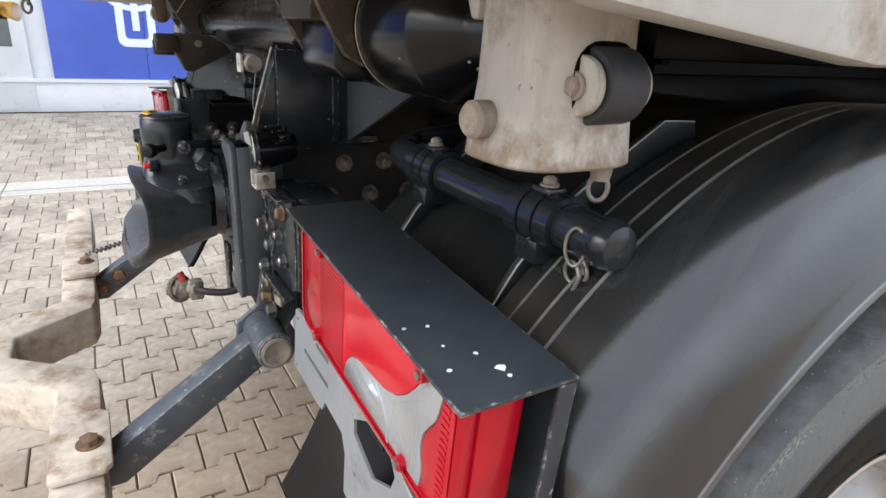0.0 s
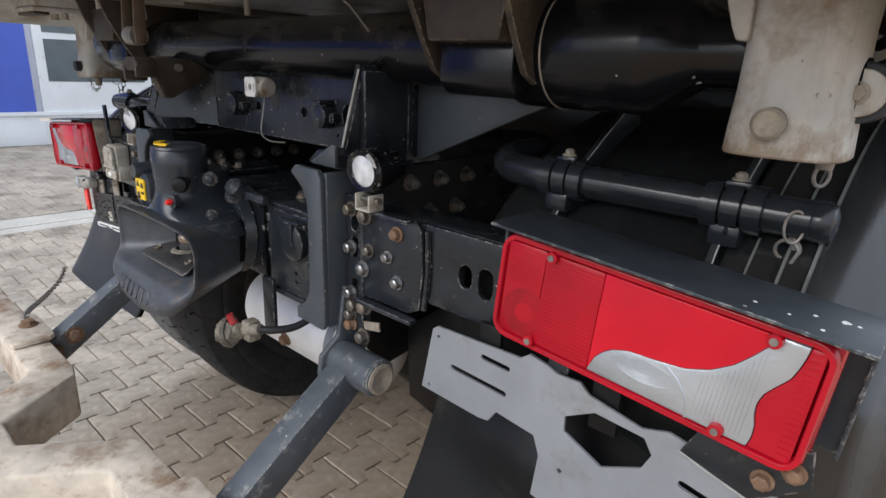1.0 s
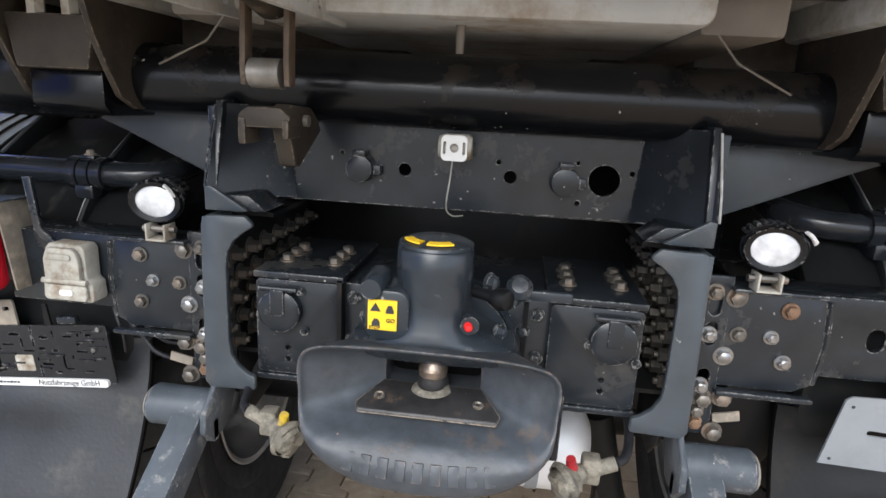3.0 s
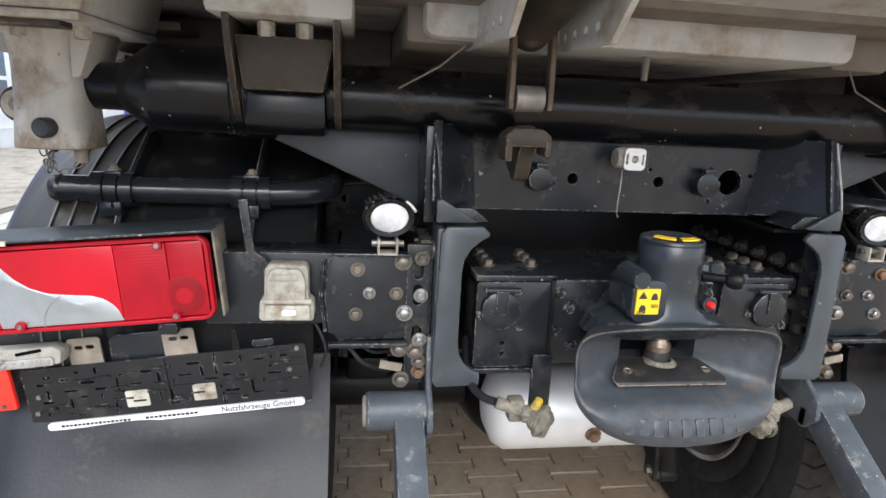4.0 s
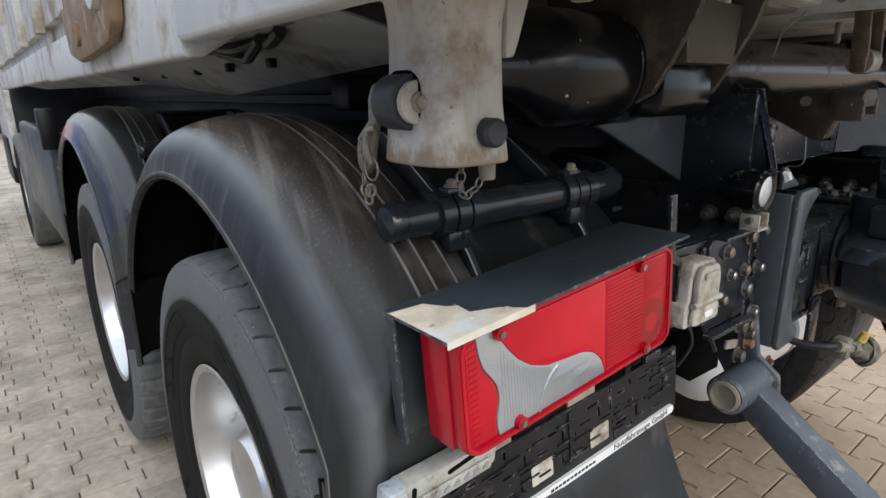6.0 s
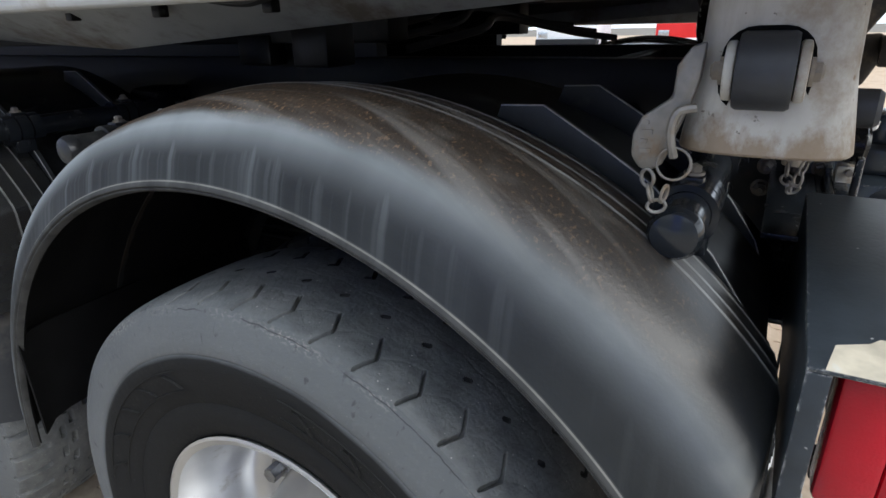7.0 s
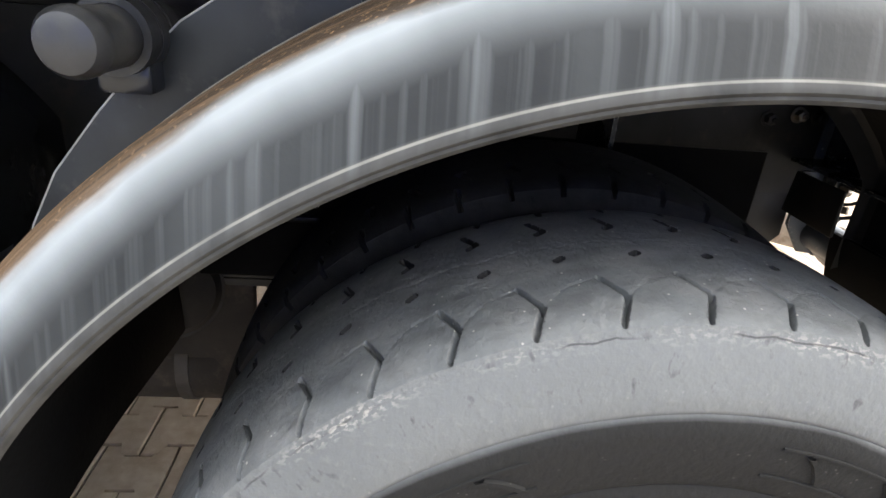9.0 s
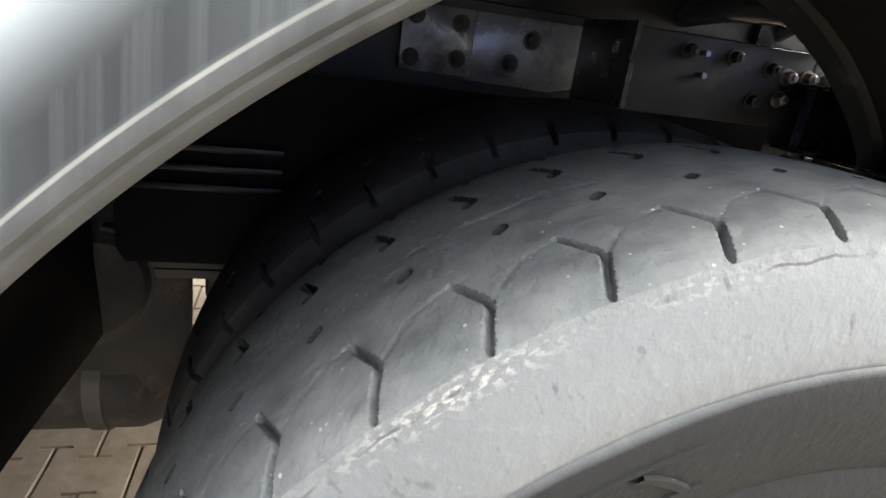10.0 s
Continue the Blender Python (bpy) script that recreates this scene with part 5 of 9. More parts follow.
# air tank
tank = T("air_tank", lathe([(-0.237, 0), (-0.232, 0.045), (-0.214, 0.085), (-0.19, 0.10), (0.25, 0.10), (0.275, 0.085), (0.295, 0.045), (0.30, 0)], (0, 0.20, 0.69), (1, 0, 0), 48), "alloy", "silver aluminium air tank")
part("drain_plug", bolt_mesh((0.005, 0.103, 0.665), (0, -1, -0.25), 0.014, 0.012), "rust", tank)
part("strap", lathe([(-0.012, 0.1005), (-0.012, 0.1025), (0.012, 0.1025), (0.012, 0.1005)], (0.18, 0.20, 0.69), (1, 0, 0), 40), "sheet", tank)
T("valve_arm", sweep(smooth_line([(0.10, 0.30, 0.72), (0.09, 0.27, 0.62), (0.075, 0.25, 0.56)]), 0.014, 10), "chassis")
T("drain_nut", bolt_mesh((0.075, 0.25, 0.555), (0.2, -1, -0.3), 0.014, 0.016), "steel")

# ---- tail lamps with their hoods ----
def wave(u):
    return 0.5 - 0.5 * math.cos(math.pi * max(0.0, min(1.0, u)))


def tail_lamp(s):
    """Built level about the lamp's middle, then tilted down towards the outside."""
    cx, cz, tilt = s * 0.966, 1.062, -s * 4.6
    W, Hh = 0.193, 0.074
    lamp = thing("tail_lamp_pivot", "", "")
    bpy.data.objects.remove(lamp)

    def P(name, bm, mat, parent, label="", wear=0.0):
        return part(name, tilted(bm, cx, cz, tilt), mat, parent, label, wear)

    def outline(w, h, r):
        return rounded(cx - w, cx + w, cz - h, cz + h, r, 6)

    house = P("tail_lamp", prism(outline(W - 0.03, Hh - 0.004, 0.02), "y", -0.032, -0.004), "holder", truck, "long red and clear tail lamp")
    P("lens_rim", plate(outline(W, Hh, 0.022), [outline(W - 0.009, Hh - 0.009, 0.015)[::-1]], -0.0545, -0.0325), "red_lens", house, "red moulded rim", 0.007)
    # lens fields, butted edge to edge
    ox = lambda u: cx + s * u  # outward from the inner end at -W
    iw, ih = W - 0.010, Hh - 0.010
    sep = ox(-0.11)
    field = [(-iw, -ih), (-0.1255, -ih), (-0.1255, ih), (-iw, ih)]
    P("lens_field", prism([(cx + s * a, cz + b) for a, b in field], "y", -0.052, -0.034), "red_dark", house, "reflex field", 0.002)
    field = [(-0.125, -ih), (-0.045, -ih), (-0.045, ih), (-0.125, ih)]
    P("lens_field", prism([(cx + s * a, cz + b) for a, b in field], "y", -0.053, -0.034), "red_lens", house, "ribbed red field", 0.002)
    for i in range(23):
        z = cz - ih + 0.006 + i * (2 * ih - 0.012) / 22
        P("lens_rib", box(min(ox(-0.123), ox(-0.047)), max(ox(-0.123), ox(-0.047)), -0.0537, -0.0528, z - 0.0013, z + 0.0013), "red_lens", house)
    # wave line between red and clear
    red, clear = [], []
    N = 28
    knots_u = (-0.0445, -0.036, -0.02, 0.0, 0.03, 0.065, 0.09, 0.11, 0.125, 0.137, 0.143)
    knots_f = (0.02, 0.20, 0.31, 0.37, 0.395, 0.435, 0.52, 0.645, 0.79, 0.93, 0.985)
    for i in range(N + 1):
        u = -0.0445 + (0.143 + 0.0445) * i / N
        red.append((u, -ih + 2 * ih * float(np.interp(u, knots_u, knots_f))))
    poly = red + [(0.143, ih), (-0.0445, ih)]
    P("lens_field", prism([(cx + s * a, cz + b) for a, b in poly], "y", -0.053, -0.034), "red_bright", house, "smooth bright red field", 0.0015)
    right_edge = [(float(np.interp(i / 10, (0, 0.15, 0.28, 0.38, 0.5, 0.6, 0.7, 0.85, 1), (0.142, 0.146, 0.141, 0.139, 0.143, 0.151, 0.160, 0.166, 0.168))), -ih + 2 * ih * i / 10) for i in range(11)]
    right_edge = [(float(np.interp(q / 24, [i / 10 for i in range(11)], [p[0] for p in right_edge])), -ih + 2 * ih * q / 24) for q in range(25)]
    poly = [(u, z - 0.0006) for u, z in red] + [(0.1435, ih)] + right_edge[::-1] + [(-0.0445, -ih)]
    P("lens_field", prism([(cx + s * a, cz + b) for a, b in poly], "y", -0.0525, -0.034), "clear_lens", house, "clear indicator and reversing field", 0.0015)
    poly = [(u + 0.0006, z) for u, z in right_edge] + [(iw, ih), (iw, -ih)]
    P("lens_field", prism([(cx + s * a, cz + b) for a, b in poly], "y", -0.0515, -0.03), "red_lens", house, "red corner field", 0.002)
    P("side_lens", box(min(ox(0.155), ox(W + 0.001)), max(ox(0.155), ox(W + 0.001)), -0.0335, 0.012, cz - Hh + 0.004, cz + Hh - 0.004), "red_lens", house, "red lens wrapping round the side", 0.006)
    lens_round = lathe([(0.0012, 0.0), (0.0016, 0.014), (0.0014, 0.026), (0.0, 0.035)], (cx - s * 0.145, -0.0518, cz - 0.028), (0, -1, 0), 32)
    P("stop_lens", lens_round, "red_deep", house, "round rear light")
    P("stop_bulb", lathe([(0.0018, 0.0), (0.0020, 0.008), (0.0013, 0.015)], (cx - s * 0.145, -0.0520, cz - 0.028), (0, -1, 0), 24), "red_lens", house)
    for q in range(11):
        zq = cz + 0.012 + q * 0.0045
        P("lens_rib", box(min(ox(-iw + 0.006), ox(-0.130)), max(ox(-iw + 0.006), ox(-0.130)), -0.0527, -0.0518, zq, zq + 0.0016), "red_dark", house)
    for q in range(17):
        zz = cz - ih + 0.006 + q * 0.0072
        P("corner_rib", box(min(ox(0.169), ox(iw - 0.003)), max(ox(0.169), ox(iw - 0.003)), -0.0524, -0.0514, zz, zz + 0.0028), "red_lens", house)
    P("clear_divider", sweep([(cx + s * u_, -0.0527, cz + z_) for u_, z_ in ((0.078, -ih), (0.076, -0.048), (0.070, -0.036), (0.060, -0.024), (0.046, -0.014))], 0.0014, 6), "clear_lens", house)
    # reversing lens: an oval pool of fine rings in the inner lobe
    for q in range(6):
        a_, b_ = 0.034 - 0.005 * q, 0.013 - 0.0019 * q
        P("lens_ring", sweep([(cx + s * (0.022 + a_ * math.cos(t_)), -0.0526, cz - 0.034 + b_ * math.sin(t_)) for t_ in np.linspace(0, 2 * math.pi, 25)[:-1]], 0.00035, 5, None, True), "clear_lens", house)
    # upright flutes over the indicator bulb
    for q in range(12):
        uq = 0.083 + 0.0046 * q
        top_z = float(np.interp(uq, knots_u, knots_f))
        zl, zh = cz - ih + 0.006, cz - ih + 2 * ih * min(0.93, top_z if uq < 0.143 else 0.9) - 0.006
        P("lens_flute", sweep([(cx + s * uq, -0.0526, zl), (cx + s * (uq + 0.002), -0.0526, zh)], 0.0004, 5), "clear_lens", house)
    for u, z in ((-0.115, ih - 0.003), (0.138, ih - 0.004), (0.112, -ih + 0.004), (-0.129, -ih + 0.003)):
        P("lens_boss", cyl((cx + s * u, -0.05, cz + z), (cx + s * u, -0.0595, cz + z), 0.0085, 0.0075, 16), "red_dark", house)
        P("lens_screw", cyl((cx + s * u, -0.059, cz + z), (cx + s * u, -0.0615, cz + z), 0.0042, seg=12), "steel", house, "small steel screw")
    # sheet-metal hood
    hx0, hx1 = cx - s * 0.205, cx + s * 0.218
    hood = P("lamp_hood", box(min(hx0, hx1), max(hx0, hx1), -0.070, 0.040, 1.1425, 1.1465), "hood", truck, "dark grey sheet hood over the lamp, chipped at the corner", 0.001)
    side = prism([(0.040, 1.142), (0.022, 1.142), (0.022, 0.985), (0.040, 0.985)], "x", cx + s * 0.2135, cx + s * 0.2175)
    P("hood_side", side, "hood", hood, "", 0.001)
    side = prism([(0.040, 1.142), (-0.040, 1.142), (-0.03, 0.985), (0.040, 0.985)], "x", cx - s * 0.2005, cx - s * 0.1965)
    P("hood_side", side, "muddy_metal" if s < 0 else "hood", hood, "", 0.001)
    P("hood_back", box(min(hx0, hx1) + 0.004, max(hx0, hx1) - 0.004, 0.037, 0.040, 0.985, 1.142), "hood", hood)
    random.seed(5 + s)
    if s < 0:
        pat = [(0.2178, -0.0704), (0.2178, 0.028), (0.178, 0.02), (0.166, -0.004), (0.156, -0.012), (0.158, -0.034), (0.130, -0.048), (0.112, -0.0704)]
        P("bare_patch", prism([(cx + s * a, b) for a, b in pat], "z", 1.1466, 1.1470), "bare", hood, "bare primer where the paint has flaked")
        P("bare_edge", box(min(cx + s * 0.10, cx + s * 0.218), max(cx + s * 0.10, cx + s * 0.218), -0.0712, -0.0702, 1.139, 1.1468), "bare", hood)
    for i in range(5 if s < 0 else 6):
        u, v = random.uniform(0.10, 0.205), random.uniform(-0.064, 0.0)
        r = random.choice((0.0015, 0.002, 0.0025, 0.005))
        pts = [(cx + s * (u + r * random.uniform(0.5, 1.2) * math.cos(a * 0.9)), v + r * random.uniform(0.5, 1.2) * math.sin(a * 0.9)) for a in range(7)]
        P("paint_chip", prism(pts, "z", 1.1466, 1.1470), "white", hood, "small pale paint chip")
    return house


for s in SIDES:
    tail_lamp(s)
    # tab brackets below the lamp
    for bx in (0.86, 1.09):
        T("lamp_tab", box(s * bx - 0.016, s * bx + 0.016, -0.02, 0.01, 0.962, 0.984), "chassis", "", 0.003)

# upright strip and pale trailer sockets on the near-side beam
T("upright_strip", prism([(-0.735, 1.204), (-0.720, 1.206), (-0.711, 1.118), (-0.703, 1.109), (-0.694, 1.104), (-0.688, 1.094), (-0.688, 1.0), (-0.696, 1.0), (-0.696, 1.090), (-0.714, 1.100), (-0.724, 1.114)], "y", -0.02, -0.012), "chassis", "thin bent steel strip", 0.001)
so_out = [(-0.703, 1.000), (-0.699, 0.994), (-0.612, 0.994), (-0.608, 1.000), (-0.609, 1.028), (-0.618, 1.036), (-0.618, 1.088), (-0.624, 1.096), (-0.684, 1.097), (-0.692, 1.088), (-0.693, 1.036), (-0.701, 1.030)]
sock = T("trailer_socket", prism(so_out, "y", -0.038, -0.001), "socket", "dirty cream trailer socket with a hinged lid", 0.005)
lid_o = [(-0.688, 1.036), (-0.622, 1.036), (-0.622, 1.072), (-0.628, 1.088), (-0.634, 1.092), (-0.674, 1.093), (-0.682, 1.088), (-0.688, 1.072)]
lid = part("socket_lid", prism(lid_o, "y", -0.050, -0.0385), "socket", sock, "cream lid with a raised rim", 0.004)
part("lid_rib", prism(rounded(-0.676, -0.634, 1.072, 1.083, 0.004), "y", -0.0535, -0.0505), "socket", lid, "", 0.0015)
part("hinge_pin", cyl((-0.694, -0.046, 1.033), (-0.612, -0.046, 1.033), 0.005, seg=12), "socket", sock)
part("socket_base", prism(rounded(-0.692, -0.614, 0.998, 1.027, 0.008), "y", -0.048, -0.0385), "socket", sock, "mud-stained base", 0.005)
part("base_mark", prism(rounded(-0.663, -0.638, 1.008, 1.019, 0.005), "y", -0.0505, -0.0482), "white", sock, "", 0.001)

# ---- work lamps ----
for s in SIDES:
    c = Vector((s * 0.482, -0.028, 1.184))
    d = Vector((s * -0.12, -1, -0.05)).normalized()
    sh = lathe([(0.0, 0.0), (0.0, 0.022), (-0.02, 0.030), (-0.045, 0.037), (-0.062, 0.040), (-0.064, 0.0405), (-0.066, 0.039), (-0.064, 0.036), (-0.06, 0.035)], c - d * 0.055, -d, 32)
    squash = Matrix.Translation(c) @ Matrix.Diagonal((1.16, 1, 0.9, 1)) @ Matrix.Translation(-c)
    sh.transform(squash)
    wl_ob = T("work_lamp", sh, "gloss_black", "oval work lamp in a worn black shell")
    gl = lathe([(0.0, 0.0355), (0.004, 0.033), (0.008, 0.022), (0.009, 0.0)], c + d * 0.006, d, 32)
    gl.transform(squash)
    part("lamp_glass", gl, "glass_lamp", wl_ob, "pale ribbed lamp glass")
    rm = lathe([(0, 0.0285), (0.007, 0.0385), (0.012, 0.0365), (0.010, 0.0285)], c + d * 0.004, d, 32, closed=True)
    rm.transform(squash)
    part("lamp_rim", rm, "gloss_black", wl_ob, "scuffed black rim")
    for i in range(9):
        a = radians(30 + 15 * i)
        u = Vector((math.cos(a) * 1.16, 0, math.sin(a) * 0.9))
        part("cooling_fin", sweep([c + u * 0.036 - d * 0.012, c + u * 0.034 - d * 0.04], 0.004, 6), "gloss_black", wl_ob)
    ft = box(c.x - 0.018, c.x + 0.018, -0.045, -0.012, 1.117, 1.121)
    box(c.x - 0.018, c.x - 0.014, -0.045, -0.012, 1.12, 1.146, ft)
    box(c.x + 0.014, c.x + 0.018, -0.045, -0.012, 1.12, 1.146, ft)
    part("lamp_foot", ft, "socket", wl_ob, "pale stained mounting bracket", 0.002)
    part("foot_screw", cyl((c.x - 0.028, -0.03, 1.136), (c.x + 0.028, -0.03, 1.136), 0.006, seg=8), "bolt", wl_ob)
    random.seed(9 + s)
    chip = [c + Vector((0.044 * math.cos(a) * 1.05, -0.032 + 0.008 * q, 0.040 * math.sin(a) * 0.92)) for q, a in ((0, 0.9), (1, 0.95), (0, 0.75), (1, 0.6), (0, 0.45), (1, 0.3))]
    pb = bmesh.new()
    vs = [pb.verts.new(p) for p in chip]
    for i in range(0, 4, 2):
        pb.faces.new((vs[i], vs[i + 1], vs[i + 3], vs[i + 2]))
    got = bmesh.ops.extrude_face_region(pb, geom=pb.faces[:])
    bmesh.ops.translate(pb, verts=[v for v in got["geom"] if isinstance(v, bmesh.types.BMVert)], vec=(0.003, -0.003, 0.003))
    part("paint_scuff", pb, "white", wl_ob, "bare scuff on the shell")

# ---- number plate holder, near side ----
HA = 7.2
hc = (-0.878, 0.845)
def Hm(bm):
    bm.transform(Matrix.Translation((hc[0], 0, hc[1])) @ Matrix.Rotation(radians(-HA), 4, "Y"))
    bm.transform(Matrix.Translation((-0.878, 0.026, 0)) @ Matrix.Rotation(radians(-3.8), 4, "Z") @ Matrix.Translation((0.878, 0, 0)))
    return bm


random.seed(3)
slots = []
for i in range(150):
    u, v = random.uniform(-0.235, 0.235), random.uniform(-0.042, 0.046)
    L, r = random.choice((0.004, 0.010, 0.016, 0.022)), random.choice((0.0018, 0.0025))
    q = slot2(u, v, L, r, random.choice((0, 90)), 2)
    if all(abs(u - a) > 0.02 or abs(v - b) > 0.013 for a, b in [(sum(x for x, _ in h) / len(h), sum(z for _, z in h) / len(h)) for h in slots]):
        slots.append(q)
holder = T("plate_holder", Hm(plate(rounded(-0.258, 0.258, -0.062, 0.056, 0.006), slots, 0.0, 0.004)), "holder", "empty black number plate holder with a printed strip")
part("holder_back", Hm(box(-0.25, 0.25, 0.010, 0.014, -0.045, 0.05)), "holder", holder)
part("holder_fold", Hm(box(-0.004, 0.0, -0.003, 0.004, -0.04, 0.052)), "holder", holder)
for i in range(34):
    u, v = random.uniform(-0.24, 0.22), random.uniform(-0.04, 0.045)
    part("moulded_rib", Hm(box(u, u + random.uniform(0.015, 0.04), -0.003, 0.0, v, v + 0.003)), "holder", holder)
for u in (-0.061, 0.062):
    part("bare_window", Hm(prism(rounded(u - 0.021, u + 0.021, -0.037, -0.004, 0.003), "y", -0.0012, -0.0002)), "socket", holder, "dirty cream patch showing through")
for u, v in ((-0.234, 0.002), (0.243, 0.049), (0.225, 0.008), (-0.242, -0.03)):
    part("holder_screw", Hm(cyl((u, 0, v), (u, -0.005, v), 0.0045, seg=10)), "steel", holder)
stripb = part("print_strip", Hm(prism(rounded(-0.230, 0.244, -0.0665, -0.0515, 0.0065), "y", -0.006, -0.0005)), "white", holder, "white strip with dark print")
for x0, n_, wd in ((-0.205, 17, 0.0075), (-0.052, 12, 0.0082)):
    for k in range(n_):
        hgt = 0.0038 if k % 3 else 0.0048
        part("print_bar", Hm(box(x0 + k * wd, x0 + k * wd + wd * 0.72, -0.0068, -0.0061, -0.059 - hgt / 2, -0.059 + hgt / 2)), "ink", stripb)
t = text_mesh("Nutzfahrzeuge GmbH", 0.0155, Matrix.Translation((0.088, -0.0064, -0.0633)) @ Matrix.Rotation(radians(90), 4, "X"), 0.0003)
part("lettering", Hm(t), "ink", stripb)
# number plate lamp and red reflector at its outer end
npl = T("plate_lamp", Hm(prism([(-0.306, 0.076), (-0.300, 0.110), (-0.173, 0.108), (-0.158, 0.098), (-0.164, 0.074), (-0.218, 0.070)], "y", -0.030, 0.0)), "grimy", "dirty pale plate lamp on a bent bracket", 0.004)
part("lamp_strip", Hm(prism(rounded(-0.283, -0.173, 0.074, 0.090, 0.005), "y", -0.034, -0.0305)), "grimy", npl, "", 0.001)
for k in range(7):
    part("lamp_lens", Hm(prism(slot2(-0.272 + 0.015 * k, 0.082, 0.006, 0.0025, 35), "y", -0.0352, -0.0342)), "clear_lens", npl)
# flat near-black pieces painted for the dark inside the slots
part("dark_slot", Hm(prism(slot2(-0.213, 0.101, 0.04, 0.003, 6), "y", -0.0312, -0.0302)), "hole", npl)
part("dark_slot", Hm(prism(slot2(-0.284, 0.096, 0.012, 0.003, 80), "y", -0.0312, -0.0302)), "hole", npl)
part("tape_wrap", Hm(prism([(-0.326, 0.076), (-0.316, 0.114), (-0.300, 0.112), (-0.292, 0.115), (-0.294, 0.078), (-0.308, 0.068)], "y", -0.033, -0.004)), "tape", npl, "crumpled silver tape", 0.003)
rf = T("side_reflector", Hm(prism(rounded(-0.310, -0.267, -0.012, 0.074, 0.004), "y", -0.016, -0.006)), "reflector", "red rectangular reflector", 0.002)
for v in (-0.003, 0.064):
    part("rivet", Hm(cyl((-0.288, -0.0155, v), (-0.288, -0.0185, v), 0.004, seg=10)), "bolt", rf)
for u, L in ((-0.138, 0.058), (0.031, 0.058)):
    T("holder_bracket", Hm(plate(rounded(u - L / 2, u + L / 2, 0.05, 0.106, 0.006), [slot2(u - 0.010, 0.088, 0.008, 0.004), slot2(u + 0.010, 0.088, 0.008, 0.004)], 0.004, 0.008)), "muddy_metal", "pale worn bracket")
T("holder_backing", Hm(prism([(-0.10, 0.02), (-0.095, 0.095), (-0.085, 0.104), (0.02, 0.104), (0.03, 0.094), (0.03, 0.02)], "y", 0.010, 0.014)), "chassis", "dark sheet behind the plate holder", 0.001)
T("bolt_tab", Hm(prism([(0.125, 0.055), (0.13, 0.098), (0.138, 0.098), (0.140, 0.055)], "y", 0.0, 0.004)), "black")
T("spring_latch", Hm(prism(rounded(0.165, 0.205, 0.062, 0.076, 0.003), "y", -0.010, 0.002)), "chassis", "", 0.002)

# bare aluminium plate carrier, off side
RA = -10.5
rc = (0.858, 0.853)
def Rm(bm):
    bm.transform(Matrix.Translation((rc[0], -0.022, rc[1])) @ Matrix.Rotation(radians(-RA), 4, "Y"))
    return bm


outer = [(-0.238, -0.058), (-0.238, 0.056), (-0.230, 0.064), (-0.075, 0.098), (-0.062, 0.112), (-0.035, 0.112), (-0.015, 0.108), (0.018, 0.116), (0.035, 0.106), (0.11, 0.106), (0.14, 0.122), (0.262, 0.122), (0.268, -0.10), (0.0, -0.10), (-0.006, -0.03), (-0.022, -0.004), (-0.09, -0.010), (-0.100, -0.034), (-0.118, -0.040)]
octo = [(0.013, 0.056), (0.05, 0.088), (0.117, 0.096), (0.132, 0.08), (0.126, 0.054), (0.08, 0.018), (0.018, 0.033)]
T("plate_carrier", Rm(plate(outer, [slot2(-0.135, 0.020, 0.10, 0.0045, 8), slot2(-0.112, 0.066, 0.045, 0.0045, 8), circle2(-0.224, 0.048, 0.003, 8), circle2(-0.224, -0.046, 0.003, 8), octo, circle2(0.03, -0.03, 0.004, 8), slot2(0.195, 0.068, 0.04, 0.005)], -0.003, 0.001)), "sheet", "bare grey sheet-metal plate carrier with slots")
for bx in (0.74, 0.93):
    T("carrier_tab", box(bx - 0.02, bx + 0.02, -0.016, -0.006, 0.90, 0.99), "black", "", 0.003)
fb = T("folded_bracket", prism([(1.034, 0.934), (1.113, 0.912), (1.166, 0.955), (1.161, 0.998), (1.12, 0.982), (1.052, 0.973)], "y", -0.031, -0.027), "chassis", "bent dark bracket with chipped edge", 0.001)
part("bracket_fold", box(1.05, 1.155, -0.0265, 0.02, 0.974, 0.978), "chassis", fb, "", 0.001)
part("bracket_edge", sweep([(1.034, -0.031, 0.934), (1.075, -0.0315, 0.922), (1.113, -0.031, 0.912)], 0.0016, 6), "pale_edge", fb, "bare chipped edge")
for bx, bz in ((1.122, 0.945), (1.148, 0.968)):
    part("bracket_bolt", bolt_mesh((bx, -0.0315, bz), (0, -1, 0), 0.009, 0.008), "rust", fb)

# ---- mudguards ----
GY, GZ = 0.667, 0.552
def guard_profile():
    """(x inwards from the lip, radius) across the arch, with v in metres along it."""
    pts = [(0.010, 0.656), (0.003, 0.6565), (0.0, 0.6595), (0.0005, 0.663), (0.004, 0.667), (0.010, 0.690), (0.020, 0.710)]
    pts += [(0.030, 0.728), (0.044, 0.742), (0.062, 0.752), (0.085, 0.759), (0.110, 0.7635), (0.138, 0.7655), (0.1415, 0.7665), (0.1440, 0.7615), (0.168, 0.7630), (0.1715, 0.7640), (0.174, 0.7590), (0.205, 0.760), (0.2085, 0.7612), (0.211, 0.7550), (0.24, 0.7540), (0.245, 0.7440), (0.30, 0.7435), (0.38, 0.7430), (0.46, 0.7425), (0.54, 0.742), (0.60, 0.7415), (0.62, 0.730), (0.625, 0.70)]
    v = [0.0]
    for a, b in zip(pts, pts[1:]):
        v.append(v[-1] + math.hypot(b[0] - a[0], b[1] - a[1]))
    return pts, v


def crown_shift(x, a):
    """The crown leans back against the lip: higher behind the axle, lower ahead of it."""
    return 0.030 * min(1.0, max(0.0, x - 0.006) / 0.09) * math.sin(2 * (a - math.pi / 2))


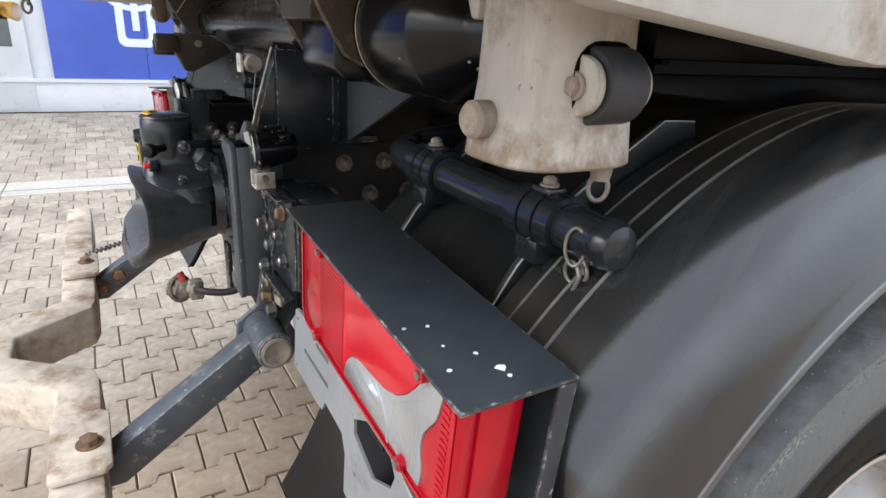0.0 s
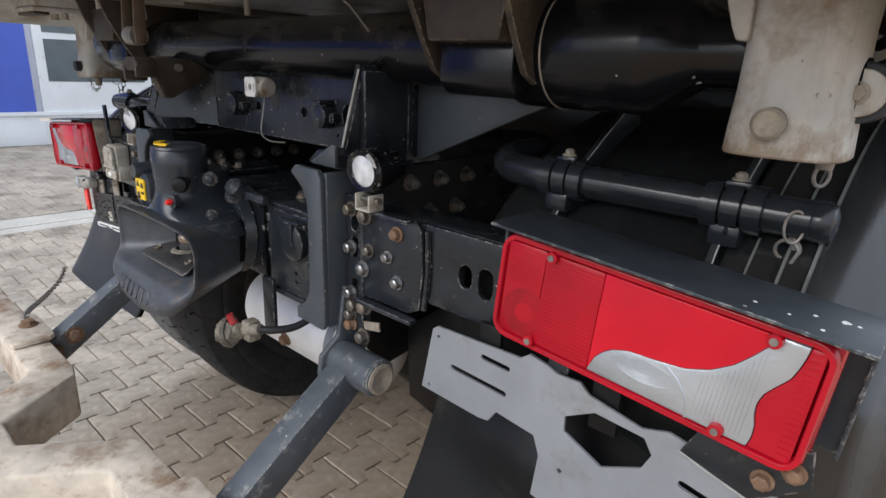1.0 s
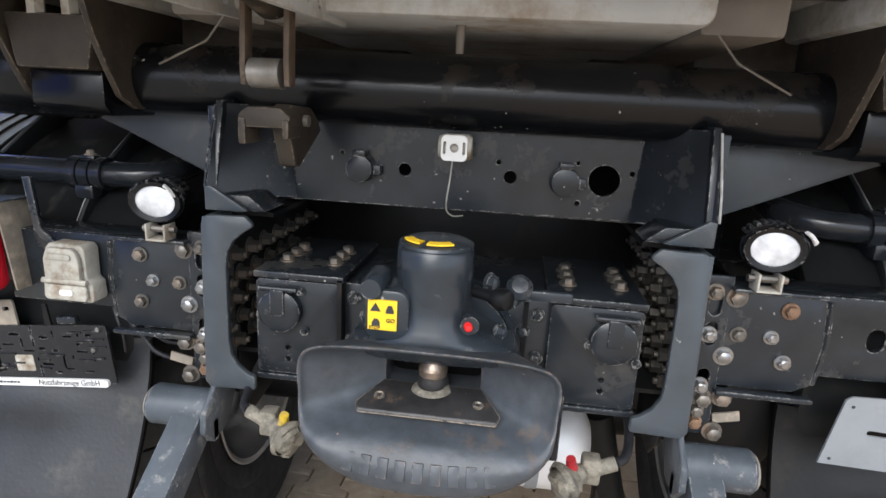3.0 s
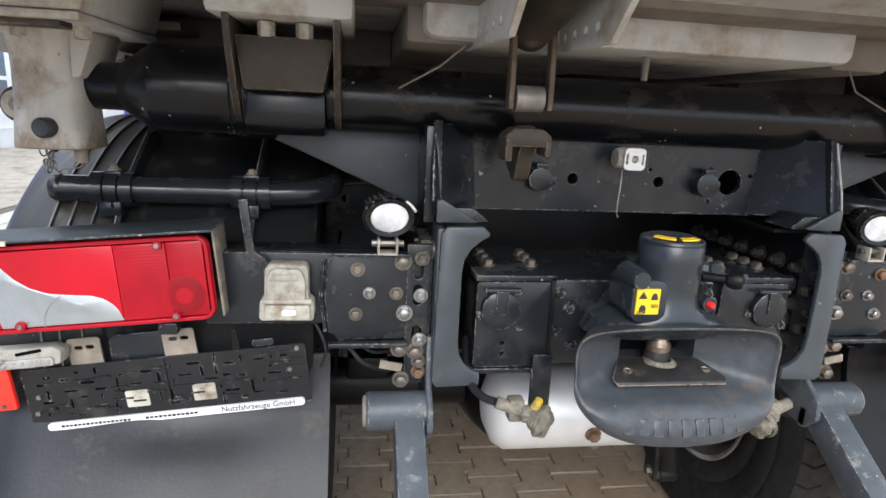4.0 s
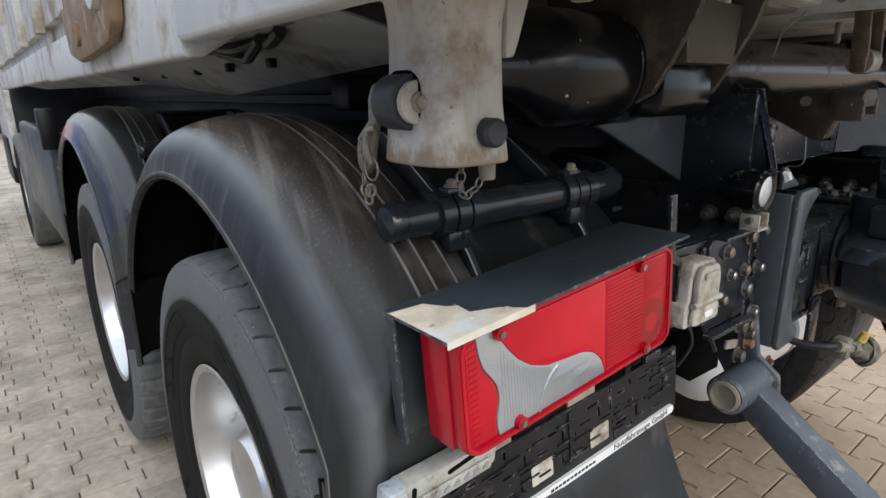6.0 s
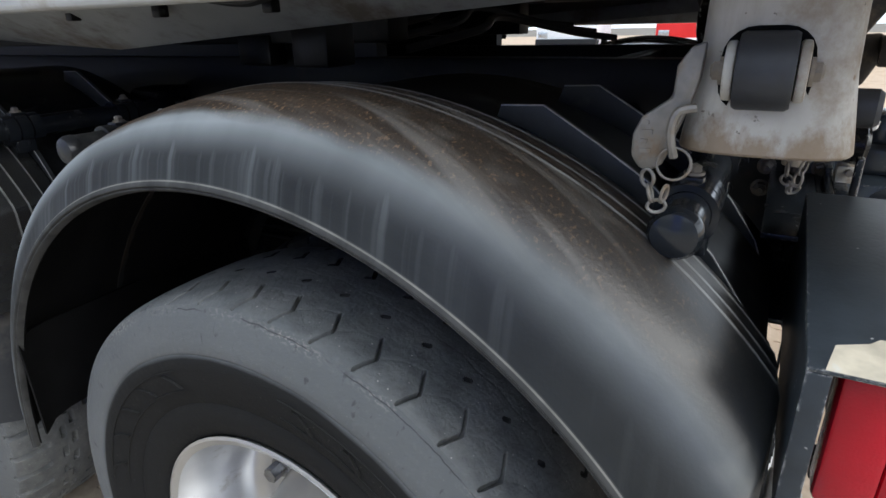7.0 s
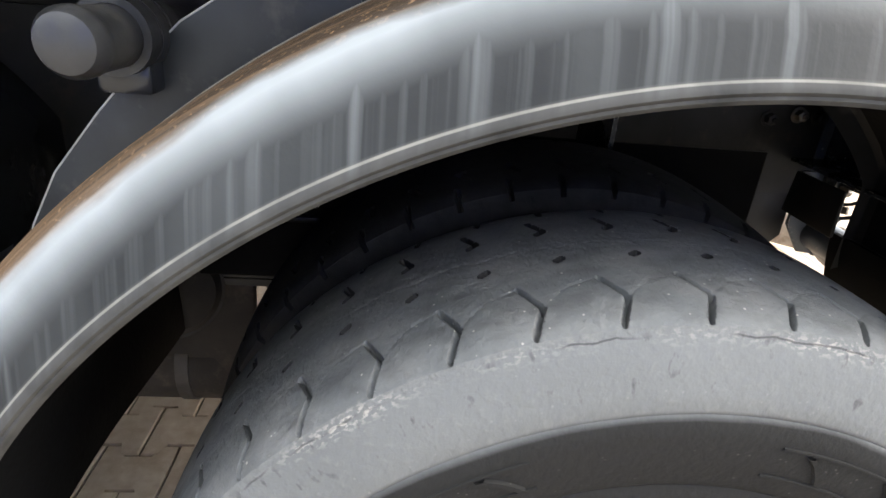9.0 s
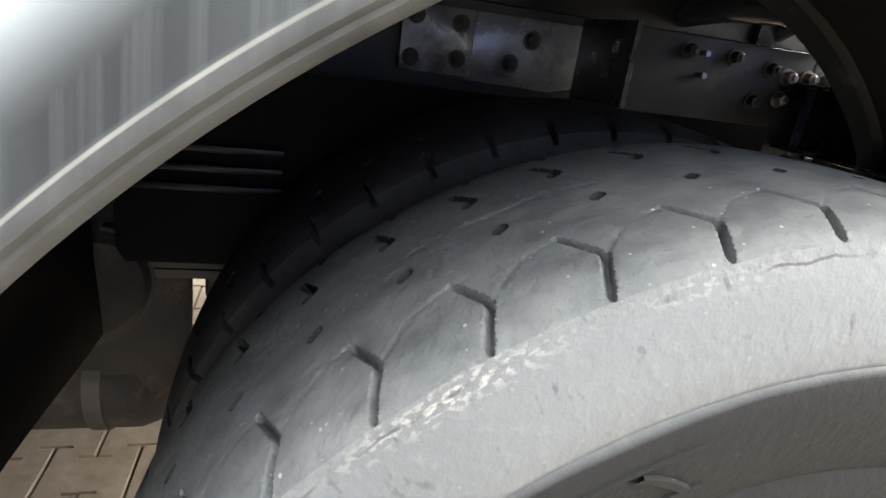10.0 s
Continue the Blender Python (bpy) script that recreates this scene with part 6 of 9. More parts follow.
def mudguard(s, cy, mat, label):
    pts, vs = guard_profile()
    bm = bmesh.new()
    uv = bm.loops.layers.uv.new("UVMap")
    path = []
    # rear skirt, arch, front skirt: (direction of radius, shift, u)
    a0, a1, n = 158.0, 3.0, 118
    for i in range(n + 1):
        a = radians(a0 + (a1 - a0) * i / n)
        path.append(((math.cos(a), math.sin(a)), a, 0.72 * radians(a0 - math.degrees(a))))
    rows = []
    for (cy_, sz), a, u in path:
        rows.append([bm.verts.new((s * (1.238 - x), cy + max((r + crown_shift(x, a)) * cy_, -0.622 + 0.62 * (0.767 - r)), GZ + (r + crown_shift(x, a)) * sz)) for x, r in pts])
    for i in range(len(rows) - 1):
        for q in range(len(pts) - 1):
            f = bm.faces.new((rows[i][q], rows[i + 1][q], rows[i + 1][q + 1], rows[i][q + 1]))
            for lp, (uu, vv) in zip(f.loops, ((path[i][2], vs[q]), (path[i + 1][2], vs[q]), (path[i + 1][2], vs[q + 1]), (path[i][2], vs[q + 1]))):
                lp[uv].uv = (uu, vv)
    got = bmesh.ops.extrude_face_region(bm, geom=bm.faces[:])
    ctr = Vector((s * 0.93, cy, GZ))
    for v in [v for v in got["geom"] if isinstance(v, bmesh.types.BMVert)]:
        d = ctr - v.co
        v.co += d.normalized() * 0.005
    g = T("mudguard", bm, mat, label)
    # near-black sheet added under the shell, standing for the arch's shade
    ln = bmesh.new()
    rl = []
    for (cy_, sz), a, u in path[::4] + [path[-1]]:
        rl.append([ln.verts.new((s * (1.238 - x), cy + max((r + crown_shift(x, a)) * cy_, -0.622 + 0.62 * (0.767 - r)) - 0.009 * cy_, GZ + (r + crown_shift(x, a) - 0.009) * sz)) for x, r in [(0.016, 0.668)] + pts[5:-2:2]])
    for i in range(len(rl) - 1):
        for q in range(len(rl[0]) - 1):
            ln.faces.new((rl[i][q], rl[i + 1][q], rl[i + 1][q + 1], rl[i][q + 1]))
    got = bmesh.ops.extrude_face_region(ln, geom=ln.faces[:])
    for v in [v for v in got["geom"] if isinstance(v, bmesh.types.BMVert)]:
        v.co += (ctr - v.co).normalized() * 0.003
    part("liner", ln, "liner", g, "added near-black sheet for the shade inside the arch")
    return g


guards = {}
for s in SIDES:
    for k, cy in enumerate((GY, GY + 1.385)):
        dusty = s < 0 and k == 0
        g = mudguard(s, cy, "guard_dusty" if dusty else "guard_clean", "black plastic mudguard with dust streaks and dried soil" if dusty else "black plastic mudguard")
        # flaps that carry the arch down at both ends
        for d, zt, zb in ((-1, 0.885, 0.575), (1, 0.85, 0.645)):
            fl = bmesh.new()
            N, R = 16, 14
            rowsf = []
            for j in range(R + 1):
                z = zt - (zt - zb) * j / R
                row = []
                for i in range(N + 1):
                    x = 1.234 + ((0.585 if d < 0 else 0.628) - 1.234) * i / N
                    bulge = 0.03 * math.exp(-((x - 0.86) / 0.16) ** 2) * math.exp(-((z - 0.76) / 0.05) ** 2) - 0.012 * math.sin(9 * x + 4 * z)
                    edge = 0.05 * max(0.0, (x - 1.16) / 0.075) ** 2
                    row.append(fl.verts.new((s * x, cy + d * ((0.60 if d < 0 else 0.645) + bulge * 0.6 - edge + (0.125 * ((zt - z) / (zt - zb)) ** 1.6 if d < 0 and cy < 1 else 0)), z)))
                rowsf.append(row)
            for p_, q_ in zip(rowsf, rowsf[1:]):
                for i in range(N):
                    fl.faces.new((p_[i], p_[i + 1], q_[i + 1], q_[i]))
            got = bmesh.ops.extrude_face_region(fl, geom=fl.faces[:])
            bmesh.ops.translate(fl, verts=[v for v in got["geom"] if isinstance(v, bmesh.types.BMVert)], vec=(0, -d * 0.008, 0))
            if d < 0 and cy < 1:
                # near-black sheet added to darken the flap's shaded inner side
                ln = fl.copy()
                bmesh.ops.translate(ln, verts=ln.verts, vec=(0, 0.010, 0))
                part("flap_lining", ln, "liner", g, "added near-black sheet on the shaded inner side of the flap")
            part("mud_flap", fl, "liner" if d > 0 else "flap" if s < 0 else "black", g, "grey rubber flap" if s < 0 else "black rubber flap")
        guards[(s, k)] = g
        # black screen added to shut out daylight and keep the arch dark
        T("inner_splash_panel", box(s * 0.578, s * 0.584, cy - 0.40, cy + 0.62, 0.74, 1.03), "liner", "added black screen between wheel and chassis")

# support tubes with clamps
def support_tube(s, y, bend, z=1.19):
    pts = [(s * 1.086, y, z), (s * 1.0, y, z), (s * 0.70, y, z)] + [(s * (0.66 - 0.07 * math.sin(radians(a))), y + bend * 0.07 * (1 - math.cos(radians(a))), z + 0.012 * a / 90) for a in range(15, 91, 15)] + [(s * 0.588, y + bend * 0.16, z + 0.02), (s * 0.52, y + bend * 0.2, z + 0.02), (s * 0.40, y + bend * 0.2, z + 0.01)]
    tm = "dusty_tube" if s < 0 and bend < 0 else "plastic"
    st = T("support_tube", sweep(pts, 0.0255, 20), tm, "dusty black mudguard support tube" if tm == "dusty_tube" else "black mudguard support tube")
    end = lathe([(0, 0.0255), (0.004, 0.027), (0.014, 0.0265), (0.022, 0.022), (0.026, 0.012), (0.0265, 0)], (s * 1.084, y, z), (s, 0, 0), 24)
    part("end_cap", end, tm, st, "domed plastic cap")
    for cx in (0.995, 0.742):
        for dx in (-0.026, 0.0, 0.026):
            part("clamp_band", lathe([(-0.011, 0.026), (-0.011, 0.033), (0.011, 0.033), (0.011, 0.026)], (s * (cx + dx), y, z), (1, 0, 0), 26, closed=True), tm, st)
        ear = box(s * cx - 0.016, s * cx + 0.016, y - 0.012 * bend, y + 0.014 * bend, z + 0.024, z + 0.036)
        part("clamp_ear", ear, tm, st, "", 0.003)
        part("clamp_bolt", bolt_mesh((s * cx, y, z + 0.036), (0, 0, 1), 0.008, 0.006), "muddy_metal", st, "dull clamp bolt")
        foot = box(s * cx - 0.024, s * cx + 0.016, y - 0.024, y + 0.024, z - 0.050, z - 0.020)
        part("clamp_foot", foot, "plastic", st, "", 0.005)
    return st


for s in SIDES:
    for cy in (GY, GY + 1.385):
        support_tube(s, cy - 0.508, 1)
        support_tube(s, cy + 0.508, -1)

# upright tie plates that follow each mudguard and carry it on the tubes, a clip with two pins on the outer ones
REAR_EDGE = [(-0.277, 0.737), (-0.332, 0.739), (-0.398, 0.699), (-0.463, 0.657), (-0.505, 0.618), (-0.538, 0.581), (-0.577, 0.525), (-0.600, 0.465)]
FRONT_EDGE = [(0.315, 0.704), (0.388, 0.702), (0.465, 0.651), (0.512, 0.605), (0.550, 0.562), (0.598, 0.502), (0.628, 0.446), (0.650, 0.386), (0.666, 0.325)]


def tie_plate(s, cy, edge, xa, pins):
    bm = bmesh.new()
    rows = []
    for (p0, q0), (p1, q1) in zip(edge, edge[1:]):
        for f in (0.0, 0.5) if (p1, q1) != edge[-1] else (0.0, 0.5, 1.0):
            p, q = p0 + (p1 - p0) * f, q0 + (q1 - q0) * f
            a = math.atan2(q, p)
            r = 0.7395 + crown_shift(0.25, a)
            pi, qi = max(-0.596, r * math.cos(a)), r * math.sin(a)
            rows.append([bm.verts.new((s * xa + dx, cy + y, GZ + z)) for dx, y, z in ((-0.005, p, q), (0.005, p, q), (0.005, pi, qi), (-0.005, pi, qi))])
    for g, h in zip(rows, rows[1:]):
        for k in range(4):
            bm.faces.new((g[k], g[(k + 1) % 4], h[(k + 1) % 4], h[k]))
    bm.faces.new(rows[0][::-1])
    bm.faces.new(rows[-1])
    bmesh.ops.recalc_face_normals(bm, faces=bm.faces[:])
    tp = T("tie_plate", bm, "strip", "grey flat tie plate standing along the mudguard", 0.0012)
    line = [(s * (xa + 0.0045), cy + p, GZ + q) for p, q in edge]
    part("plate_edge", sweep(line, 0.0012, 5), "pale_edge", tp, "pale worn edge")
    if pins:
        d = 1 if edge[0][0] > 0 else -1
        for p, q in ((d * 0.492, 0.625), (d * 0.518, 0.600)):
            part("pin", cyl((s * xa, cy + p, GZ + q), (s * (xa + 0.016), cy + p, GZ + q), 0.0035, seg=10), "muddy_metal", tp, "pale pin end")
        part("pin_clip", sweep([(s * (xa + 0.009), cy + d * p, GZ + q) for p, q in ((0.478, 0.638), (0.496, 0.648), (0.534, 0.610), (0.522, 0.592))], 0.003, 8), "plastic", tp, "black clip round the pins")
    return tp


for s in SIDES:
    for cy in (GY, GY + 1.385):
        for edge in (REAR_EDGE, FRONT_EDGE):
            for xa in (0.985, 0.74):
                tie_plate(s, cy, edge, xa, xa > 0.9)

# ---- wheels ----
WZ, WR = 0.525, 0.52
def groove_depth(u, x, pitch=0.088):
    """Depth of the worn zigzag tread pattern, u round the tyre and x across it, both in metres."""
    def seg_d(px, py, ax, ay, bx, by):
        dx, dy = bx - ax, by - ay
        t = np.clip(((px - ax) * dx + (py - ay) * dy) / (dx * dx + dy * dy), 0, 1)
        return np.hypot(px - ax - t * dx, py - ay - t * dy)
    d = np.full_like(u, 9.0)
    sipe = np.full_like(u, 9.0)
    k = np.round(u / pitch)
    for off in (-1, 0, 1):
        c = (k + off) * pitch
        for ax, ay, bx, by in ((0.0, 0.120, -0.013, 0.092), (-0.013, 0.092, 0.002, 0.060)):
            d = np.minimum(d, seg_d(u, x, c + ax, ay, c + bx, by) / 0.62)
        for ax, ay, bx, by in ((0.036, -0.072, 0.0245, -0.046), (0.0245, -0.046, 0.033, -0.040), (0.022, 0.019, 0.028, 0.023), (0.016, -0.130, 0.018, -0.098)):
            sipe = np.minimum(sipe, seg_d(u, x, c + ax, ay, c + bx, by) / 0.74)
    fine = np.full_like(u, 9.0)
    for off in (-1, 0, 1):
        c = (k + off) * pitch
        for ax, ay, bx, by in ((0.002, 0.060, 0.030, 0.068), (0.030, 0.068, 0.055, 0.090), (-0.016, -0.01, 0.024, -0.004), (0.024, -0.004, 0.0535, -0.01)):
            fine = np.minimum(fine, seg_d(u, x, c + ax, ay, c + bx, by))
    deep = 0.0095 * np.clip((0.0044 - d) / 0.0020, 0, 1)
    thin = 0.0009 * np.clip((0.0019 - fine) / 0.0016, 0, 1)
    cut = 0.011 * np.clip((0.0044 - sipe) / 0.0016, 0, 1)
    return np.maximum(np.maximum(deep, cut), thin), cut


def lug_depth(u, x, pitch):
    """Deep cross grooves of a drive tyre, open at both shoulders, and one zigzag groove round the middle."""
    k = np.abs((u / pitch) % 1.0 - 0.5) * pitch
    side = np.clip((np.abs(x) - 0.045) / 0.006, 0, 1)
    cross = np.clip((0.0075 - k) / 0.003, 0, 1) * side
    mid = np.clip((0.006 - np.abs(x - 0.012 * np.sign((u / pitch) % 1.0 - 0.5))) / 0.003, 0, 1)
    return 0.013 * np.maximum(cross, mid)


def tyre_mesh(name, fine, lugs=False):
    """Axle along x through the origin, outer face at +x = 0.14."""
    side = [(0.098, 0.272), (0.112, 0.280), (0.120, 0.294), (0.125, 0.310), (0.1275, 0.336), (0.1245, 0.345), (0.1285, 0.352), (0.136, 0.385), (0.1405, 0.41), (0.1400, 0.43), (0.1375, 0.433), (0.1390, 0.437), (0.1370, 0.455), (0.1335, 0.475), (0.1300, 0.490), (0.1275, 0.496)]
    crown = [(x, WR - 0.006 * (abs(x) / 0.125) ** 2 - 0.008 * (abs(x) / 0.125) ** 9) for x in np.linspace(0.124, -0.124, (20, 80, 130)[fine])]
    prof = side + crown + [(-x, r) for x, r in side[::-1]]
    seg = (96, 1128, 2256)[fine]
    P = np.array(prof)
    K = len(P)
    v = np.r_[0, np.cumsum(np.hypot(*np.diff(P, axis=0).T))]
    a = 2 * np.pi * np.arange(seg) / seg
    X = np.tile(P[:, 0], (seg, 1))
    R = np.tile(P[:, 1], (seg, 1))
    U = np.tile((a * WR)[:, None], (1, K))
    is_crown = np.zeros(K, bool)
    is_crown[len(side):len(side) + len(crown)] = True
    if fine:
        n_p = 47
        dep, bare = (lug_depth(U, X, 2 * np.pi * WR / n_p), np.zeros_like(U)) if lugs else groove_depth(U - 0.9675, X, 2 * np.pi * WR / n_p)
        dep[:, ~is_crown] = 0
        bare[:, ~is_crown] = 0
        R = R - dep
    co = np.stack([X, R * np.cos(a)[:, None], R * np.sin(a)[:, None]], -1).reshape(-1, 3)
    i = np.arange(seg)
    j = (i + 1) % seg
    q = np.arange(K - 1)
    f = np.stack([(i[:, None] * K + q), (j[:, None] * K + q), (j[:, None] * K + q + 1), (i[:, None] * K + q + 1)], -1).reshape(-1, 4)
    me = bpy.data.meshes.new(name)
    me.from_pydata(co.tolist(), [], f.tolist())
    uvl = me.uv_layers.new(name="UVMap")
    uu = np.stack([np.broadcast_to((i * 2 * np.pi * WR / seg)[:, None], (seg, K - 1)), np.broadcast_to(((i + 1) * 2 * np.pi * WR / seg)[:, None], (seg, K - 1)), np.broadcast_to(((i + 1) * 2 * np.pi * WR / seg)[:, None], (seg, K - 1)), np.broadcast_to((i * 2 * np.pi * WR / seg)[:, None], (seg, K - 1))], -1)
    vv = np.broadcast_to(np.stack([v[:-1], v[:-1], v[1:], v[1:]], -1), (seg, K - 1, 4))
    uvl.data.foreach_set("uv", np.stack([uu, vv], -1).astype(np.float32).ravel())
    me.materials.append(M["tyre"])
    if fine and not lugs:
        # near-black rubber inside the sipes, painting the dark of their depth
        me.materials.append(M["shaded_rubber"])
        inside = (bare > 0.003) | (np.roll(bare, -1, axis=0) > 0.003)
        me.polygons.foreach_set("material_index", (inside[:, :-1] | inside[:, 1:]).astype(np.int32).ravel())
    me.polygons.foreach_set("use_smooth", [True] * len(me.polygons))
    me.set_sharp_from_angle(angle=radians(40))
    return me


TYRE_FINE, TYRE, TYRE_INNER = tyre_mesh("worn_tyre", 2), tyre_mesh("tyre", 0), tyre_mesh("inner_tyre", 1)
# inner tyres take the darkened rubber for the shade under the guard
TYRE_INNER.materials[0] = M["shaded_rubber"]
TYRE_LUG = tyre_mesh("lugged_tyre", 1, True)
rimb = lathe([(0.098, 0.261), (0.108, 0.266), (0.114, 0.280), (0.118, 0.281), (0.120, 0.276), (0.114, 0.264), (0.09, 0.256), (0.06, 0.248), (0.03, 0.242), (0.0, 0.238), (-0.03, 0.230), (-0.045, 0.215), (-0.05, 0.190), (-0.045, 0.170), (-0.042, 0.142), (-0.05, 0.140), (-0.06, 0.200), (-0.055, 0.240), (-0.1, 0.261)], (0, 0, 0), (1, 0, 0), 64)
RIM = solid("rim", rimb, "rim")
hubb = lathe([(-0.06, 0.15), (-0.04, 0.14), (0.05, 0.12), (0.085, 0.10), (0.09, 0.06), (0.09, 0.0)], (0, 0, 0), (1, 0, 0), 32)
HUB = solid("hub", hubb, "rim")
nb = bmesh.new()
bolt_mesh((-0.045, 0, 0.167), (1, 0, 0), 0.016, 0.028, nb)
NUT = solid("wheel_nut", nb, "steel")


def mark_strip(name, pts, width):
    """A low raised strip lying on the sidewall along (radius, degrees) points."""
    bm = bmesh.new()
    prev = None
    for r, d in pts:
        x = float(np.interp(r, (0.352, 0.385, 0.41, 0.43), (0.1285, 0.136, 0.1405, 0.140)))
        ring = [bm.verts.new((x + h_, q * math.cos(radians(d + e)), q * math.sin(radians(d + e)))) for h_, q, e in ((-0.001, r, -width), (0.0036, r, -width * 0.7), (0.0036, r, width * 0.7), (-0.001, r, width))] if width > 0 else [bm.verts.new((x + h_, (r + e) * math.cos(radians(d)), (r + e) * math.sin(radians(d)))) for h_, e in ((-0.001, -0.0018), (0.0018, -0.001), (0.0018, 0.001), (-0.001, 0.0018))]
        if prev:
            for i in range(3):
                bm.faces.new((prev[i], prev[i + 1], ring[i + 1], ring[i]))
        prev = ring
    return solid(name, bm, "tyre")


MARK = mark_strip("raised_bar", [(0.376, 0.0), (0.386, 1.2), (0.396, 2.6), (0.404, 4.2)], 0.7)
MARK_LINE_IN = mark_strip("raised_line", [(0.372, d) for d in np.linspace(0, 60, 40)], 0)
MARK_LINE_OUT = mark_strip("raised_line", [(0.408, d) for d in np.linspace(0, 60, 40)], 0)


def wheel(s, y, inner, fine=False):
    """One wheel; s is its side, inner the second of a pair."""
    xc = s * ((1.075 if not inner else 0.745))
    h = new("wheel")
    h.parent = truck
    h.location = (xc, y, WZ)
    if (s < 0) != inner:
        h.rotation_euler = (0, 0, math.pi)
    tagged(h, "truck wheel with a worn dusty tyre and a dished silver rim")
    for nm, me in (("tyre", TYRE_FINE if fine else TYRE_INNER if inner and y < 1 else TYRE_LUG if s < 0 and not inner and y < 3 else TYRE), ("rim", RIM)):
        o = new(nm, me)
        o.parent = h
    if fine:
        for a0 in (22, 112, 205, 290):
            for k in range(5):
                o = new("raised_bar", MARK)
                o.parent = h
                o.rotation_euler = (radians(a0 + 12.4 * k), 0, 0)
            for me in (MARK_LINE_IN, MARK_LINE_OUT):
                o = new("raised_line", me)
                o.parent = h
                o.rotation_euler = (radians(a0 - 2), 0, 0)
    if not inner:
        new("hub", HUB).parent = h
        for i in range(10):
            o = new("wheel_nut", NUT)
            o.parent = h
            o.rotation_euler = (radians(36 * i), 0, 0)
    return h


for s in SIDES:
    for y in (GY + 0.01, GY + 1.395):
        wheel(s, y, False, s < 0 and y < 1)
        wheel(s, y, True)
    wheel(s, 6.1, False)
for y in (GY + 0.01, GY + 1.395):
    ax = T("drive_axle", cyl((-0.9, y, WZ), (0.9, y, WZ), 0.075, seg=20), "black", "black drive axle")
    part("differential", lathe([(-0.19, 0.0), (-0.17, 0.11), (-0.1, 0.19), (0.0, 0.215), (0.1, 0.19), (0.17, 0.11), (0.19, 0)], (0, y, WZ), (0, 1, 0), 32), "black", ax, "round differential housing")
    for s in SIDES:
        part("spring_seat", box(s * 0.44, s * 0.56, y - 0.12, y + 0.12, WZ + 0.06, WZ + 0.13), "black", ax, "", 0.01)
for s in SIDES:
    lv = bmesh.new()
    for i in range(6):
        hl = 0.72 - 0.07 * i
        box(s * 0.45, s * 0.55, GY + 0.70 - hl, GY + 0.70 + hl, 0.70 + 0.017 * i, 0.714 + 0.017 * i, lv)
    T("leaf_spring", lv, "black", "stack of leaf springs")
    T("brake_chamber", lathe([(-0.07, 0), (-0.07, 0.06), (-0.05, 0.085), (0.05, 0.085), (0.07, 0.06), (0.07, 0)], (s * 0.52, GY + 0.42, 0.64), (0, 0.9, 0.4), 24), "muddy_metal" if s < 0 else "black", "round brake chamber")
    if s > 0:
        sa = T("shock_absorber", cyl((0.345, 0.395, 0.66), (0.432, 0.462, 0.330), 0.034, seg=24), "rail", "dark dusty shock absorber")
        part("eye", cyl((0.410, 0.472, 0.290), (0.466, 0.472, 0.290), 0.026, seg=20), "rail", sa, "", 0.004)
        part("rod", cyl((0.425, 0.457, 0.345), (0.438, 0.470, 0.300), 0.016, seg=14), "rail", sa)
        part("bolt", bolt_mesh((0.410, 0.470, 0.290), (-1, 0, 0), 0.013, 0.012), "bolt", sa, "dull zinc bolt")
        arm_ = T("shock_bracket", prism([(0.44, 0.55), (0.50, 0.55), (0.49, 0.30), (0.43, 0.29)], "x", 0.372, 0.388), "rail", "dark bracket beside the shock absorber", 0.004)
        part("bolt", bolt_mesh((0.372, 0.454, 0.316), (-1, 0, 0), 0.013, 0.012), "bolt", arm_, "dull zinc bolt")
    T("spring_hanger", box(s * 0.40, s * 0.46, GY + 0.38, GY + 0.52, 0.62, 0.95), "black", "", 0.008)
    T("inner_plate", plate([(s * 0.62, 0.95), (s * 0.62, 1.16), (s * 0.44, 1.16), (s * 0.44, 0.95)], [circle2(s * 0.57, 1.12, 0.01, 10), circle2(s * 0.5, 1.1, 0.01, 10)], GY - 0.1, GY - 0.092), "chassis")

for s in SIDES:
    br = T("brake_bracket", prism([(1.205, 0.50), (1.20, 0.80), (1.66, 0.80), (1.66, 0.42), (1.30, 0.40)], "x", min(s * 0.47, s * 0.50), max(s * 0.47, s * 0.50)), "soot", "brown sooty brake bracket", 0.01)
    axis = Vector((s * 0.85, -0.5, 0.2)).normalized()
    hub = Vector((s * 0.585, 1.325, 0.70))
    part("brake_cylinder", lathe([(-0.05, 0.0), (-0.05, 0.070), (-0.01, 0.082), (0.012, 0.082), (0.030, 0.066), (0.036, 0.030), (0.036, 0)], hub, axis, 36), "soot", br, "round brake cylinder")
    part("clamp_ring", lathe([(-0.012, 0.080), (-0.012, 0.088), (0.0, 0.091), (0.012, 0.088), (0.012, 0.080)], hub, axis, 36, closed=True), "spring_steel", br, "dull clamp ring")
    for k in range(3):
        part("spring_leaf", box(min(s * 0.588, s * 0.60), max(s * 0.588, s * 0.60), 1.06, 1.29, 0.855 + 0.028 * k, 0.866 + 0.028 * k), "black", br, "", 0.003)
    tank = T("air_reservoir", lathe([(0.0, 0.0), (0.0, 0.06), (0.03, 0.098), (0.06, 0.11), (0.46, 0.11), (0.49, 0.098), (0.52, 0.06), (0.52, 0)], (s * 0.40, 1.235, 0.45), (0, 1, 0), 32), "soot", "sooty round air reservoir")
    for y in (1.36, 1.60):
        part("strap", lathe([(-0.014, 0.1105), (-0.014, 0.114), (0.014, 0.114), (0.014, 0.1105)], (s * 0.40, y, 0.45), (0, 1, 0), 32, closed=True), "spring_steel", tank, "steel strap")

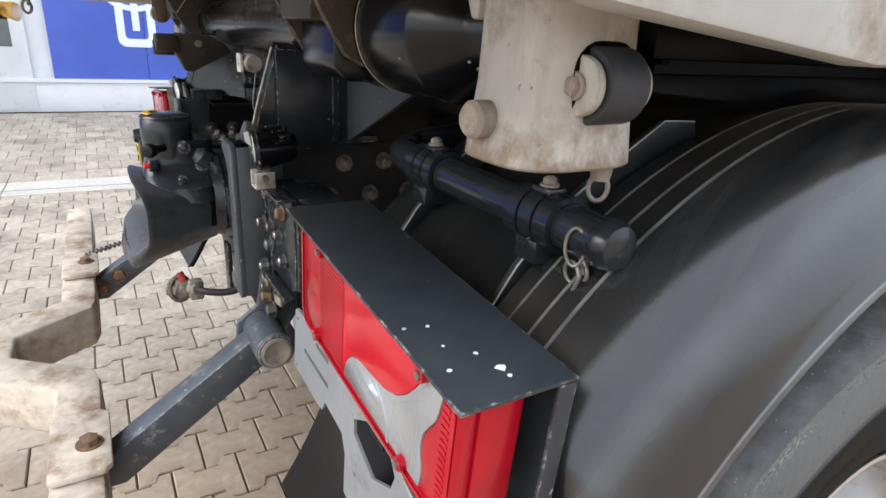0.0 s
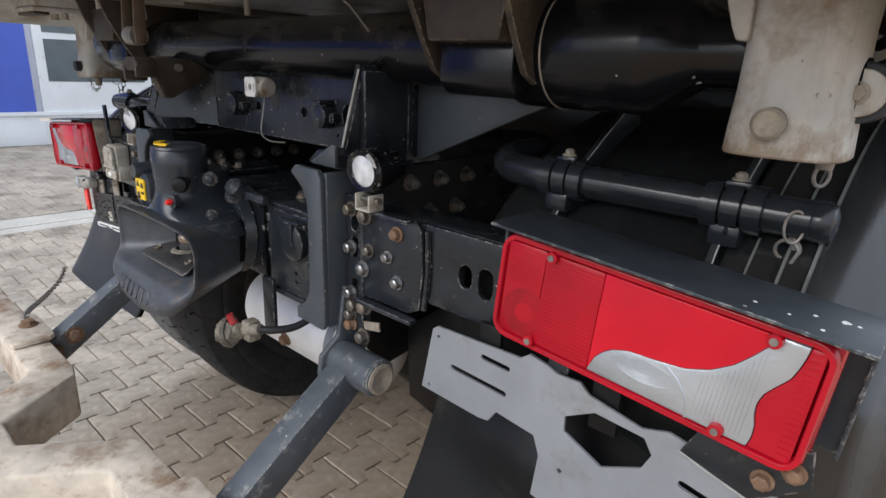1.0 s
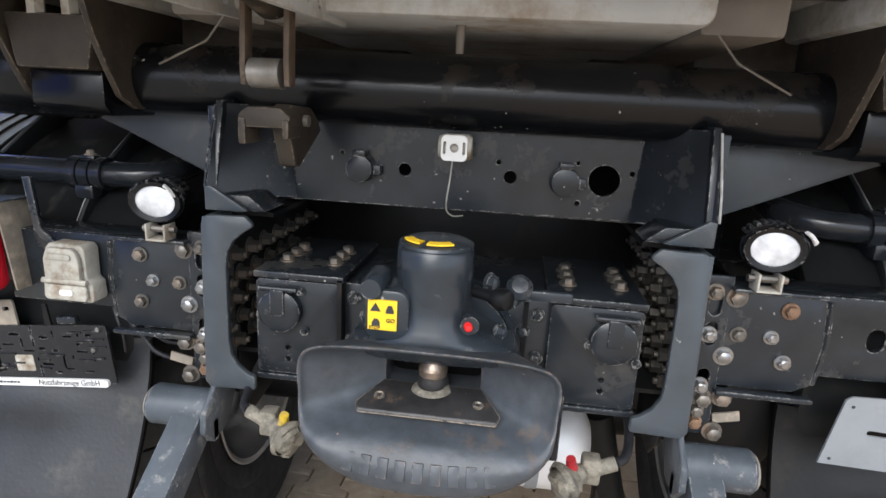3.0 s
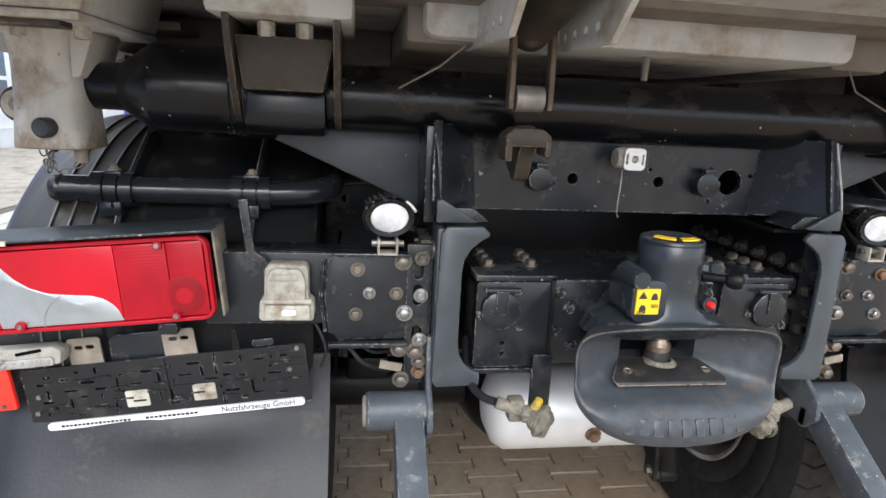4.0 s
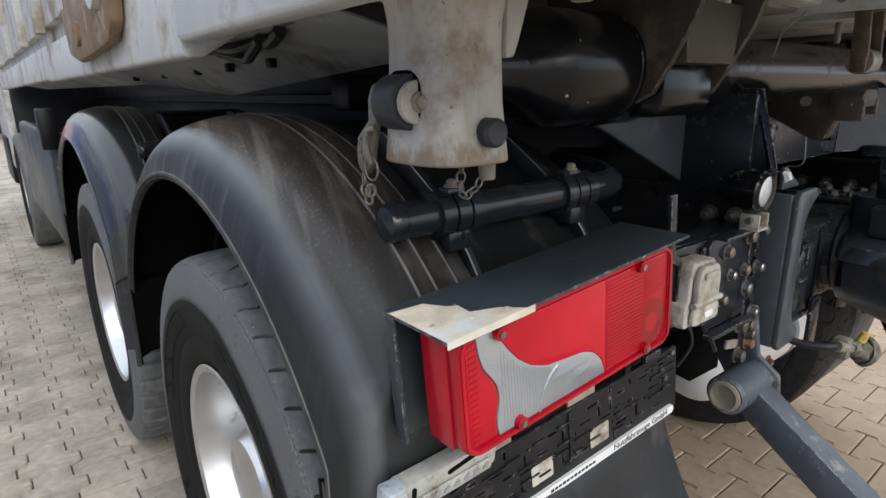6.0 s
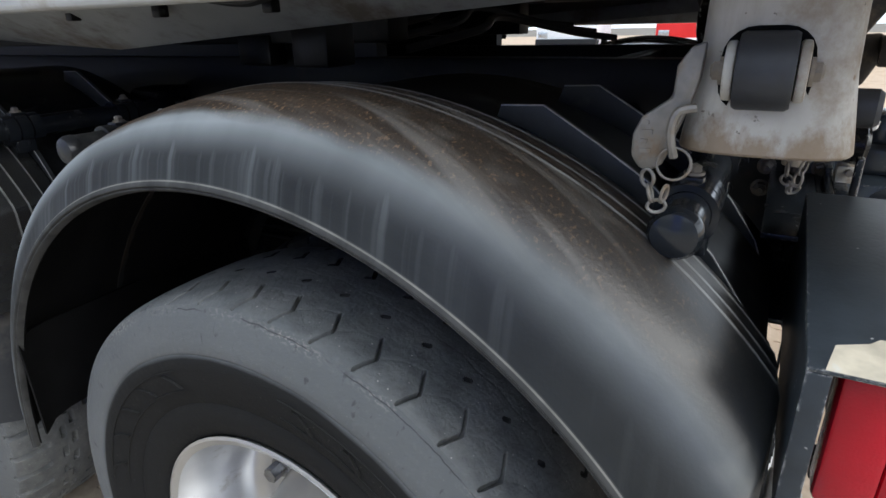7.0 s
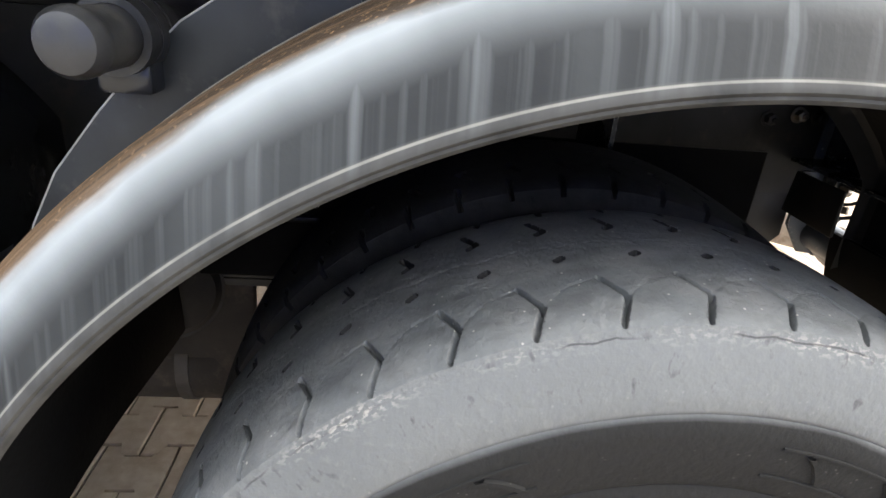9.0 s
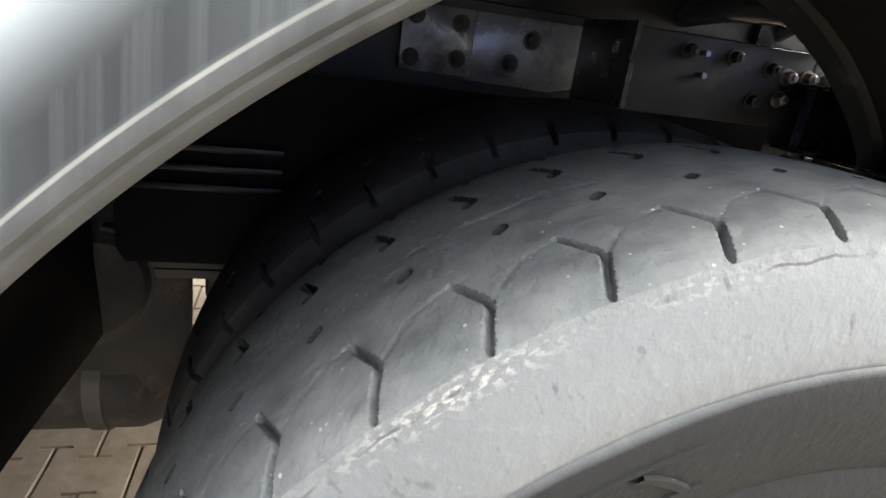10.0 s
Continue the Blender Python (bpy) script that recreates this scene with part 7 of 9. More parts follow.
# ---- rear legs, rollers, catches ----
def rear_leg(s):
    bm = bmesh.new()
    rows = []
    for z, hx, hy in ((1.272, 0.060, 0.0685), (1.274, 0.0615, 0.070), (1.30, 0.0605, 0.0665), (1.34, 0.058, 0.061), (1.40, 0.0565, 0.059), (1.43, 0.057, 0.060), (1.452, 0.060, 0.064), (1.464, 0.066, 0.072)):
        ring = []
        for i in range(40):
            a = 2 * math.pi * i / 40
            c, q = math.cos(a), math.sin(a)
            ring.append(bm.verts.new((s * 1.052 + hx * math.copysign(abs(c) ** 0.55, c), 0.099 + hy * math.copysign(abs(q) ** 0.7, q), z)))
        rows.append(ring)
    for a, b in zip(rows, rows[1:]):
        for i in range(40):
            bm.faces.new((a[i], a[(i + 1) % 40], b[(i + 1) % 40], b[i]))
    bm.faces.new(rows[0][::-1])
    bm.faces.new(rows[-1])
    leg = T("hinge_leg", bm, "leg", "dirty off-white hinge leg with rust stains at the rim")
    # near-black pad painted for the shade behind the roller
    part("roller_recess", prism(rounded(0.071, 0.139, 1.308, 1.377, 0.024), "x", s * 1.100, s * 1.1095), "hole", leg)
    rc_ = (s * 1.110, 0.105, 1.342)
    part("roller", lathe([(-0.021, 0.012), (-0.021, 0.029), (-0.018, 0.031), (0.018, 0.031), (0.021, 0.029), (0.021, 0.012)], rc_, (0, 1, 0), 36, closed=True), "rubber", leg, "black rubber roller")
    for q in (-1, 1):
        yy = 0.105 + q * 0.026
        lug = prism([(s * 1.085, 1.318)] + [(s * (1.110 + 0.024 * math.sin(radians(t_))), 1.342 - 0.024 * math.cos(radians(t_))) for t_ in range(0, 181, 15)] + [(s * 1.085, 1.366)], "y", yy - 0.004, yy + 0.004)
        part("roller_lug", lug, "leg", leg, "beige painted lug", 0.002)
        part("roller_bolt", bolt_mesh((s * 1.108, yy + q * 0.005, 1.342), (0, q, 0), 0.0085, 0.005), "muddy_metal", leg)
    part("pin_head", lathe([(0, 0.0), (0, 0.0165), (0.018, 0.0165), (0.022, 0.013), (0.0205, 0.009), (0.0205, 0.0)], (s * 1.044, 0.036, 1.308), (s * 0.1, -1, 0), 26), "muddy_metal" if s > 0 else "rubber", leg, "worn round pin head")
    flare = prism([(s * 1.005, 1.39), (s * 0.992, 1.39), (s * 0.985, 1.405), (s * 0.965, 1.464), (s * 1.005, 1.464)], "y", 0.045, 0.163)
    part("inner_flare", flare, "leg", leg, "", 0.003)
    part("top_flange", box(s * 1.142, s * 0.92, -0.11, 0.215, 1.464, 1.476), "body", leg, "pale grey flange plate with a dirty edge", 0.003)
    part("leg_head", prism([(s * 1.142, 1.477), (s * 1.135, 1.545), (s * 0.90, 1.545), (s * 0.92, 1.477)], "y", -0.105, 0.21), "body", leg, "pale grey welded head", 0.006)
    for bx in (1.045, 0.955):
        part("flange_bolt", cyl((s * bx, -0.02, 1.446), (s * bx, -0.02, 1.466), 0.012, seg=6), "socket", leg, "pale bolt head")
    part("flange_weld", box(s * 1.125, s * 0.95, -0.10, -0.06, 1.455, 1.4645), "body_dirty", leg, "brown dirt under the flange", 0.002)
    return leg


for s in SIDES:
    rear_leg(s)


def chain(points, link=0.028, wire=0.0025):
    """Links strung along a line, each turned a quarter against the last."""
    pts = smooth_line(points, 10)
    out, acc, i, flip = [], 0.0, 0, 0
    bm = bmesh.new()
    d = [0.0]
    for a, b in zip(pts, pts[1:]):
        d.append(d[-1] + (b - a).length)
    pitch = link * 0.72
    for k in range(int(d[-1] / pitch)):
        t = (k + 0.5) * pitch
        j = max(q for q in range(len(d)) if d[q] <= t)
        j = min(j, len(pts) - 2)
        c = pts[j].lerp(pts[j + 1], (t - d[j]) / max(1e-6, d[j + 1] - d[j]))
        ax = (pts[j + 1] - pts[j]).normalized()
        u, w = frame_of(ax)
        n_ = u if k % 2 else w
        loop = []
        for q in range(14):
            a = 2 * math.pi * q / 14
            loop.append(c + ax * (link / 2 - wire) * math.cos(a) + n_ * link * 0.3 * math.sin(a))
        sweep(loop, wire, 6, bm, True)
    return bm


# catch plate and chain on the near-side leg, spring clip on the off-side one
cat = T("catch_plate", prism([(0.150, 1.366), (0.162, 1.362), (0.172, 1.346), (0.173, 1.320), (0.184, 1.312), (0.197, 1.302), (0.204, 1.286), (0.204, 1.266), (0.196, 1.255), (0.186, 1.252), (0.176, 1.260), (0.171, 1.272), (0.166, 1.290), (0.158, 1.312), (0.152, 1.335)], "x", -1.116, -1.104), "chain", "grey cast catch plate", 0.004)
part("shackle", sweep(smooth_line([(-1.118, 0.152, 1.312), (-1.122, 0.166, 1.308), (-1.122, 0.170, 1.29), (-1.118, 0.166, 1.268)]), 0.004, 8), "chain", cat)
for k in range(4):
    part("cast_mark", box(-1.1172, -1.1158, 0.186 + 0.004 * (k % 2), 0.196, 1.270 + 0.0085 * k, 1.274 + 0.0085 * k), "chain", cat)
part("ring", sweep([(-1.118, 0.165 + 0.0145 * math.cos(a), 1.262 + 0.0145 * math.sin(a)) for a in np.linspace(0, 2 * math.pi, 24)[:-1]], 0.0013, 8, None, True), "chain", cat, "thin wire ring")
whole("safety_chain", chain([(-1.116, 0.188, 1.254), (-1.117, 0.184, 1.238), (-1.117, 0.178, 1.222), (-1.117, 0.172, 1.226), (-1.118, 0.168, 1.247)], 0.02, 0.0018), "chain", "short rusty chain hanging beside the mudguard", "chain")
whole("safety_chain", chain([(-1.060, 0.06, 1.274), (-1.058, 0.064, 1.250), (-1.05, 0.068, 1.232), (-1.03, 0.073, 1.236), (-1.014, 0.075, 1.250)], 0.017, 0.0013), "chain", "short rusty chain looped under the leg", "chain")
T("leg_peg", cyl((-1.012, 0.07, 1.275), (-1.010, 0.07, 1.248), 0.012, 0.010, 12), "muddy_metal")
T("leg_peg", cyl((1.085, 0.14, 1.274), (1.085, 0.14, 1.255), 0.012, 0.009, 12), "muddy_metal")
whole("safety_chain", chain([(1.085, 0.14, 1.258), (1.084, 0.139, 1.235), (1.083, 0.137, 1.215)], 0.03), "chain", "short rusty chain hanging from the leg", "chain")
rc0 = Vector((1.066, 0.135, 1.165))
ring_c = rc0 + Vector((0.004, 0, 0.018))
whole("clip_ring", sweep([ring_c + Vector((0.010 * math.cos(a), 0.004 * math.cos(a), 0.020 * math.sin(a))) for a in np.linspace(0, 2 * math.pi, 22)[:-1]], 0.0018, 8, None, True), "chain", "wire ring carrying the spring clip", "ring")
coil = [rc0 + Vector((0.013 * math.cos(a), 0.0009 * i, -0.013 + 0.013 * math.sin(a))) for i, a in enumerate(np.linspace(-0.6, -0.6 + 2 * math.pi * 1.35, 18))]
wavy = [rc0 + Vector(p) for p in ((0.020, 0.017, -0.045), (0.010, 0.017, -0.060), (0.004, 0.017, -0.074), (0.014, 0.017, -0.088), (0.016, 0.017, -0.098), (0.024, 0.017, -0.106))]
straight = [rc0 + Vector(p) for p in ((-0.010, -0.001, -0.112), (-0.006, -0.0005, -0.08), (0.002, 0.0, -0.045))]
whole("spring_clip", sweep(smooth_line(straight + coil[1:] + wavy, 4), 0.0023, 8), "chain", "bent wire spring clip hanging from the leg", "spring clip")

# ---- tailgate lock over the coupling ----
lock = T("tailgate_lock", prism([(-0.302, 1.316), (-0.226, 1.316), (-0.224, 1.334), (-0.240, 1.346), (-0.288, 1.346), (-0.304, 1.334)], "y", -0.105, -0.055), "body_dirty", "brown dust-covered tailgate lock", 0.005)
part("hook", prism([(-0.078, 1.336), (-0.042, 1.256), (-0.024, 1.253), (0.080, 1.306), (0.065, 1.325), (0.030, 1.345), (-0.055, 1.350)], "x", -0.268, -0.240), "body_dirty", lock, "worn steel hook lever", 0.005)
part("hook_pin", cyl((-0.276, -0.005, 1.325), (-0.232, -0.005, 1.325), 0.009, seg=16), "chain", lock, "bare pin end")
part("side_lug", box(-0.302, -0.290, -0.108, -0.055, 1.292, 1.33), "body_dirty", lock, "", 0.004)
part("side_lug", box(-0.236, -0.226, -0.108, -0.055, 1.302, 1.33), "body_dirty", lock, "", 0.004)
part("lock_roller", cyl((-0.288, -0.085, 1.392), (-0.242, -0.085, 1.392), 0.021, seg=28), "chain", lock, "bare steel roller")
for x in (-0.300, -0.236):
    bar = bmesh.new()
    prism([(-0.075, 1.375), (-0.098, 1.375), (-0.100, 1.405), (-0.090, 1.54), (-0.068, 1.54)], "x", x, x + 0.009, bar)
    part("link_bar", bar, "rusty_link", lock, "rust-brown steel link bar", 0.002)
for x0, x1, sl in ((-0.345, -0.333, -1), (-0.205, -0.193, 1)):
    fl = plate([(-0.247, 1.466), (0.069, 1.474), (0.069, 1.60), (-0.5, 1.70), (-0.5, 1.66), (-0.315, 1.525)], [circle2(0.027 - 0.045 * i, 1.490 + 0.0005 * i, 0.0075, 12) for i in range(6)], 0, 0.010)
    fl.transform(Matrix(((0, 1, 0, x0), (1, 0, 0, 0), (0, 0, 1, 0), (0, 0, 0, 1))))
    part("holed_flange", fl, "body", lock, "grey flange with a row of holes", 0.001)
part("guide_pipe", cyl((-0.265, -0.06, 1.50), (-0.265, -0.5, 1.60), 0.035, seg=24), "body_dirty", lock)

# ---- tipping body above ----
body = T("tipper_body", prism([(-0.55, 1.70), (-0.55, 1.62), (-0.08, 1.545), (6.4, 1.545), (6.4, 1.62), (0.2, 1.62)], "x", -1.19, 1.19), "body", "dirty light grey tipping body", 0.006)
for s in SIDES:
    if s > 0:
        side = prism([(-0.34, 1.432), (0.0, 1.397), (0.33, 1.367), (6.3, 1.36), (6.3, 1.54), (-0.34, 1.56)], "x", 1.205, 1.165)
        part("side_sill", side, "body", body, "pale grey folded side sill", 0.008)
    for ya, yb, zb, xo in () if s > 0 else ((-0.34, 0.56, 1.434, 1.22), (0.565, 2.47, 1.412, 1.214), (2.48, 6.3, 1.42, 1.21)):
        fold = prism([(s * xo, zb + 0.006), (s * xo, zb + 0.13), (s * 1.06, zb + 0.13), (s * 1.06, zb + 0.075), (s * 1.10, zb + 0.048), (s * (xo - 0.032), zb), (s * (xo - 0.006), zb)], "y", ya, yb)
        part("side_sill", fold, "body", body, "pale grey folded side sill", 0.006)
    pan = bmesh.new()
    lower = [(0.30, 1.415), (1.30, 1.350), (2.30, 1.398), (6.2, 1.42)]
    va = [pan.verts.new((s * 0.88, y_, z_)) for y_, z_ in lower]
    vb = [pan.verts.new((s * 1.075, y_, 1.462)) for y_, z_ in lower]
    vc = [pan.verts.new((s * 0.86, y_, z_ + 0.045)) for y_, z_ in lower]
    for i_ in range(3):
        pan.faces.new((va[i_], va[i_ + 1], vb[i_ + 1], vb[i_]))
        pan.faces.new((va[i_], va[i_ + 1], vc[i_ + 1], vc[i_]))
    got = bmesh.ops.extrude_face_region(pan, geom=pan.faces[:])
    bmesh.ops.translate(pan, verts=[v for v in got["geom"] if isinstance(v, bmesh.types.BMVert)], vec=(0, 0, 0.004))
    lw = part("lower_panel", pan, "under_grey", body, "grey folded panel under the body side")
    for y_ in (0.75, 1.0, 1.25, 1.6, 2.0):
        part("panel_clip", box(min(s * 0.975, s * 0.995), max(s * 0.975, s * 0.995), y_, y_ + 0.02, 1.405, 1.425), "black", lw, "", 0.003)
    for pts_ in (((1.075, 0.50, 1.452), (1.06, 0.58, 1.440), (1.05, 0.66, 1.446), (1.065, 0.74, 1.438), (1.05, 0.86, 1.446), (1.07, 1.0, 1.45)), ((1.07, 0.60, 1.446), (1.05, 0.70, 1.428), (1.03, 0.78, 1.424), (1.05, 0.88, 1.44))):
        part("side_hose", sweep(smooth_line([(s * a_, b_, c_) for a_, b_, c_ in pts_]), 0.011, 8), "cable", body, "black hose under the sill")
    part("sill_ledge", box(s * 1.10, s * 0.90, 0.3, 6.3, 1.50, 1.515), "under", body)
    part("drop_side", box(s * 1.17, s * 1.22, 0.05, 6.3, 1.60, 2.5), "body", body, "pale grey side wall", 0.006)
    for y in (0.1, 0.85, 1.5, 2.25, 3.0, 4.0, 5.0):
        part("side_rib", box(s * 1.215, s * 1.25, y, y + 0.08, 1.58, 2.5), "body", body, "", 0.006)
    hb = prism([(0.88, 1.66), (0.92, 1.50), (0.98, 1.462), (1.10, 1.452), (1.40, 1.44), (1.52, 1.46), (1.60, 1.66)], "x", s * 1.216, s * 1.246)
    hg = part("side_hinge", hb, "rust_paint", body, "rust-brown side wall hinge", 0.012)
    part("hinge_pin", cyl((s * 1.20, 1.32, 1.505), (s * 1.254, 1.32, 1.505), 0.03, seg=20), "rust", hg)
    part("hinge_lobe", lathe([(-0.035, 0), (-0.035, 0.055), (0.035, 0.055), (0.035, 0)], (s * 1.225, 1.02, 1.585), (1, 0, 0), 24), "body", hg)
    part("floor_beam", box(s * 0.36, s * 0.45, 0.92, 6.3, 1.346, 1.476), "black", body, "black beam under the floor", 0.006)
    part("long_beam", box(s * 0.34, s * 0.46, 0.0, 6.3, 1.475, 1.545), "under", body, "", 0.01)
    for y in (0.45, 1.1, 1.75, 2.4, 3.05):
        part("cross_bearer", box(s * 0.46, s * 1.10, y, y + 0.07, 1.46, 1.545), "under", body, "", 0.006)
part("floor_box", prism(rounded(-0.432, 0.352, 1.483, 1.56, 0.02), "y", -0.035, 0.6), "body", body, "pale grey floor box", 0.01)
part("rear_beam", box(-1.12, 1.12, -0.12, 0.06, 1.535, 1.60), "under", body, "", 0.012)
part("tailgate", prism([(-0.56, 1.60), (-0.50, 1.60), (-0.42, 2.5), (-0.48, 2.5)], "x", -1.18, 1.18), "body", body, "pale grey tailgate", 0.01)
for s in SIDES:
    part("tie_wire", sweep([(s * 0.47, -0.02, 1.40), (s * 0.40, 0.0, 1.44), (s * 0.36, -0.02, 1.475)], 0.0018, 6), "under", body)
part("bleed_pipe", cyl((-0.005, 0.05, 1.44), (-0.005, 0.05, 1.49), 0.006, 0.008, 12), "under", body)

# cables and hoses crossing above the subframe
for i, (z, y0) in enumerate(((1.33, 0.9), (1.35, 0.97), (1.37, 1.05), (1.34, 1.3))):
    T("hose", sweep(smooth_line([(-0.40, y0, z), (-0.2, y0 - 0.1, z + 0.04), (0.05, y0 - 0.05, z + 0.07 + 0.01 * i), (0.3, y0 - 0.2, z + 0.02), (0.42, y0 - 0.3, z)]), 0.011, 8), "cable", "black hydraulic hose")
# filler added on both sides to shut a slit of daylight
for s in SIDES:
    T("filler_rail", box(s * 0.345, s * 0.39, 1.0, 6.3, 1.3105, 1.3455), "black", "added black filler in the gap under the floor")
T("bulkhead", box(-1.15, 1.15, 6.52, 6.62, 0.55, 1.5), "black", "dark equipment wall behind the cab", 0.02)
T("bearing_block", box(-0.46, -0.36, 1.30, 1.42, 1.29, 1.37), "black", "", 0.008)
T("mount_bracket", box(-0.75, -0.66, 0.86, 0.95, 1.31, 1.40), "black", "", 0.006)

# cab far ahead
cab = T("cab", prism([(6.75, 0.95), (6.75, 3.0), (8.1, 3.05), (8.6, 2.0), (8.65, 0.6), (7.2, 0.6)], "x", -1.2, 1.2), "body", "pale grey driver's cab", 0.06)
for s in SIDES:
    mr = part("door_mirror", prism(rounded(s * 1.30 - 0.11, s * 1.30 + 0.11, 2.05, 2.55, 0.05), "y", 8.0, 8.12), "black", cab, "black mirror housing", 0.02)
    part("cab_step", box(s * 1.0, s * 1.22, 7.3, 8.3, 0.45, 0.95), "black", cab, "", 0.03)
    T("side_guard", box(s * 1.12 if s < 0 else 0.5, s * 1.2, 3.2, 5.2, 0.55, 1.18 if s < 0 else 1.5), "hood", "dark grey side box", 0.03)
    T("side_lamp_bracket", box(s * 1.16, s * 1.24, 3.0, 3.1, 1.1, 1.3), "black", "", 0.01)

# ---- folding underrun guard ----
for s in SIDES:
    hng = T("guard_hinge", lathe([(-0.06, 0.0), (-0.06, 0.032), (-0.055, 0.036), (0.055, 0.036), (0.06, 0.032), (0.06, 0.0)], (s * 0.455, -0.03, 0.812), (1, 0, 0), 32), "arm", "dark grey hinge barrel of the underrun guard")
    part("barrel_end", lathe([(0, 0.029), (0.004, 0.029), (0.006, 0.024), (0.003, 0.018), (0.003, 0.0)], (s * 0.515, -0.03, 0.812), (s, 0, 0), 28), "muddy_metal", hng, "worn bare barrel end")
    part("hinge_plate", prism([(0.045, 0.955), (-0.02, 0.955), (-0.035, 0.86), (-0.075, 0.83), (-0.08, 0.79), (-0.05, 0.76), (0.0, 0.765), (0.045, 0.83)], "x", s * 0.392, s * 0.404), "arm", hng, "", 0.004)
    part("lug", box(s * 0.392, s * 0.41, -0.05, -0.035, 0.76, 0.80), "arm", hng)
    arm = prism([(0.004, 0.800), (-0.03, 0.838), (-0.065, 0.815), (-0.36, 0.615), (-0.345, 0.578), (-0.300, 0.578), (-0.05, 0.752)], "x", s * 0.408, s * 0.462)
    arm2 = T("guard_arm", arm, "arm", "scratched grey guard arm", 0.004)
    for y, z in ((-0.262, 0.650), (-0.312, 0.615)):
        part("arm_bolt", bolt_mesh((s * 0.407, y, z), (-s, 0, 0), 0.017, 0.012), "rust", arm2, "rusty bolt head")
    pl = prism([(s * 0.36, -0.402), (s * 0.372, -0.405), (s * 0.54, -0.405), (s * 0.545, -0.395), (s * 0.545, -0.325), (s * 0.53, -0.312), (s * 0.375, -0.312), (s * 0.36, -0.325)], "z", 0.672, 0.684)
    gp = T("guard_plate", pl, "dust_bar", "pale dusty clamp plate", 0.003)
    part("plate_bolt", bolt_mesh((s * 0.465, -0.345, 0.684), (0, 0, 1), 0.016, 0.010), "rust", gp, "rusty bolt")
    T("hinge_tab", tilted(box(min(s * 0.448, s * 0.49), max(s * 0.448, s * 0.49), -0.012, -0.008, 0.888, 0.904), s * 0.48, 0.895, 12 * s), "muddy_metal", "small worn metal tab")
    for x, z in ((0.425, 0.925), (0.455, 0.93), (0.45, 0.868)):
        T("hinge_bolt", bolt_mesh((s * x, -0.012, z), (0, -1, 0), 0.012, 0.012), "bolt", "dull bolt head")
    T("hanger_plate", prism([(0.046, 0.955), (0.046, 0.80), (0.10, 0.745), (0.21, 0.76), (0.22, 0.955)], "x", s * 0.386, s * 0.392), "black", "black hanger plate behind the bracket", 0.002)
    # black sheet added behind the hinge to keep this gap dark
    T("splash_sheet", prism([(s * 0.45, 0.85), (s * 0.60, 0.97), (s * 0.62, 0.80), (s * 0.55, 0.68), (s * 0.46, 0.70)] if s > 0 else [(-0.45, 0.88), (-0.46, 0.97), (-0.60, 0.97), (-0.605, 0.88)], "y", 0.10, 0.108), "black", "", 0.003)
outer_edge = [(1.14, -0.405), (0.30, -0.405), (0.235, -0.405), (0.10, -0.575), (-0.095, -0.575), (-0.225, -0.405), (-0.30, -0.405), (-1.14, -0.405)]
inner_edge = [(-1.14, -0.325), (-0.20, -0.325), (-0.155, -0.335), (-0.045, -0.49), (0.05, -0.49), (0.175, -0.335), (0.215, -0.325), (1.14, -0.325)]
bar = prism(outer_edge + inner_edge, "z", 0.56, 0.670)
T("underrun_bar", bar, "dust_bar", "dusty pale underrun bar with a stepped middle", 0.008)

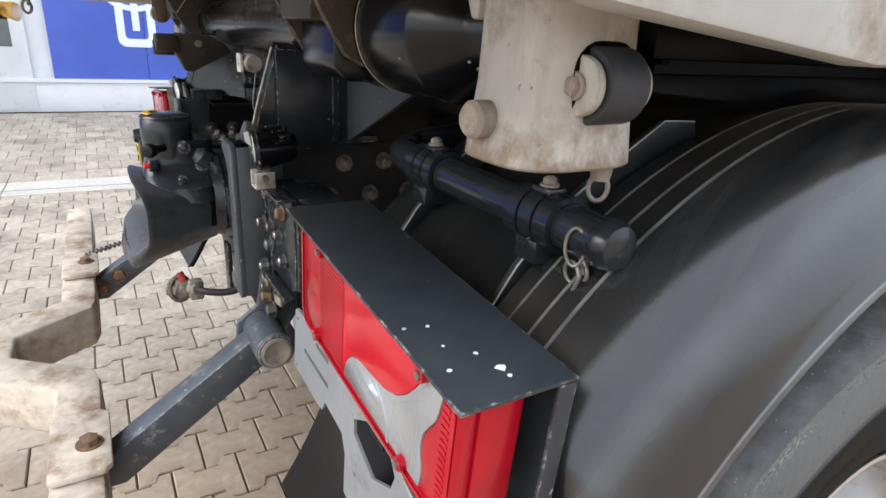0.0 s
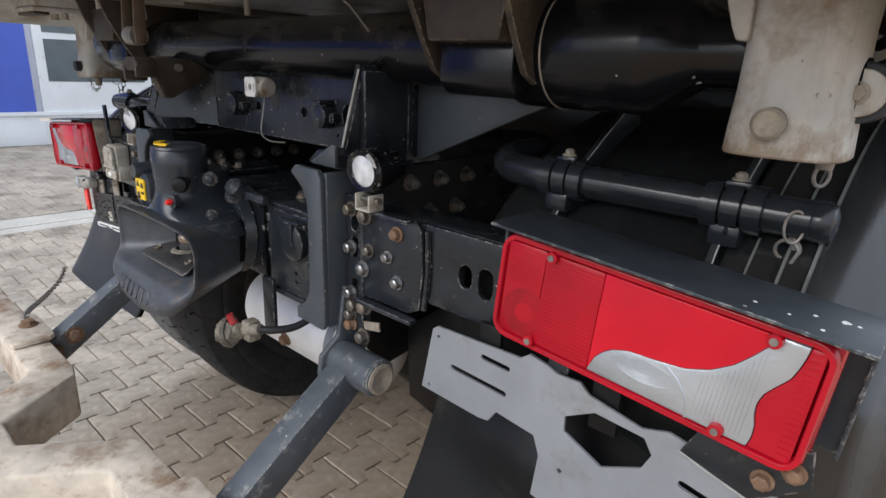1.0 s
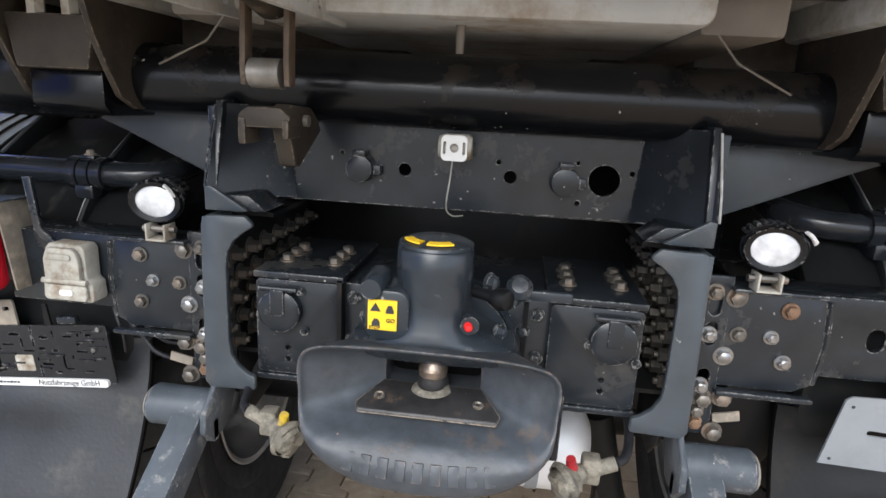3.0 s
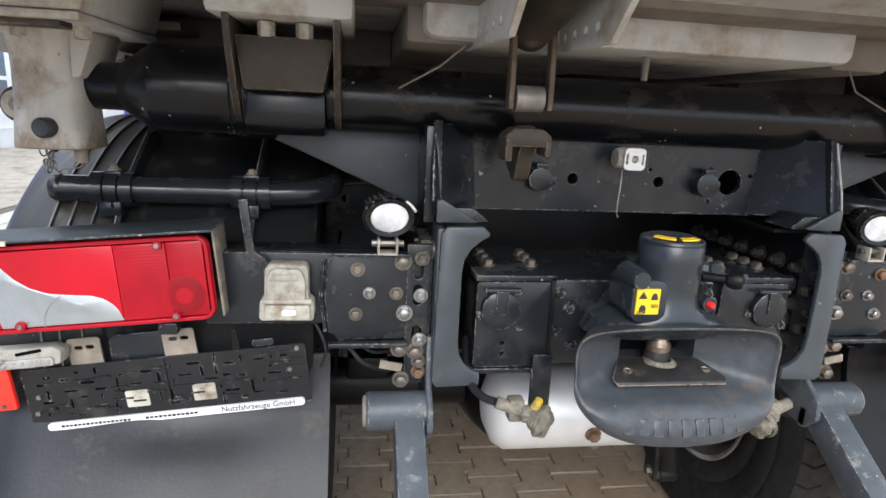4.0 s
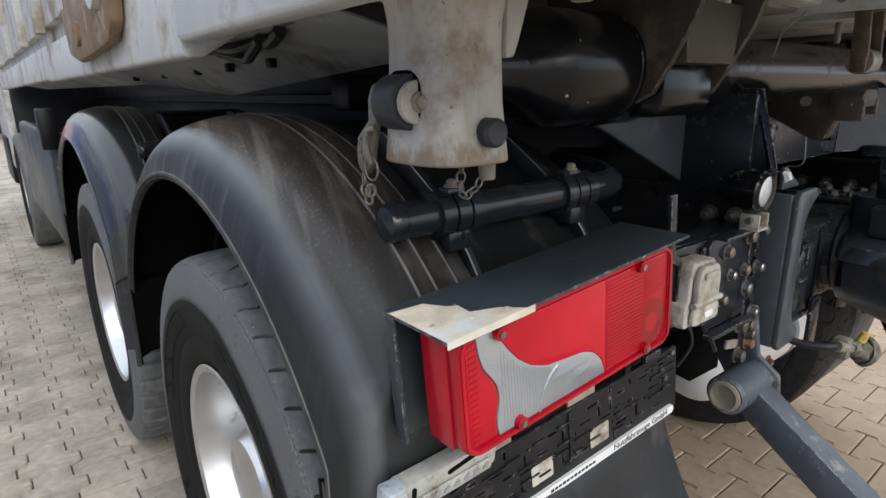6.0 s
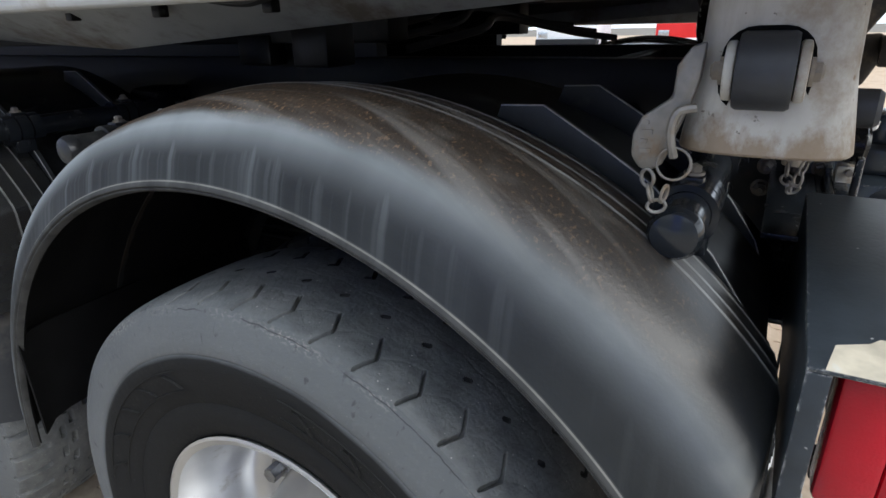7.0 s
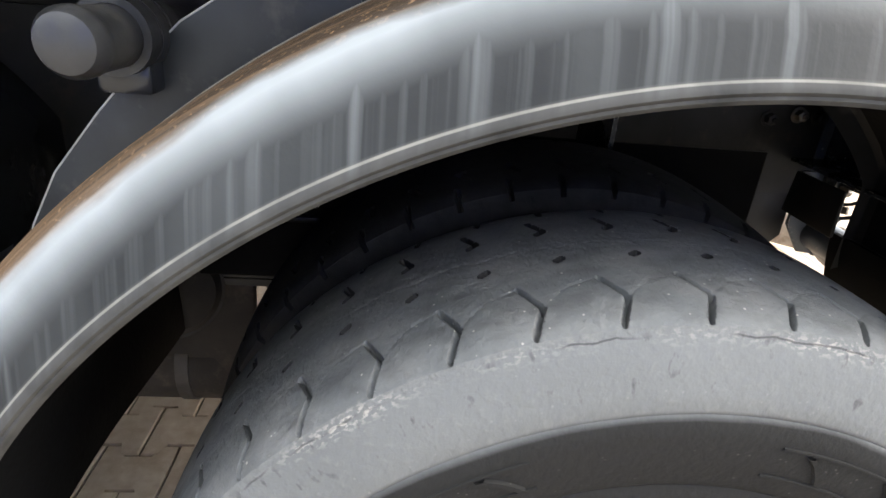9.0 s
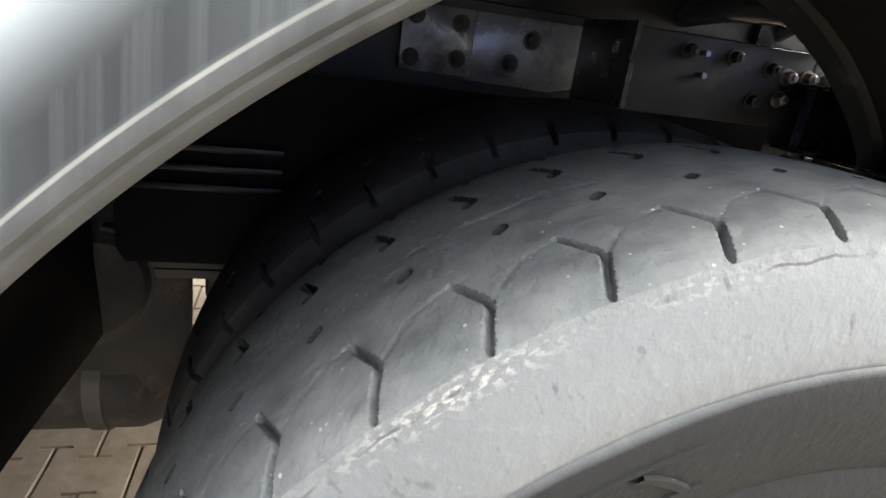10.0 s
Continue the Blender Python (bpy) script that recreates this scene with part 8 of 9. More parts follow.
# ---- things hanging and lying about ----
random.seed(21)
def net_bundle():
    top = thing("net_bundle", "muddy torn net with a bright yellow end, hanging from the tailgate", "net", at=(-1.0, -0.46, 1.62))
    lobes = [((-1.05, -0.535, 1.68), (-1.045, -0.535, 1.52), (-1.03, -0.525, 1.45), (-1.005, -0.508, 1.405), (-0.985, -0.492, 1.385), (-0.965, -0.472, 1.372)), ((-1.062, -0.54, 1.68), (-1.055, -0.538, 1.54), (-1.042, -0.528, 1.475), (-1.02, -0.512, 1.425), (-1.0, -0.496, 1.395), (-0.975, -0.476, 1.378))]
    for k, lb in enumerate(lobes):
        line = smooth_line(lb, 12)
        core = sweep(line, [0.0145 + 0.003 * math.sin(i * 0.9 + k) for i in range(len(line))], 16)
        for v in core.verts:
            v.co += noise.noise_vector(v.co * 200.0) * 0.004 + noise.noise_vector(v.co * 60.0) * 0.005
        part("muddy_rope", core, "net_dirty", top, "clotted muddy netting")
        for mt, nu, rad in (("net_dirty", 30, 0.0006), ("net_brown", 12, 0.0006)):
            nb_ = bmesh.new()
            for i in range(nu):
                for sgn in (-1, 1):
                    pts = []
                    for j in range(0, len(line), 1):
                        ang = 2 * math.pi * (i + sgn * 0.28 * j) / nu
                        d_ = (line[min(j + 1, len(line) - 1)] - line[max(j - 1, 0)]).normalized()
                        u_, w_ = frame_of(d_)
                        q_ = line[j] + (u_ * math.cos(ang) + w_ * math.sin(ang)) * 0.0165
                        pts.append(q_ + noise.noise_vector(q_ * 55.0) * 0.006 + noise.noise_vector(q_ * 160.0 + Vector((k, i, 0))) * 0.003)
                    sweep(pts, rad, 4, nb_)
            tagged(part("rope_netting", nb_, mt, top, "tangled dirty mesh"), kind="stuff")
    # yellow mesh end: a slumped tube of diamond cells
    ax = Vector((0.70, 0.70, -0.10))
    side = Vector((0.70, -0.70, 0))

    def surf(u, v):
        a = 2 * math.pi * u
        r = 0.020 + 0.007 * v
        c = Vector((-0.974, -0.480, 1.388)) + ax * (0.066 * v)
        return c + side * (math.cos(a) * r * 0.7) + Vector((0, 0, math.sin(a) * r)) + 0.004 * noise.noise_vector(Vector((u * 5, v * 5, 1.0)))
    bm = bmesh.new()
    nu, nv = 30, 16
    for i in range(nu):
        for sgn in (-1, 1):
            pts = [surf((i + sgn * 0.5 * j) / nu, j / nv) for j in range(nv + 1)]
            sweep(pts, 0.00075, 5, bm)
    part("yellow_mesh", bm, "net", top, "bright yellow diamond mesh")
    bm = bmesh.new()
    for i in range(14):
        lb = smooth_line(lobes[i % 2], 14)
        p = [random.choice(lb[20:]) + Vector((random.uniform(-0.02, 0.02), random.uniform(-0.02, 0.02), 0))]
        for q in range(5):
            p.append(p[-1] + Vector((random.uniform(-0.010, 0.012), random.uniform(-0.006, 0.006), random.uniform(-0.009, 0.006))))
        sweep(p, random.uniform(0.0005, 0.0010), 5, bm)
    tagged(part("loose_strands", bm, "net_dirty", top), kind="stuff")
    for k in range(1):
        p = [Vector((-0.985 - 0.01 * k, -0.51 - 0.006 * k, 1.50 - 0.03 * k))]
        for q in range(6):
            p.append(p[-1] + Vector((random.uniform(-0.004, 0.006), random.uniform(-0.004, 0.004), -0.014)))
        part("yellow_strand", sweep(smooth_line(p), 0.0035 - 0.0006 * k, 6), "net", top, "yellow cord")
    return top


net_bundle()
tw = [(-0.99, -0.495, 1.372), (-0.997, -0.503, 1.366), (-1.005, -0.51, 1.358), (-1.012, -0.515, 1.348), (-1.02, -0.52, 1.33)]
twig = sweep(smooth_line(tw), 0.0010, 6)
for i in range(7):
    p = Vector(tw[min(4, 1 + i // 2)])
    sweep([p, p + Vector((random.uniform(-0.012, 0.012), 0.0, random.uniform(-0.008, 0.004)))], 0.0008, 5, twig)
whole("dry_twig", twig, "net_dirty", "thin dry twig hanging from the net", "twig")
# chain rings beside the net
for i, (p, n_) in enumerate((((-0.902, -0.402, 1.398), 1), ((-0.892, -0.393, 1.424), 0), ((-0.884, -0.389, 1.451), 1), ((-0.876, -0.385, 1.479), 0), ((-0.870, -0.382, 1.507), 1), ((-0.866, -0.38, 1.535), 0))):
    lp = []
    for a in np.linspace(0, 2 * math.pi, 20)[:-1]:
        lp.append(Vector(p) + (Vector((0.012 * math.cos(a), 0.004 * math.sin(a), 0.019 * math.sin(a))) if n_ == 0 else Vector((0.003 * math.sin(a), 0.012 * math.cos(a), 0.019 * math.sin(a)))))
    whole("chain_link", sweep(lp, 0.0042, 8, None, True), "mud", "thick dusty grey chain link", "chain", group="chain on the tailgate")
whole("hanging_chain", chain([(-0.50, -0.345, 0.69), (-0.645, -0.305, 0.655), (-0.90, -0.20, 0.60), (-1.06, -0.12, 0.588), (-1.2, -0.062, 0.59)], 0.026, 0.0024), "chain", "thin dark chain from the underrun bar to the mud flap", "chain")
for k, pts in enumerate((((-0.60, 0.012, 0.99), (-0.582, 0.0, 0.972), (-0.567, -0.004, 0.951), (-0.544, -0.006, 0.926), (-0.518, -0.004, 0.896), (-0.47, 0.02, 0.87)), ((-0.598, 0.02, 0.995), (-0.575, 0.006, 0.984), (-0.553, 0.0, 0.961), (-0.53, -0.002, 0.937), (-0.50, 0.006, 0.915), (-0.46, 0.03, 0.91)), ((-0.62, 0.02, 0.985), (-0.60, 0.004, 0.955), (-0.59, 0.004, 0.92), (-0.60, 0.02, 0.88)))):
    T("loose_cable", sweep(smooth_line(pts), 0.0042 - 0.0006 * k, 8), "cable", "loose black cable below the lamp beam")

# ---- surroundings ----
# long workshop wall to the side
WX = -9.35
wall = tagged(new("workshop_wall"), "long workshop front with blue cladding and white gates", "building")


def W(name, bm, mat, parent=None, label="", wear=0.0):
    return part(name, bm, mat, parent or wall, label, wear)


W("base", box(WX - 0.4, WX + 0.03, -14, 30.0, 0.0, 0.46), "white_wall", None, "white plinth", 0.004)
W("wall_core", box(WX - 0.45, WX - 0.05, -14, 30.0, 0.46, 6.6), "white_wall")
W("base_trim", box(WX + 0.03, WX + 0.07, -14, 30.0, 0.44, 0.49), "white_wall")


def gate(y0, y1):
    g = W("workshop_gate", box(WX - 0.03, WX + 0.045, y0, y1, 0.03, 4.3), "white_wall", None, "white sectional gate with rows of windows", 0.01)
    n = max(2, int((y1 - y0) / 1.15))
    for zi, z in enumerate((0.93, 1.62, 2.31, 3.0)):
        for i in range(n):
            a = y0 + 0.12 + i * (y1 - y0 - 0.2) / n
            W("pane", box(WX + 0.046, WX + 0.052, a, a + (y1 - y0 - 0.2) / n - 0.1, z, z + 0.60), "pane", g)


def panel_run(y0, y1, z0=0.49, z1=6.6):
    step = 1.1
    n = max(1, round((y1 - y0) / step))
    for i in range(n):
        a, b = y0 + (y1 - y0) * i / n, y0 + (y1 - y0) * (i + 1) / n
        W("cladding_panel", box(WX - 0.049, WX + 0.02, a + 0.004, b - 0.004, z0, z1), "blue_wall", None, "blue cladding panel", 0.003)


panel_run(-14, -5.4)
gate(-5.2, -0.98)
panel_run(-0.72, 1.87)
gate(1.95, 6.5)
panel_run(6.7, 8.2)
panel_run(8.4, 9.6)
gate(9.8, 14.4)
panel_run(14.7, 16.2)
gate(16.5, 20.2)
panel_run(20.5, 30.0)
for z in (2.35, 4.6):
    W("window", box(WX + 0.021, WX + 0.06, 26.4, 28.0, z - (1.0 if z < 3 else 0.9), z + 0.5), "white_wall", None, "white framed window", 0.01)
    W("pane", box(WX + 0.061, WX + 0.066, 26.5, 27.9, z - (0.9 if z < 3 else 0.8), z + 0.4), "pane")
W("door", box(WX + 0.021, WX + 0.06, 22.8, 23.9, 0.05, 2.35), "white_wall", None, "grey-white side door", 0.01)
W("pane", box(WX + 0.061, WX + 0.065, 23.0, 23.7, 1.2, 2.2), "pane")
# pale sign shape on the blue front
sg = plate(rounded(0.20, 0.74, 0.98, 2.4, 0.12), [rounded(0.31, 0.63, 1.10, 2.26, 0.05)], 0, 0.012)
sg.transform(Matrix(((0, 1, 0, WX + 0.022), (1, 0, 0, 0), (0, 0, 1, 0), (0, 0, 0, 1))))
W("sign_outline", sg, "logo", None, "pale geometric sign")
W("sign_bar", box(WX + 0.022, WX + 0.034, 0.42, 0.52, 1.22, 1.9), "logo")
rg = plate(circle2(0.47, 2.12, 0.62, 40), [circle2(0.47, 2.12, 0.54, 40)], 0, 0.010)
rg.transform(Matrix(((0, 1, 0, WX + 0.0215), (1, 0, 0, 0), (0, 0, 1, 0), (0, 0, 0, 1))))
W("sign_ring", rg, "logo", None, "pale ring round the sign")

pv = Matrix.Translation((WX, -0.7, 0))
wall.matrix_world = pv @ Matrix.Rotation(radians(-2.7), 4, "Z") @ pv.inverted()

# low white shed behind the van
shed = thing("shed", "low white corrugated shed behind the parked van", "shed", at=(-7.5, 36, 0))
for i in range(12):
    part("wall_rib", box(-9, -2.5, 36.0 - 0.02 * (i % 2), 36.4, 0.3 * i, 0.3 * i + 0.28), "white_wall", shed)
part("chimney", box(-6.9, -6.3, 36.5, 37.0, 3.5, 4.6), "orange", shed)


def road_wheel(parent, x, y, r, w):
    o = part("wheel", lathe([(-w / 2, r * 0.55), (-w / 2, r * 0.9), (-w / 2 + 0.03, r), (w / 2 - 0.03, r), (w / 2, r * 0.9), (w / 2, r * 0.55)], (x, y, r), (1, 0, 0), 28, closed=True), "rubber", parent)
    part("rim", lathe([(-w * 0.3, 0), (-w * 0.3, r * 0.5), (w * 0.3, r * 0.5), (w * 0.3, 0)], (x, y, r), (1, 0, 0), 20), "rim", o)


# dark van, seen from behind
van = thing("van", "dark grey panel van parked on the paving", "van", at=(-4.75, 21, 0))
prof = [(20.9, 0.42), (20.86, 0.95), (20.95, 1.05), (21.18, 1.84), (21.5, 1.93), (24.2, 1.93), (25.0, 1.15), (25.75, 0.95), (25.9, 0.45)]
part("body_shell", prism(prof, "x", -5.68, -3.86), "van", van, "", 0.06)
part("rear_window", prism([(-5.45, 1.22), (-4.1, 1.22), (-4.2, 1.72), (-5.35, 1.72)], "y", 20.98, 21.02), "pane", van)
for x in (-5.6, -3.94):
    part("tail_light", box(x - 0.05, x + 0.05, 20.84, 20.95, 0.95, 1.35), "red_lens", van, "", 0.01)
part("bumper", box(-5.66, -3.88, 20.78, 20.98, 0.42, 0.68), "black", van, "", 0.03)
part("number_plate", box(-5.05, -4.5, 20.80, 20.84, 0.92, 1.05), "white", van)
for y in (21.8, 24.9):
    for x in (-5.55, -3.99):
        road_wheel(van, x, y, 0.34, 0.24)
part("side_windows", box(-3.858, -3.85, 21.8, 24.3, 1.25, 1.7), "pane", van)

# orange tipper, blue truck, tall trailer and a loader
tip = thing("orange_tipper", "orange tipper lorry parked with its tail to the yard", "truck", at=(-3.35, 27, 0))
part("tipper_box", prism([(-4.4, 1.28), (-4.5, 2.25), (-2.15, 2.25), (-2.25, 1.28)], "y", 27.2, 31.0), "orange", tip, "", 0.03)
part("tail_board", box(-4.3, -2.35, 27.1, 27.2, 1.4, 2.1), "orange", tip, "", 0.02)
part("chassis", box(-4.1, -2.6, 27.25, 33, 0.7, 1.2), "black", tip)
part("bumper", box(-4.3, -2.4, 27.15, 27.3, 0.45, 0.7), "white_wall", tip)
for x in (-4.15, -2.55):
    part("tail_light", box(x - 0.18, x + 0.18, 27.1, 27.16, 0.82, 0.95), "red_lens", tip)
    road_wheel(tip, x, 28.4, 0.5, 0.45)
blt = thing("blue_lorry", "bright blue lorry parked beside the trailer", "truck", at=(-1.9, 31, 0))
part("box", box(-2.7, -0.6, 30.0, 36, 0.9, 2.45), "truck_blue", blt, "", 0.04)
part("chassis", box(-2.5, -0.8, 29.9, 36, 0.5, 0.9), "black", blt)
for x in (-2.4, -0.9):
    road_wheel(blt, x, 31.5, 0.5, 0.4)
    part("tail_light", box(x - 0.15, x + 0.15, 29.85, 29.92, 0.75, 0.9), "red_lens", blt)
trl = thing("curtain_trailer", "tall blue curtain-sided trailer with a pale roof edge", "trailer", at=(-0.6, 27, 0))
part("curtain_box", box(-1.85, 0.65, 27.5, 39, 1.1, 4.0), "tarp", trl, "", 0.02)
part("roof_edge", box(-1.9, 0.7, 27.45, 39, 4.0, 4.1), "white_wall", trl)
part("corner_post", box(-1.9, -1.8, 27.42, 27.56, 0.9, 4.0), "red_paint", trl)
part("sign_patch", box(-1.6, -1.2, 27.48, 27.5, 3.45, 3.65), "red_paint", trl)
part("sign_bar", box(-1.15, -0.3, 27.48, 27.5, 3.45, 3.65), "white", trl)
part("sign_bar", box(-1.55, -0.5, 27.48, 27.5, 3.28, 3.36), "white", trl)
part("under_frame", box(-1.8, 0.6, 27.5, 39, 0.6, 1.1), "black", trl)
for x in (-1.6, 0.35):
    road_wheel(trl, x, 28.6, 0.5, 0.4)
ld = thing("loader", "orange and grey loader with a roll cage", "loader", at=(-0.7, 24, 0))
part("engine_cover", prism([(23.6, 0.7), (23.6, 1.25), (24.9, 1.35), (25.2, 0.7)], "x", -1.25, -0.35), "orange", ld, "", 0.05)
part("grille", box(-1.1, -0.5, 23.55, 23.6, 0.75, 1.15), "sheet", ld, "", 0.02)
for x in (-1.3, -0.3):
    for y in (24.2, 25.3):
        part("cage_post", box(x - 0.04, x + 0.04, y, y + 0.08, 1.2, 2.1), "black", ld)
    road_wheel(ld, x + (0.15 if x > -1 else -0.1), 24.6, 0.42, 0.35)
part("cage_roof", box(-1.4, -0.2, 24.1, 25.45, 2.1, 2.2), "black", ld, "", 0.02)
part("seat", box(-1.1, -0.5, 24.3, 24.7, 1.3, 1.6), "body_dirty", ld, "", 0.05)

# lorry fronts on the far side, seen through the gap under the tipping body
for (y, wd, mt, lb) in ((2.75, 2.0, "red_paint", "red lorry cab far across the yard"), (-0.3, 2.05, "yellow_paint", "yellow lorry cab far across the yard"), (6.6, 2.1, "white_wall", "white lorry cab far across the yard")):
    x = 18.3
    h = wd / 2
    cb = thing("lorry_cab", lb, "truck", group="parked lorries", at=(x, y, 0))
    part("cab_shell", box(x, x + 1.8, y - h, y + h, 0.55, 1.62), mt, cb, "", 0.06)
    part("bumper", box(x - 0.08, x + 0.3, y - h, y + h, 0.35, 0.85), "white_wall" if mt == "red_paint" else "black", cb, "", 0.03)
    part("windscreen", box(x + 0.05, x + 0.12, y - h + 0.08, y + h - 0.08, 1.63, 2.42), "pane", cb)
    part("cab_back", box(x + 0.13, x + 1.8, y - h, y + h, 1.63, 2.95), mt, cb, "", 0.08)
    for q in (-1, 1):
        part("mirror", box(x - 0.1, x + 0.05, y + q * (h + 0.12) - 0.09, y + q * (h + 0.12) + 0.09, 1.55, 2.1), "white_wall", cb, "white mirror", 0.02)
        part("head_lamp", box(x - 0.02, x + 0.01, y + q * (h - 0.25) - 0.16, y + q * (h - 0.25) + 0.16, 0.9, 1.08), "clear_lens", cb, "", 0.01)
        part("front_wheel", cyl((x + 0.9, y + q * (h - 0.3), 0.5), (x + 0.9, y + q * h, 0.5), 0.5, seg=20), "rubber", cb)


# bare winter trees
def tree(x, y, h, seed):
    rnd = random.Random(seed)
    t = thing("bare_tree", "tall leafless tree against the white sky", "tree", at=(x, y, 0))
    tb = bmesh.new()
    br = bmesh.new()

    def limb(p, d, L, r, level):
        pts, rad = [p], [r]
        steps = 5
        for i in range(steps):
            d = (d + Vector((rnd.uniform(-1, 1), rnd.uniform(-1, 1), rnd.uniform(-0.3, 0.6))) * 0.16).normalized()
            pts.append(pts[-1] + d * (L / steps))
            rad.append(r * (1 - 0.75 * (i + 1) / steps))
        sweep(pts, rad, 7 if level < 2 else 4, tb if level == 0 else br)
        if level < 4:
            for k in range((7, 5, 4, 3)[level]):
                q = rnd.randint(2 if level else 2, steps)
                a = rnd.uniform(0, 2 * math.pi)
                nd = (d * 0.7 + Vector((math.cos(a), math.sin(a), rnd.uniform(0.1, 0.9))) * 0.8).normalized()
                limb(pts[q], nd, L * rnd.uniform(0.45, 0.68), rad[q] * 0.75, level + 1)

    limb(Vector((x, y, -0.1)), Vector((0, 0, 1)), h * 0.55, h * 0.013, 0)
    part("trunk", tb, "bark", t)
    part("crown", br, "bark", t, "bare branches")


tree(-6.5, 44, 13, 1)
tree(-10.5, 50, 14, 2)
tree(1.5, 52, 15, 3)
tree(-3.0, 56, 14, 4)

# ---- ground ----
ground = tagged(new("ground"), "wide paved yard with sanded joints", "ground", kind="structure")
g = bmesh.new()
gv = [g.verts.new(p) for p in ((-120, -120, -0.012), (120, -120, -0.012), (120, 160, -0.012), (-120, 160, -0.012))]
g.faces.new(gv)
part("bedding", g, "joint", ground, "sandy joints")

PL, PW, PA, GAP = 0.200, 0.165, 0.0200, 0.0045
def paver_outline():
    """Double-T block: wide ends, waisted middle."""
    hl, hw = PL / 2 - GAP / 2, PW / 2 - GAP / 2
    up = [(-hl, hw + PA), (-hl + 0.045, hw + PA), (-hl + 0.060, hw - PA), (hl - 0.060, hw - PA), (hl - 0.045, hw + PA), (hl, hw + PA)]
    lo = [(hl, -hw - PA), (hl - 0.045, -hw - PA), (hl - 0.060, -hw + PA), (-hl + 0.060, -hw + PA), (-hl + 0.045, -hw - PA), (-hl, -hw - PA)]
    return up + lo


def paver_mesh(name):
    o = paver_outline()
    inner = [(x * 0.962, z * 0.962) for x, z in o]
    b = bmesh.new()
    base = [b.verts.new((x, z, -0.05)) for x, z in o]
    rim = [b.verts.new((x, z, -0.005)) for x, z in o]
    top = [b.verts.new((x, z, 0.0)) for x, z in inner]
    k = len(o)
    for i in range(k):
        j = (i + 1) % k
        b.faces.new((base[i], base[j], rim[j], rim[i]))
        b.faces.new((rim[i], rim[j], top[j], top[i]))
    b.faces.new(top)
    return solid(name, b, "paver", 25)


PAVER = paver_mesh("paver")


def paver_spots(x0, x1, y0, y1):
    out = []
    for j in range(math.floor(x0 / PW), math.ceil(x1 / PW)):
        for i in range(math.floor(y0 / PL), math.ceil(y1 / PL)):
            out.append((j * PW, i * PL + (PL / 2 if j % 2 else 0)))
    return out


rnd = random.Random(77)
near_box = lambda x, y: (-1.35 < x < 0.75 and -0.55 < y < 1.5) or (-2.6 < x < -1.35 and 0.3 < y < 2.2)
spots = [p for p in paver_spots(-2.6, 0.75, -0.55, 2.2) if near_box(*p)]
spots.sort(key=lambda p: abs(p[0] + 0.7) + abs(p[1] - 0.4))
picked = set(spots[:300])
for x, y in spots[:300]:
    o = new("paver", PAVER)
    o.parent = ground
    o.location = (x, y, rnd.uniform(-0.0015, 0.0015))
    o.rotation_euler = (rnd.gauss(0, 0.006), rnd.gauss(0, 0.006), math.pi / 2)


def paver_field(name, spots, mat):
    o = np.array(paver_outline())
    k = len(o)
    tmpl = np.vstack([np.c_[o, np.full(k, -0.03)], np.c_[o, np.full(k, -0.004)], np.c_[o * 0.962, np.zeros(k)]])
    tmpl = np.c_[-tmpl[:, 1], tmpl[:, 0], tmpl[:, 2]]
    faces = []
    for i in range(k):
        j = (i + 1) % k
        faces.append((k + i, k + j, 2 * k + j, 2 * k + i))
        faces.append((i, j, k + j, k + i))
    vs, fs, n = [], [], 0
    for x, y in spots:
        vs += (tmpl + (x, y, rnd.uniform(-0.002, 0.002))).tolist()
        fs += [tuple(q + n for q in f) for f in faces] + [tuple(range(n + 2 * k, n + 3 * k))]
        n += 3 * k
    me = bpy.data.meshes.new(name)
    me.from_pydata(vs, [], fs)
    me.materials.append(M[mat])
    ob = new(name, me)
    ob.parent = ground
    return tagged(ob, "concrete block paving further off", kind="stuff")


def field_material():
    m = M["paver"].copy()
    m.name = "concrete_paver_field"
    n, l = m.node_tree.nodes, m.node_tree.links
    info = [x for x in n if x.bl_idname == "ShaderNodeObjectInfo"][0]
    geo = n.new("ShaderNodeNewGeometry")
    l.new(geo.outputs["Random Per Island"], info.outputs["Random"].links[0].to_socket)
    return m


M["paver_field"] = field_material()
far = [p for p in paver_spots(-4.1, 5.5, -5.0, 9.5) if p not in picked]
paver_field("paving_field", far, "paver_field")
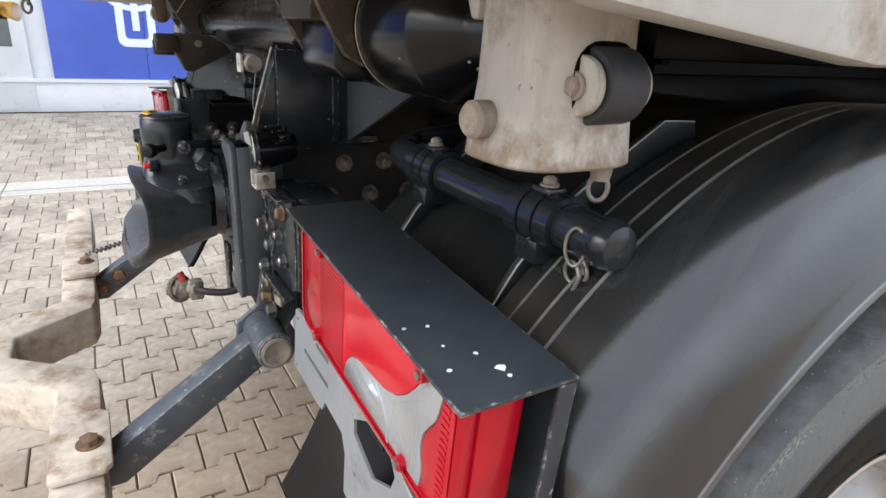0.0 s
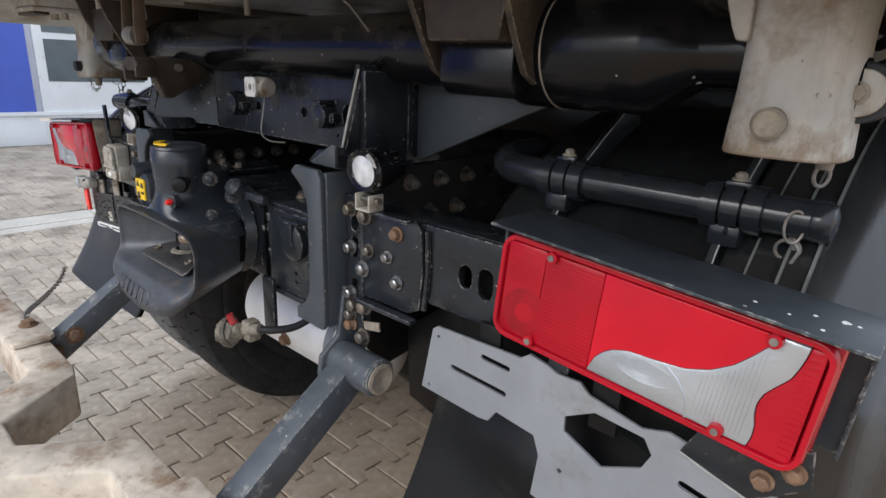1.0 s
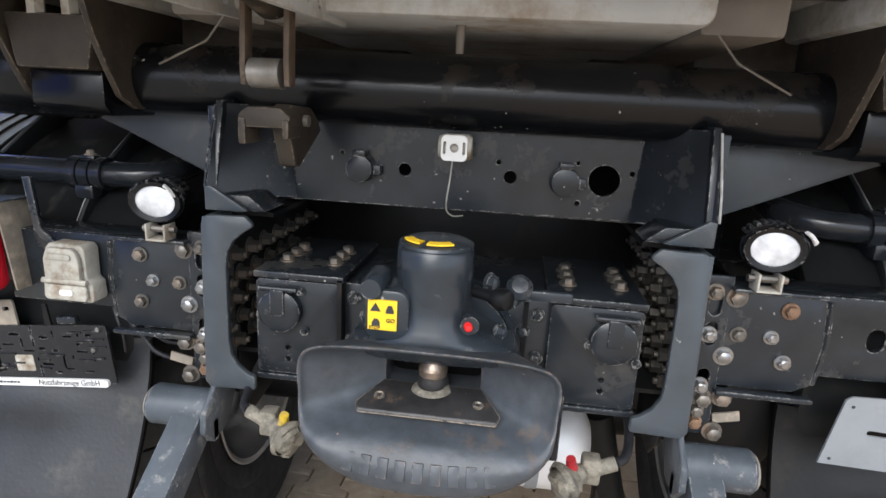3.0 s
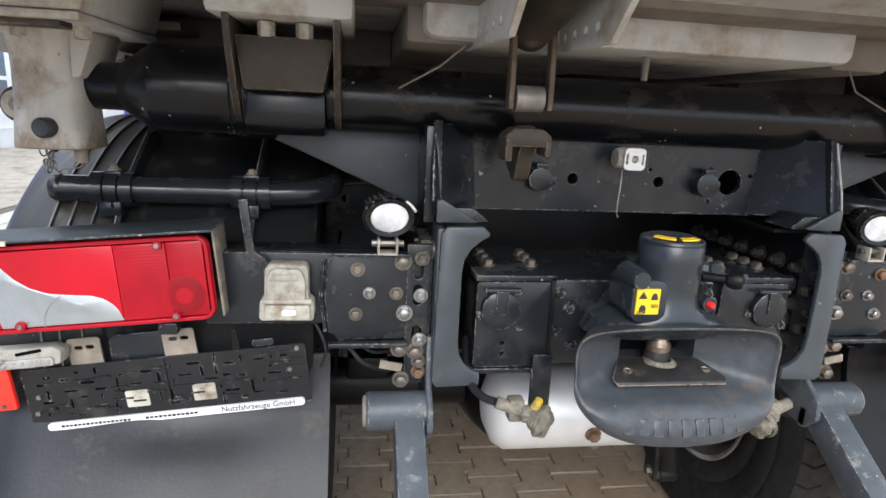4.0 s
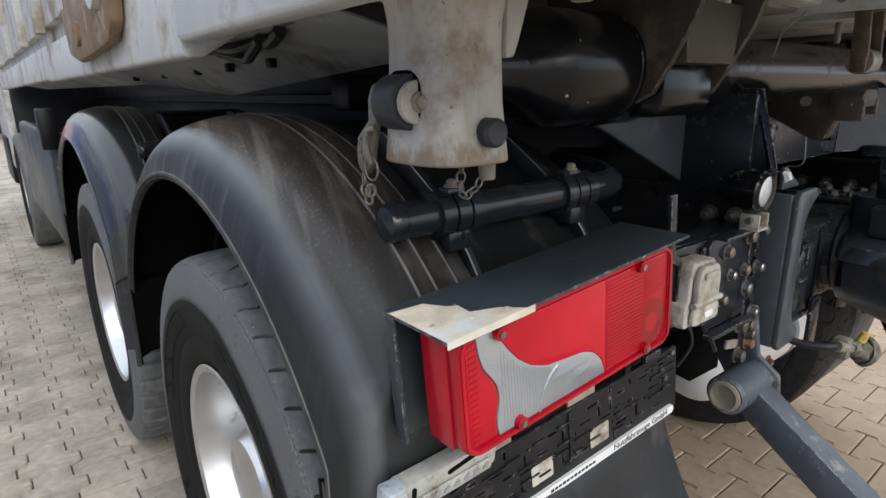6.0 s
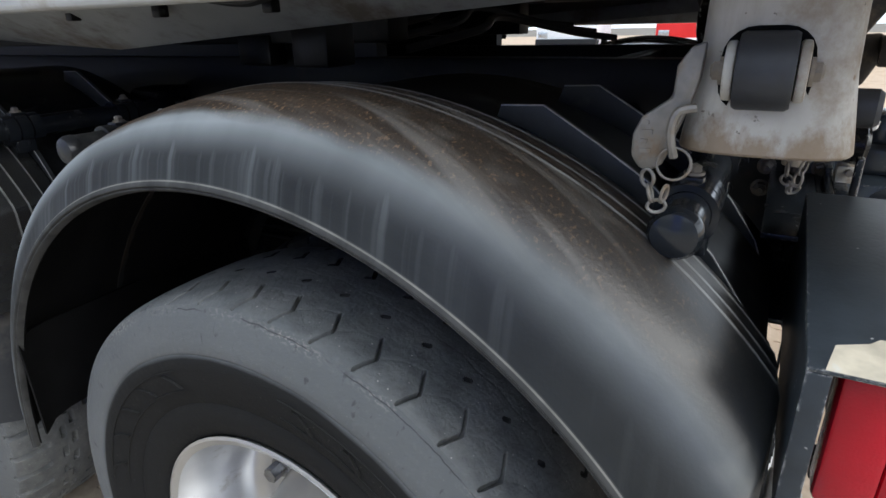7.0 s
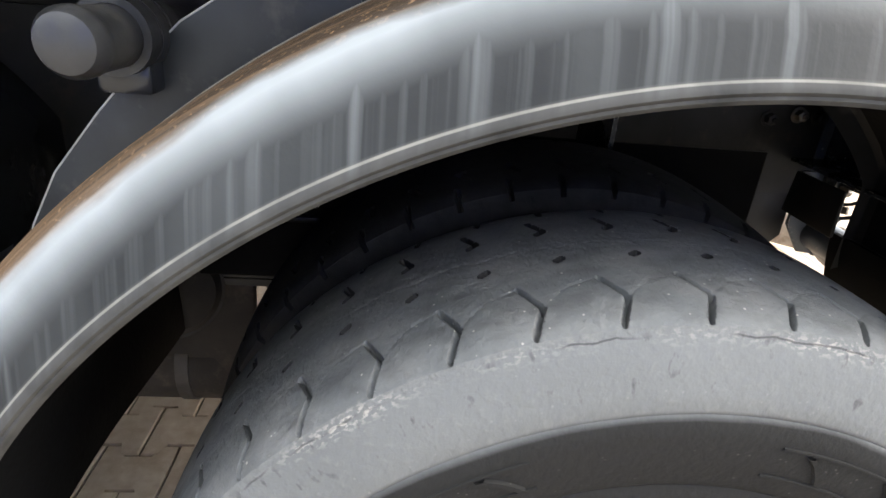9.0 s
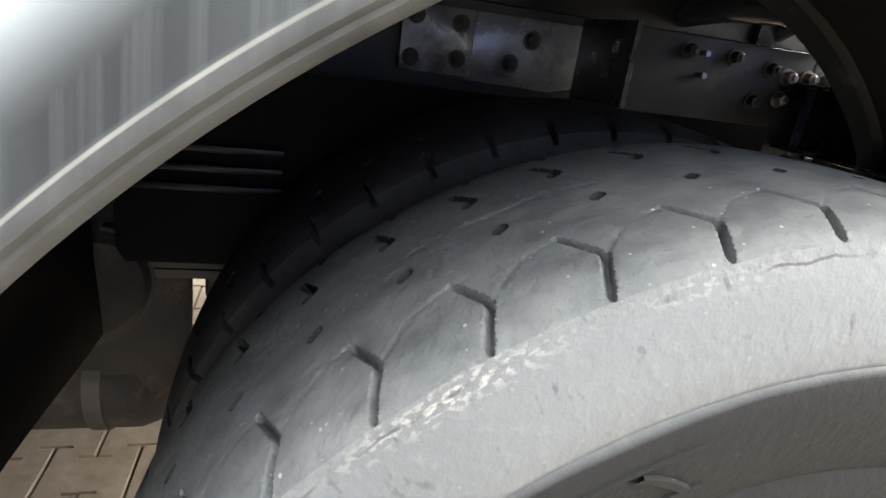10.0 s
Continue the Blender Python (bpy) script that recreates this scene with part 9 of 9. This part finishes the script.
# beyond, courses merge into bands of block
bands = bmesh.new()
for i in range(0, 46):
    for j in range(0, 10):
        box(-4.12 + 1.65 * j + 0.004, -4.12 + 1.65 * (j + 1) - 0.004, 9.5 + 0.6 * i + 0.004, 9.5 + 0.6 * (i + 1) - 0.004, -0.03, 0.0, bands)
o = part("paving_field", bands, "paver_field", ground, "concrete paving in the distance")
tagged(o, kind="stuff")
side = bmesh.new()
for i in range(70):
    for j in range(12):
        y = -6 + 0.2 * i + (0.1 if j % 2 else 0)
        box(-4.62 - 0.165 * 2.3 * (j + 1) + 0.003, -4.62 - 0.165 * 2.3 * j - 0.003, y + 0.003, y + 0.197, -0.03, 0.0, side)
o = part("paving_field", side, "paver_field", ground, "pale block paving before the workshop")
tagged(o, kind="stuff")
rest = bmesh.new()
box(-9.3, -4.62, 8.0, 60, -0.03, -0.001, rest)
box(-60, 60, 37.2, 120, -0.03, -0.001, rest)
box(12.4, 60, -30, 37.1, -0.03, -0.001, rest)
box(5.65, 12.39, -30, 9.4, -0.03, -0.001, rest)
box(-4.1, 5.6, -30, -5.15, -0.03, -0.001, rest)
box(-60, -4.65, -30, -6.2, -0.03, -0.001, rest)
o = part("paving_field", rest, "paver_field", ground)
tagged(o, kind="stuff")
kb = bmesh.new()
for i in range(45):
    y = -8 + i
    box(-4.60, -4.30, y + 0.005, y + 0.995, -0.03, 0.004, kb)
    box(-4.29, -4.13, y + 0.005, y + 0.995, -0.03, 0.002, kb)
kb.transform(Matrix.Translation((-4.45, 0, 0)) @ Matrix.Rotation(radians(-1.6), 4, "Z") @ Matrix.Translation((4.45, 0, 0)))
o = part("kerb_strip", kb, "kerb", ground, "pale concrete drainage strip")
for x, y, r in ((-1.0, 0.5, 0.006), (-0.8, 0.25, 0.005), (-1.6, 1.4, 0.012), (-0.55, 0.35, 0.004), (-1.75, 2.0, 0.015), (-0.35, 0.6, 0.005), (-2.0, 3.4, 0.02)):
    lf = bmesh.new()
    pts = [(x + r * 1.6 * math.cos(a) * (1 if a < 3 else 0.7), y + r * math.sin(a), 0.004 + 0.003 * math.sin(2 * a)) for a in np.linspace(0, 2 * math.pi, 9)[:-1]]
    lf.faces.new([lf.verts.new(p) for p in pts])
    got = bmesh.ops.extrude_face_region(lf, geom=lf.faces[:])
    bmesh.ops.translate(lf, verts=[v for v in got["geom"] if isinstance(v, bmesh.types.BMVert)], vec=(0, 0, 0.001))
    whole("dry_leaf", lf, "socket", "small pale dry leaf on the paving", "leaf", group="leaves on the paving")
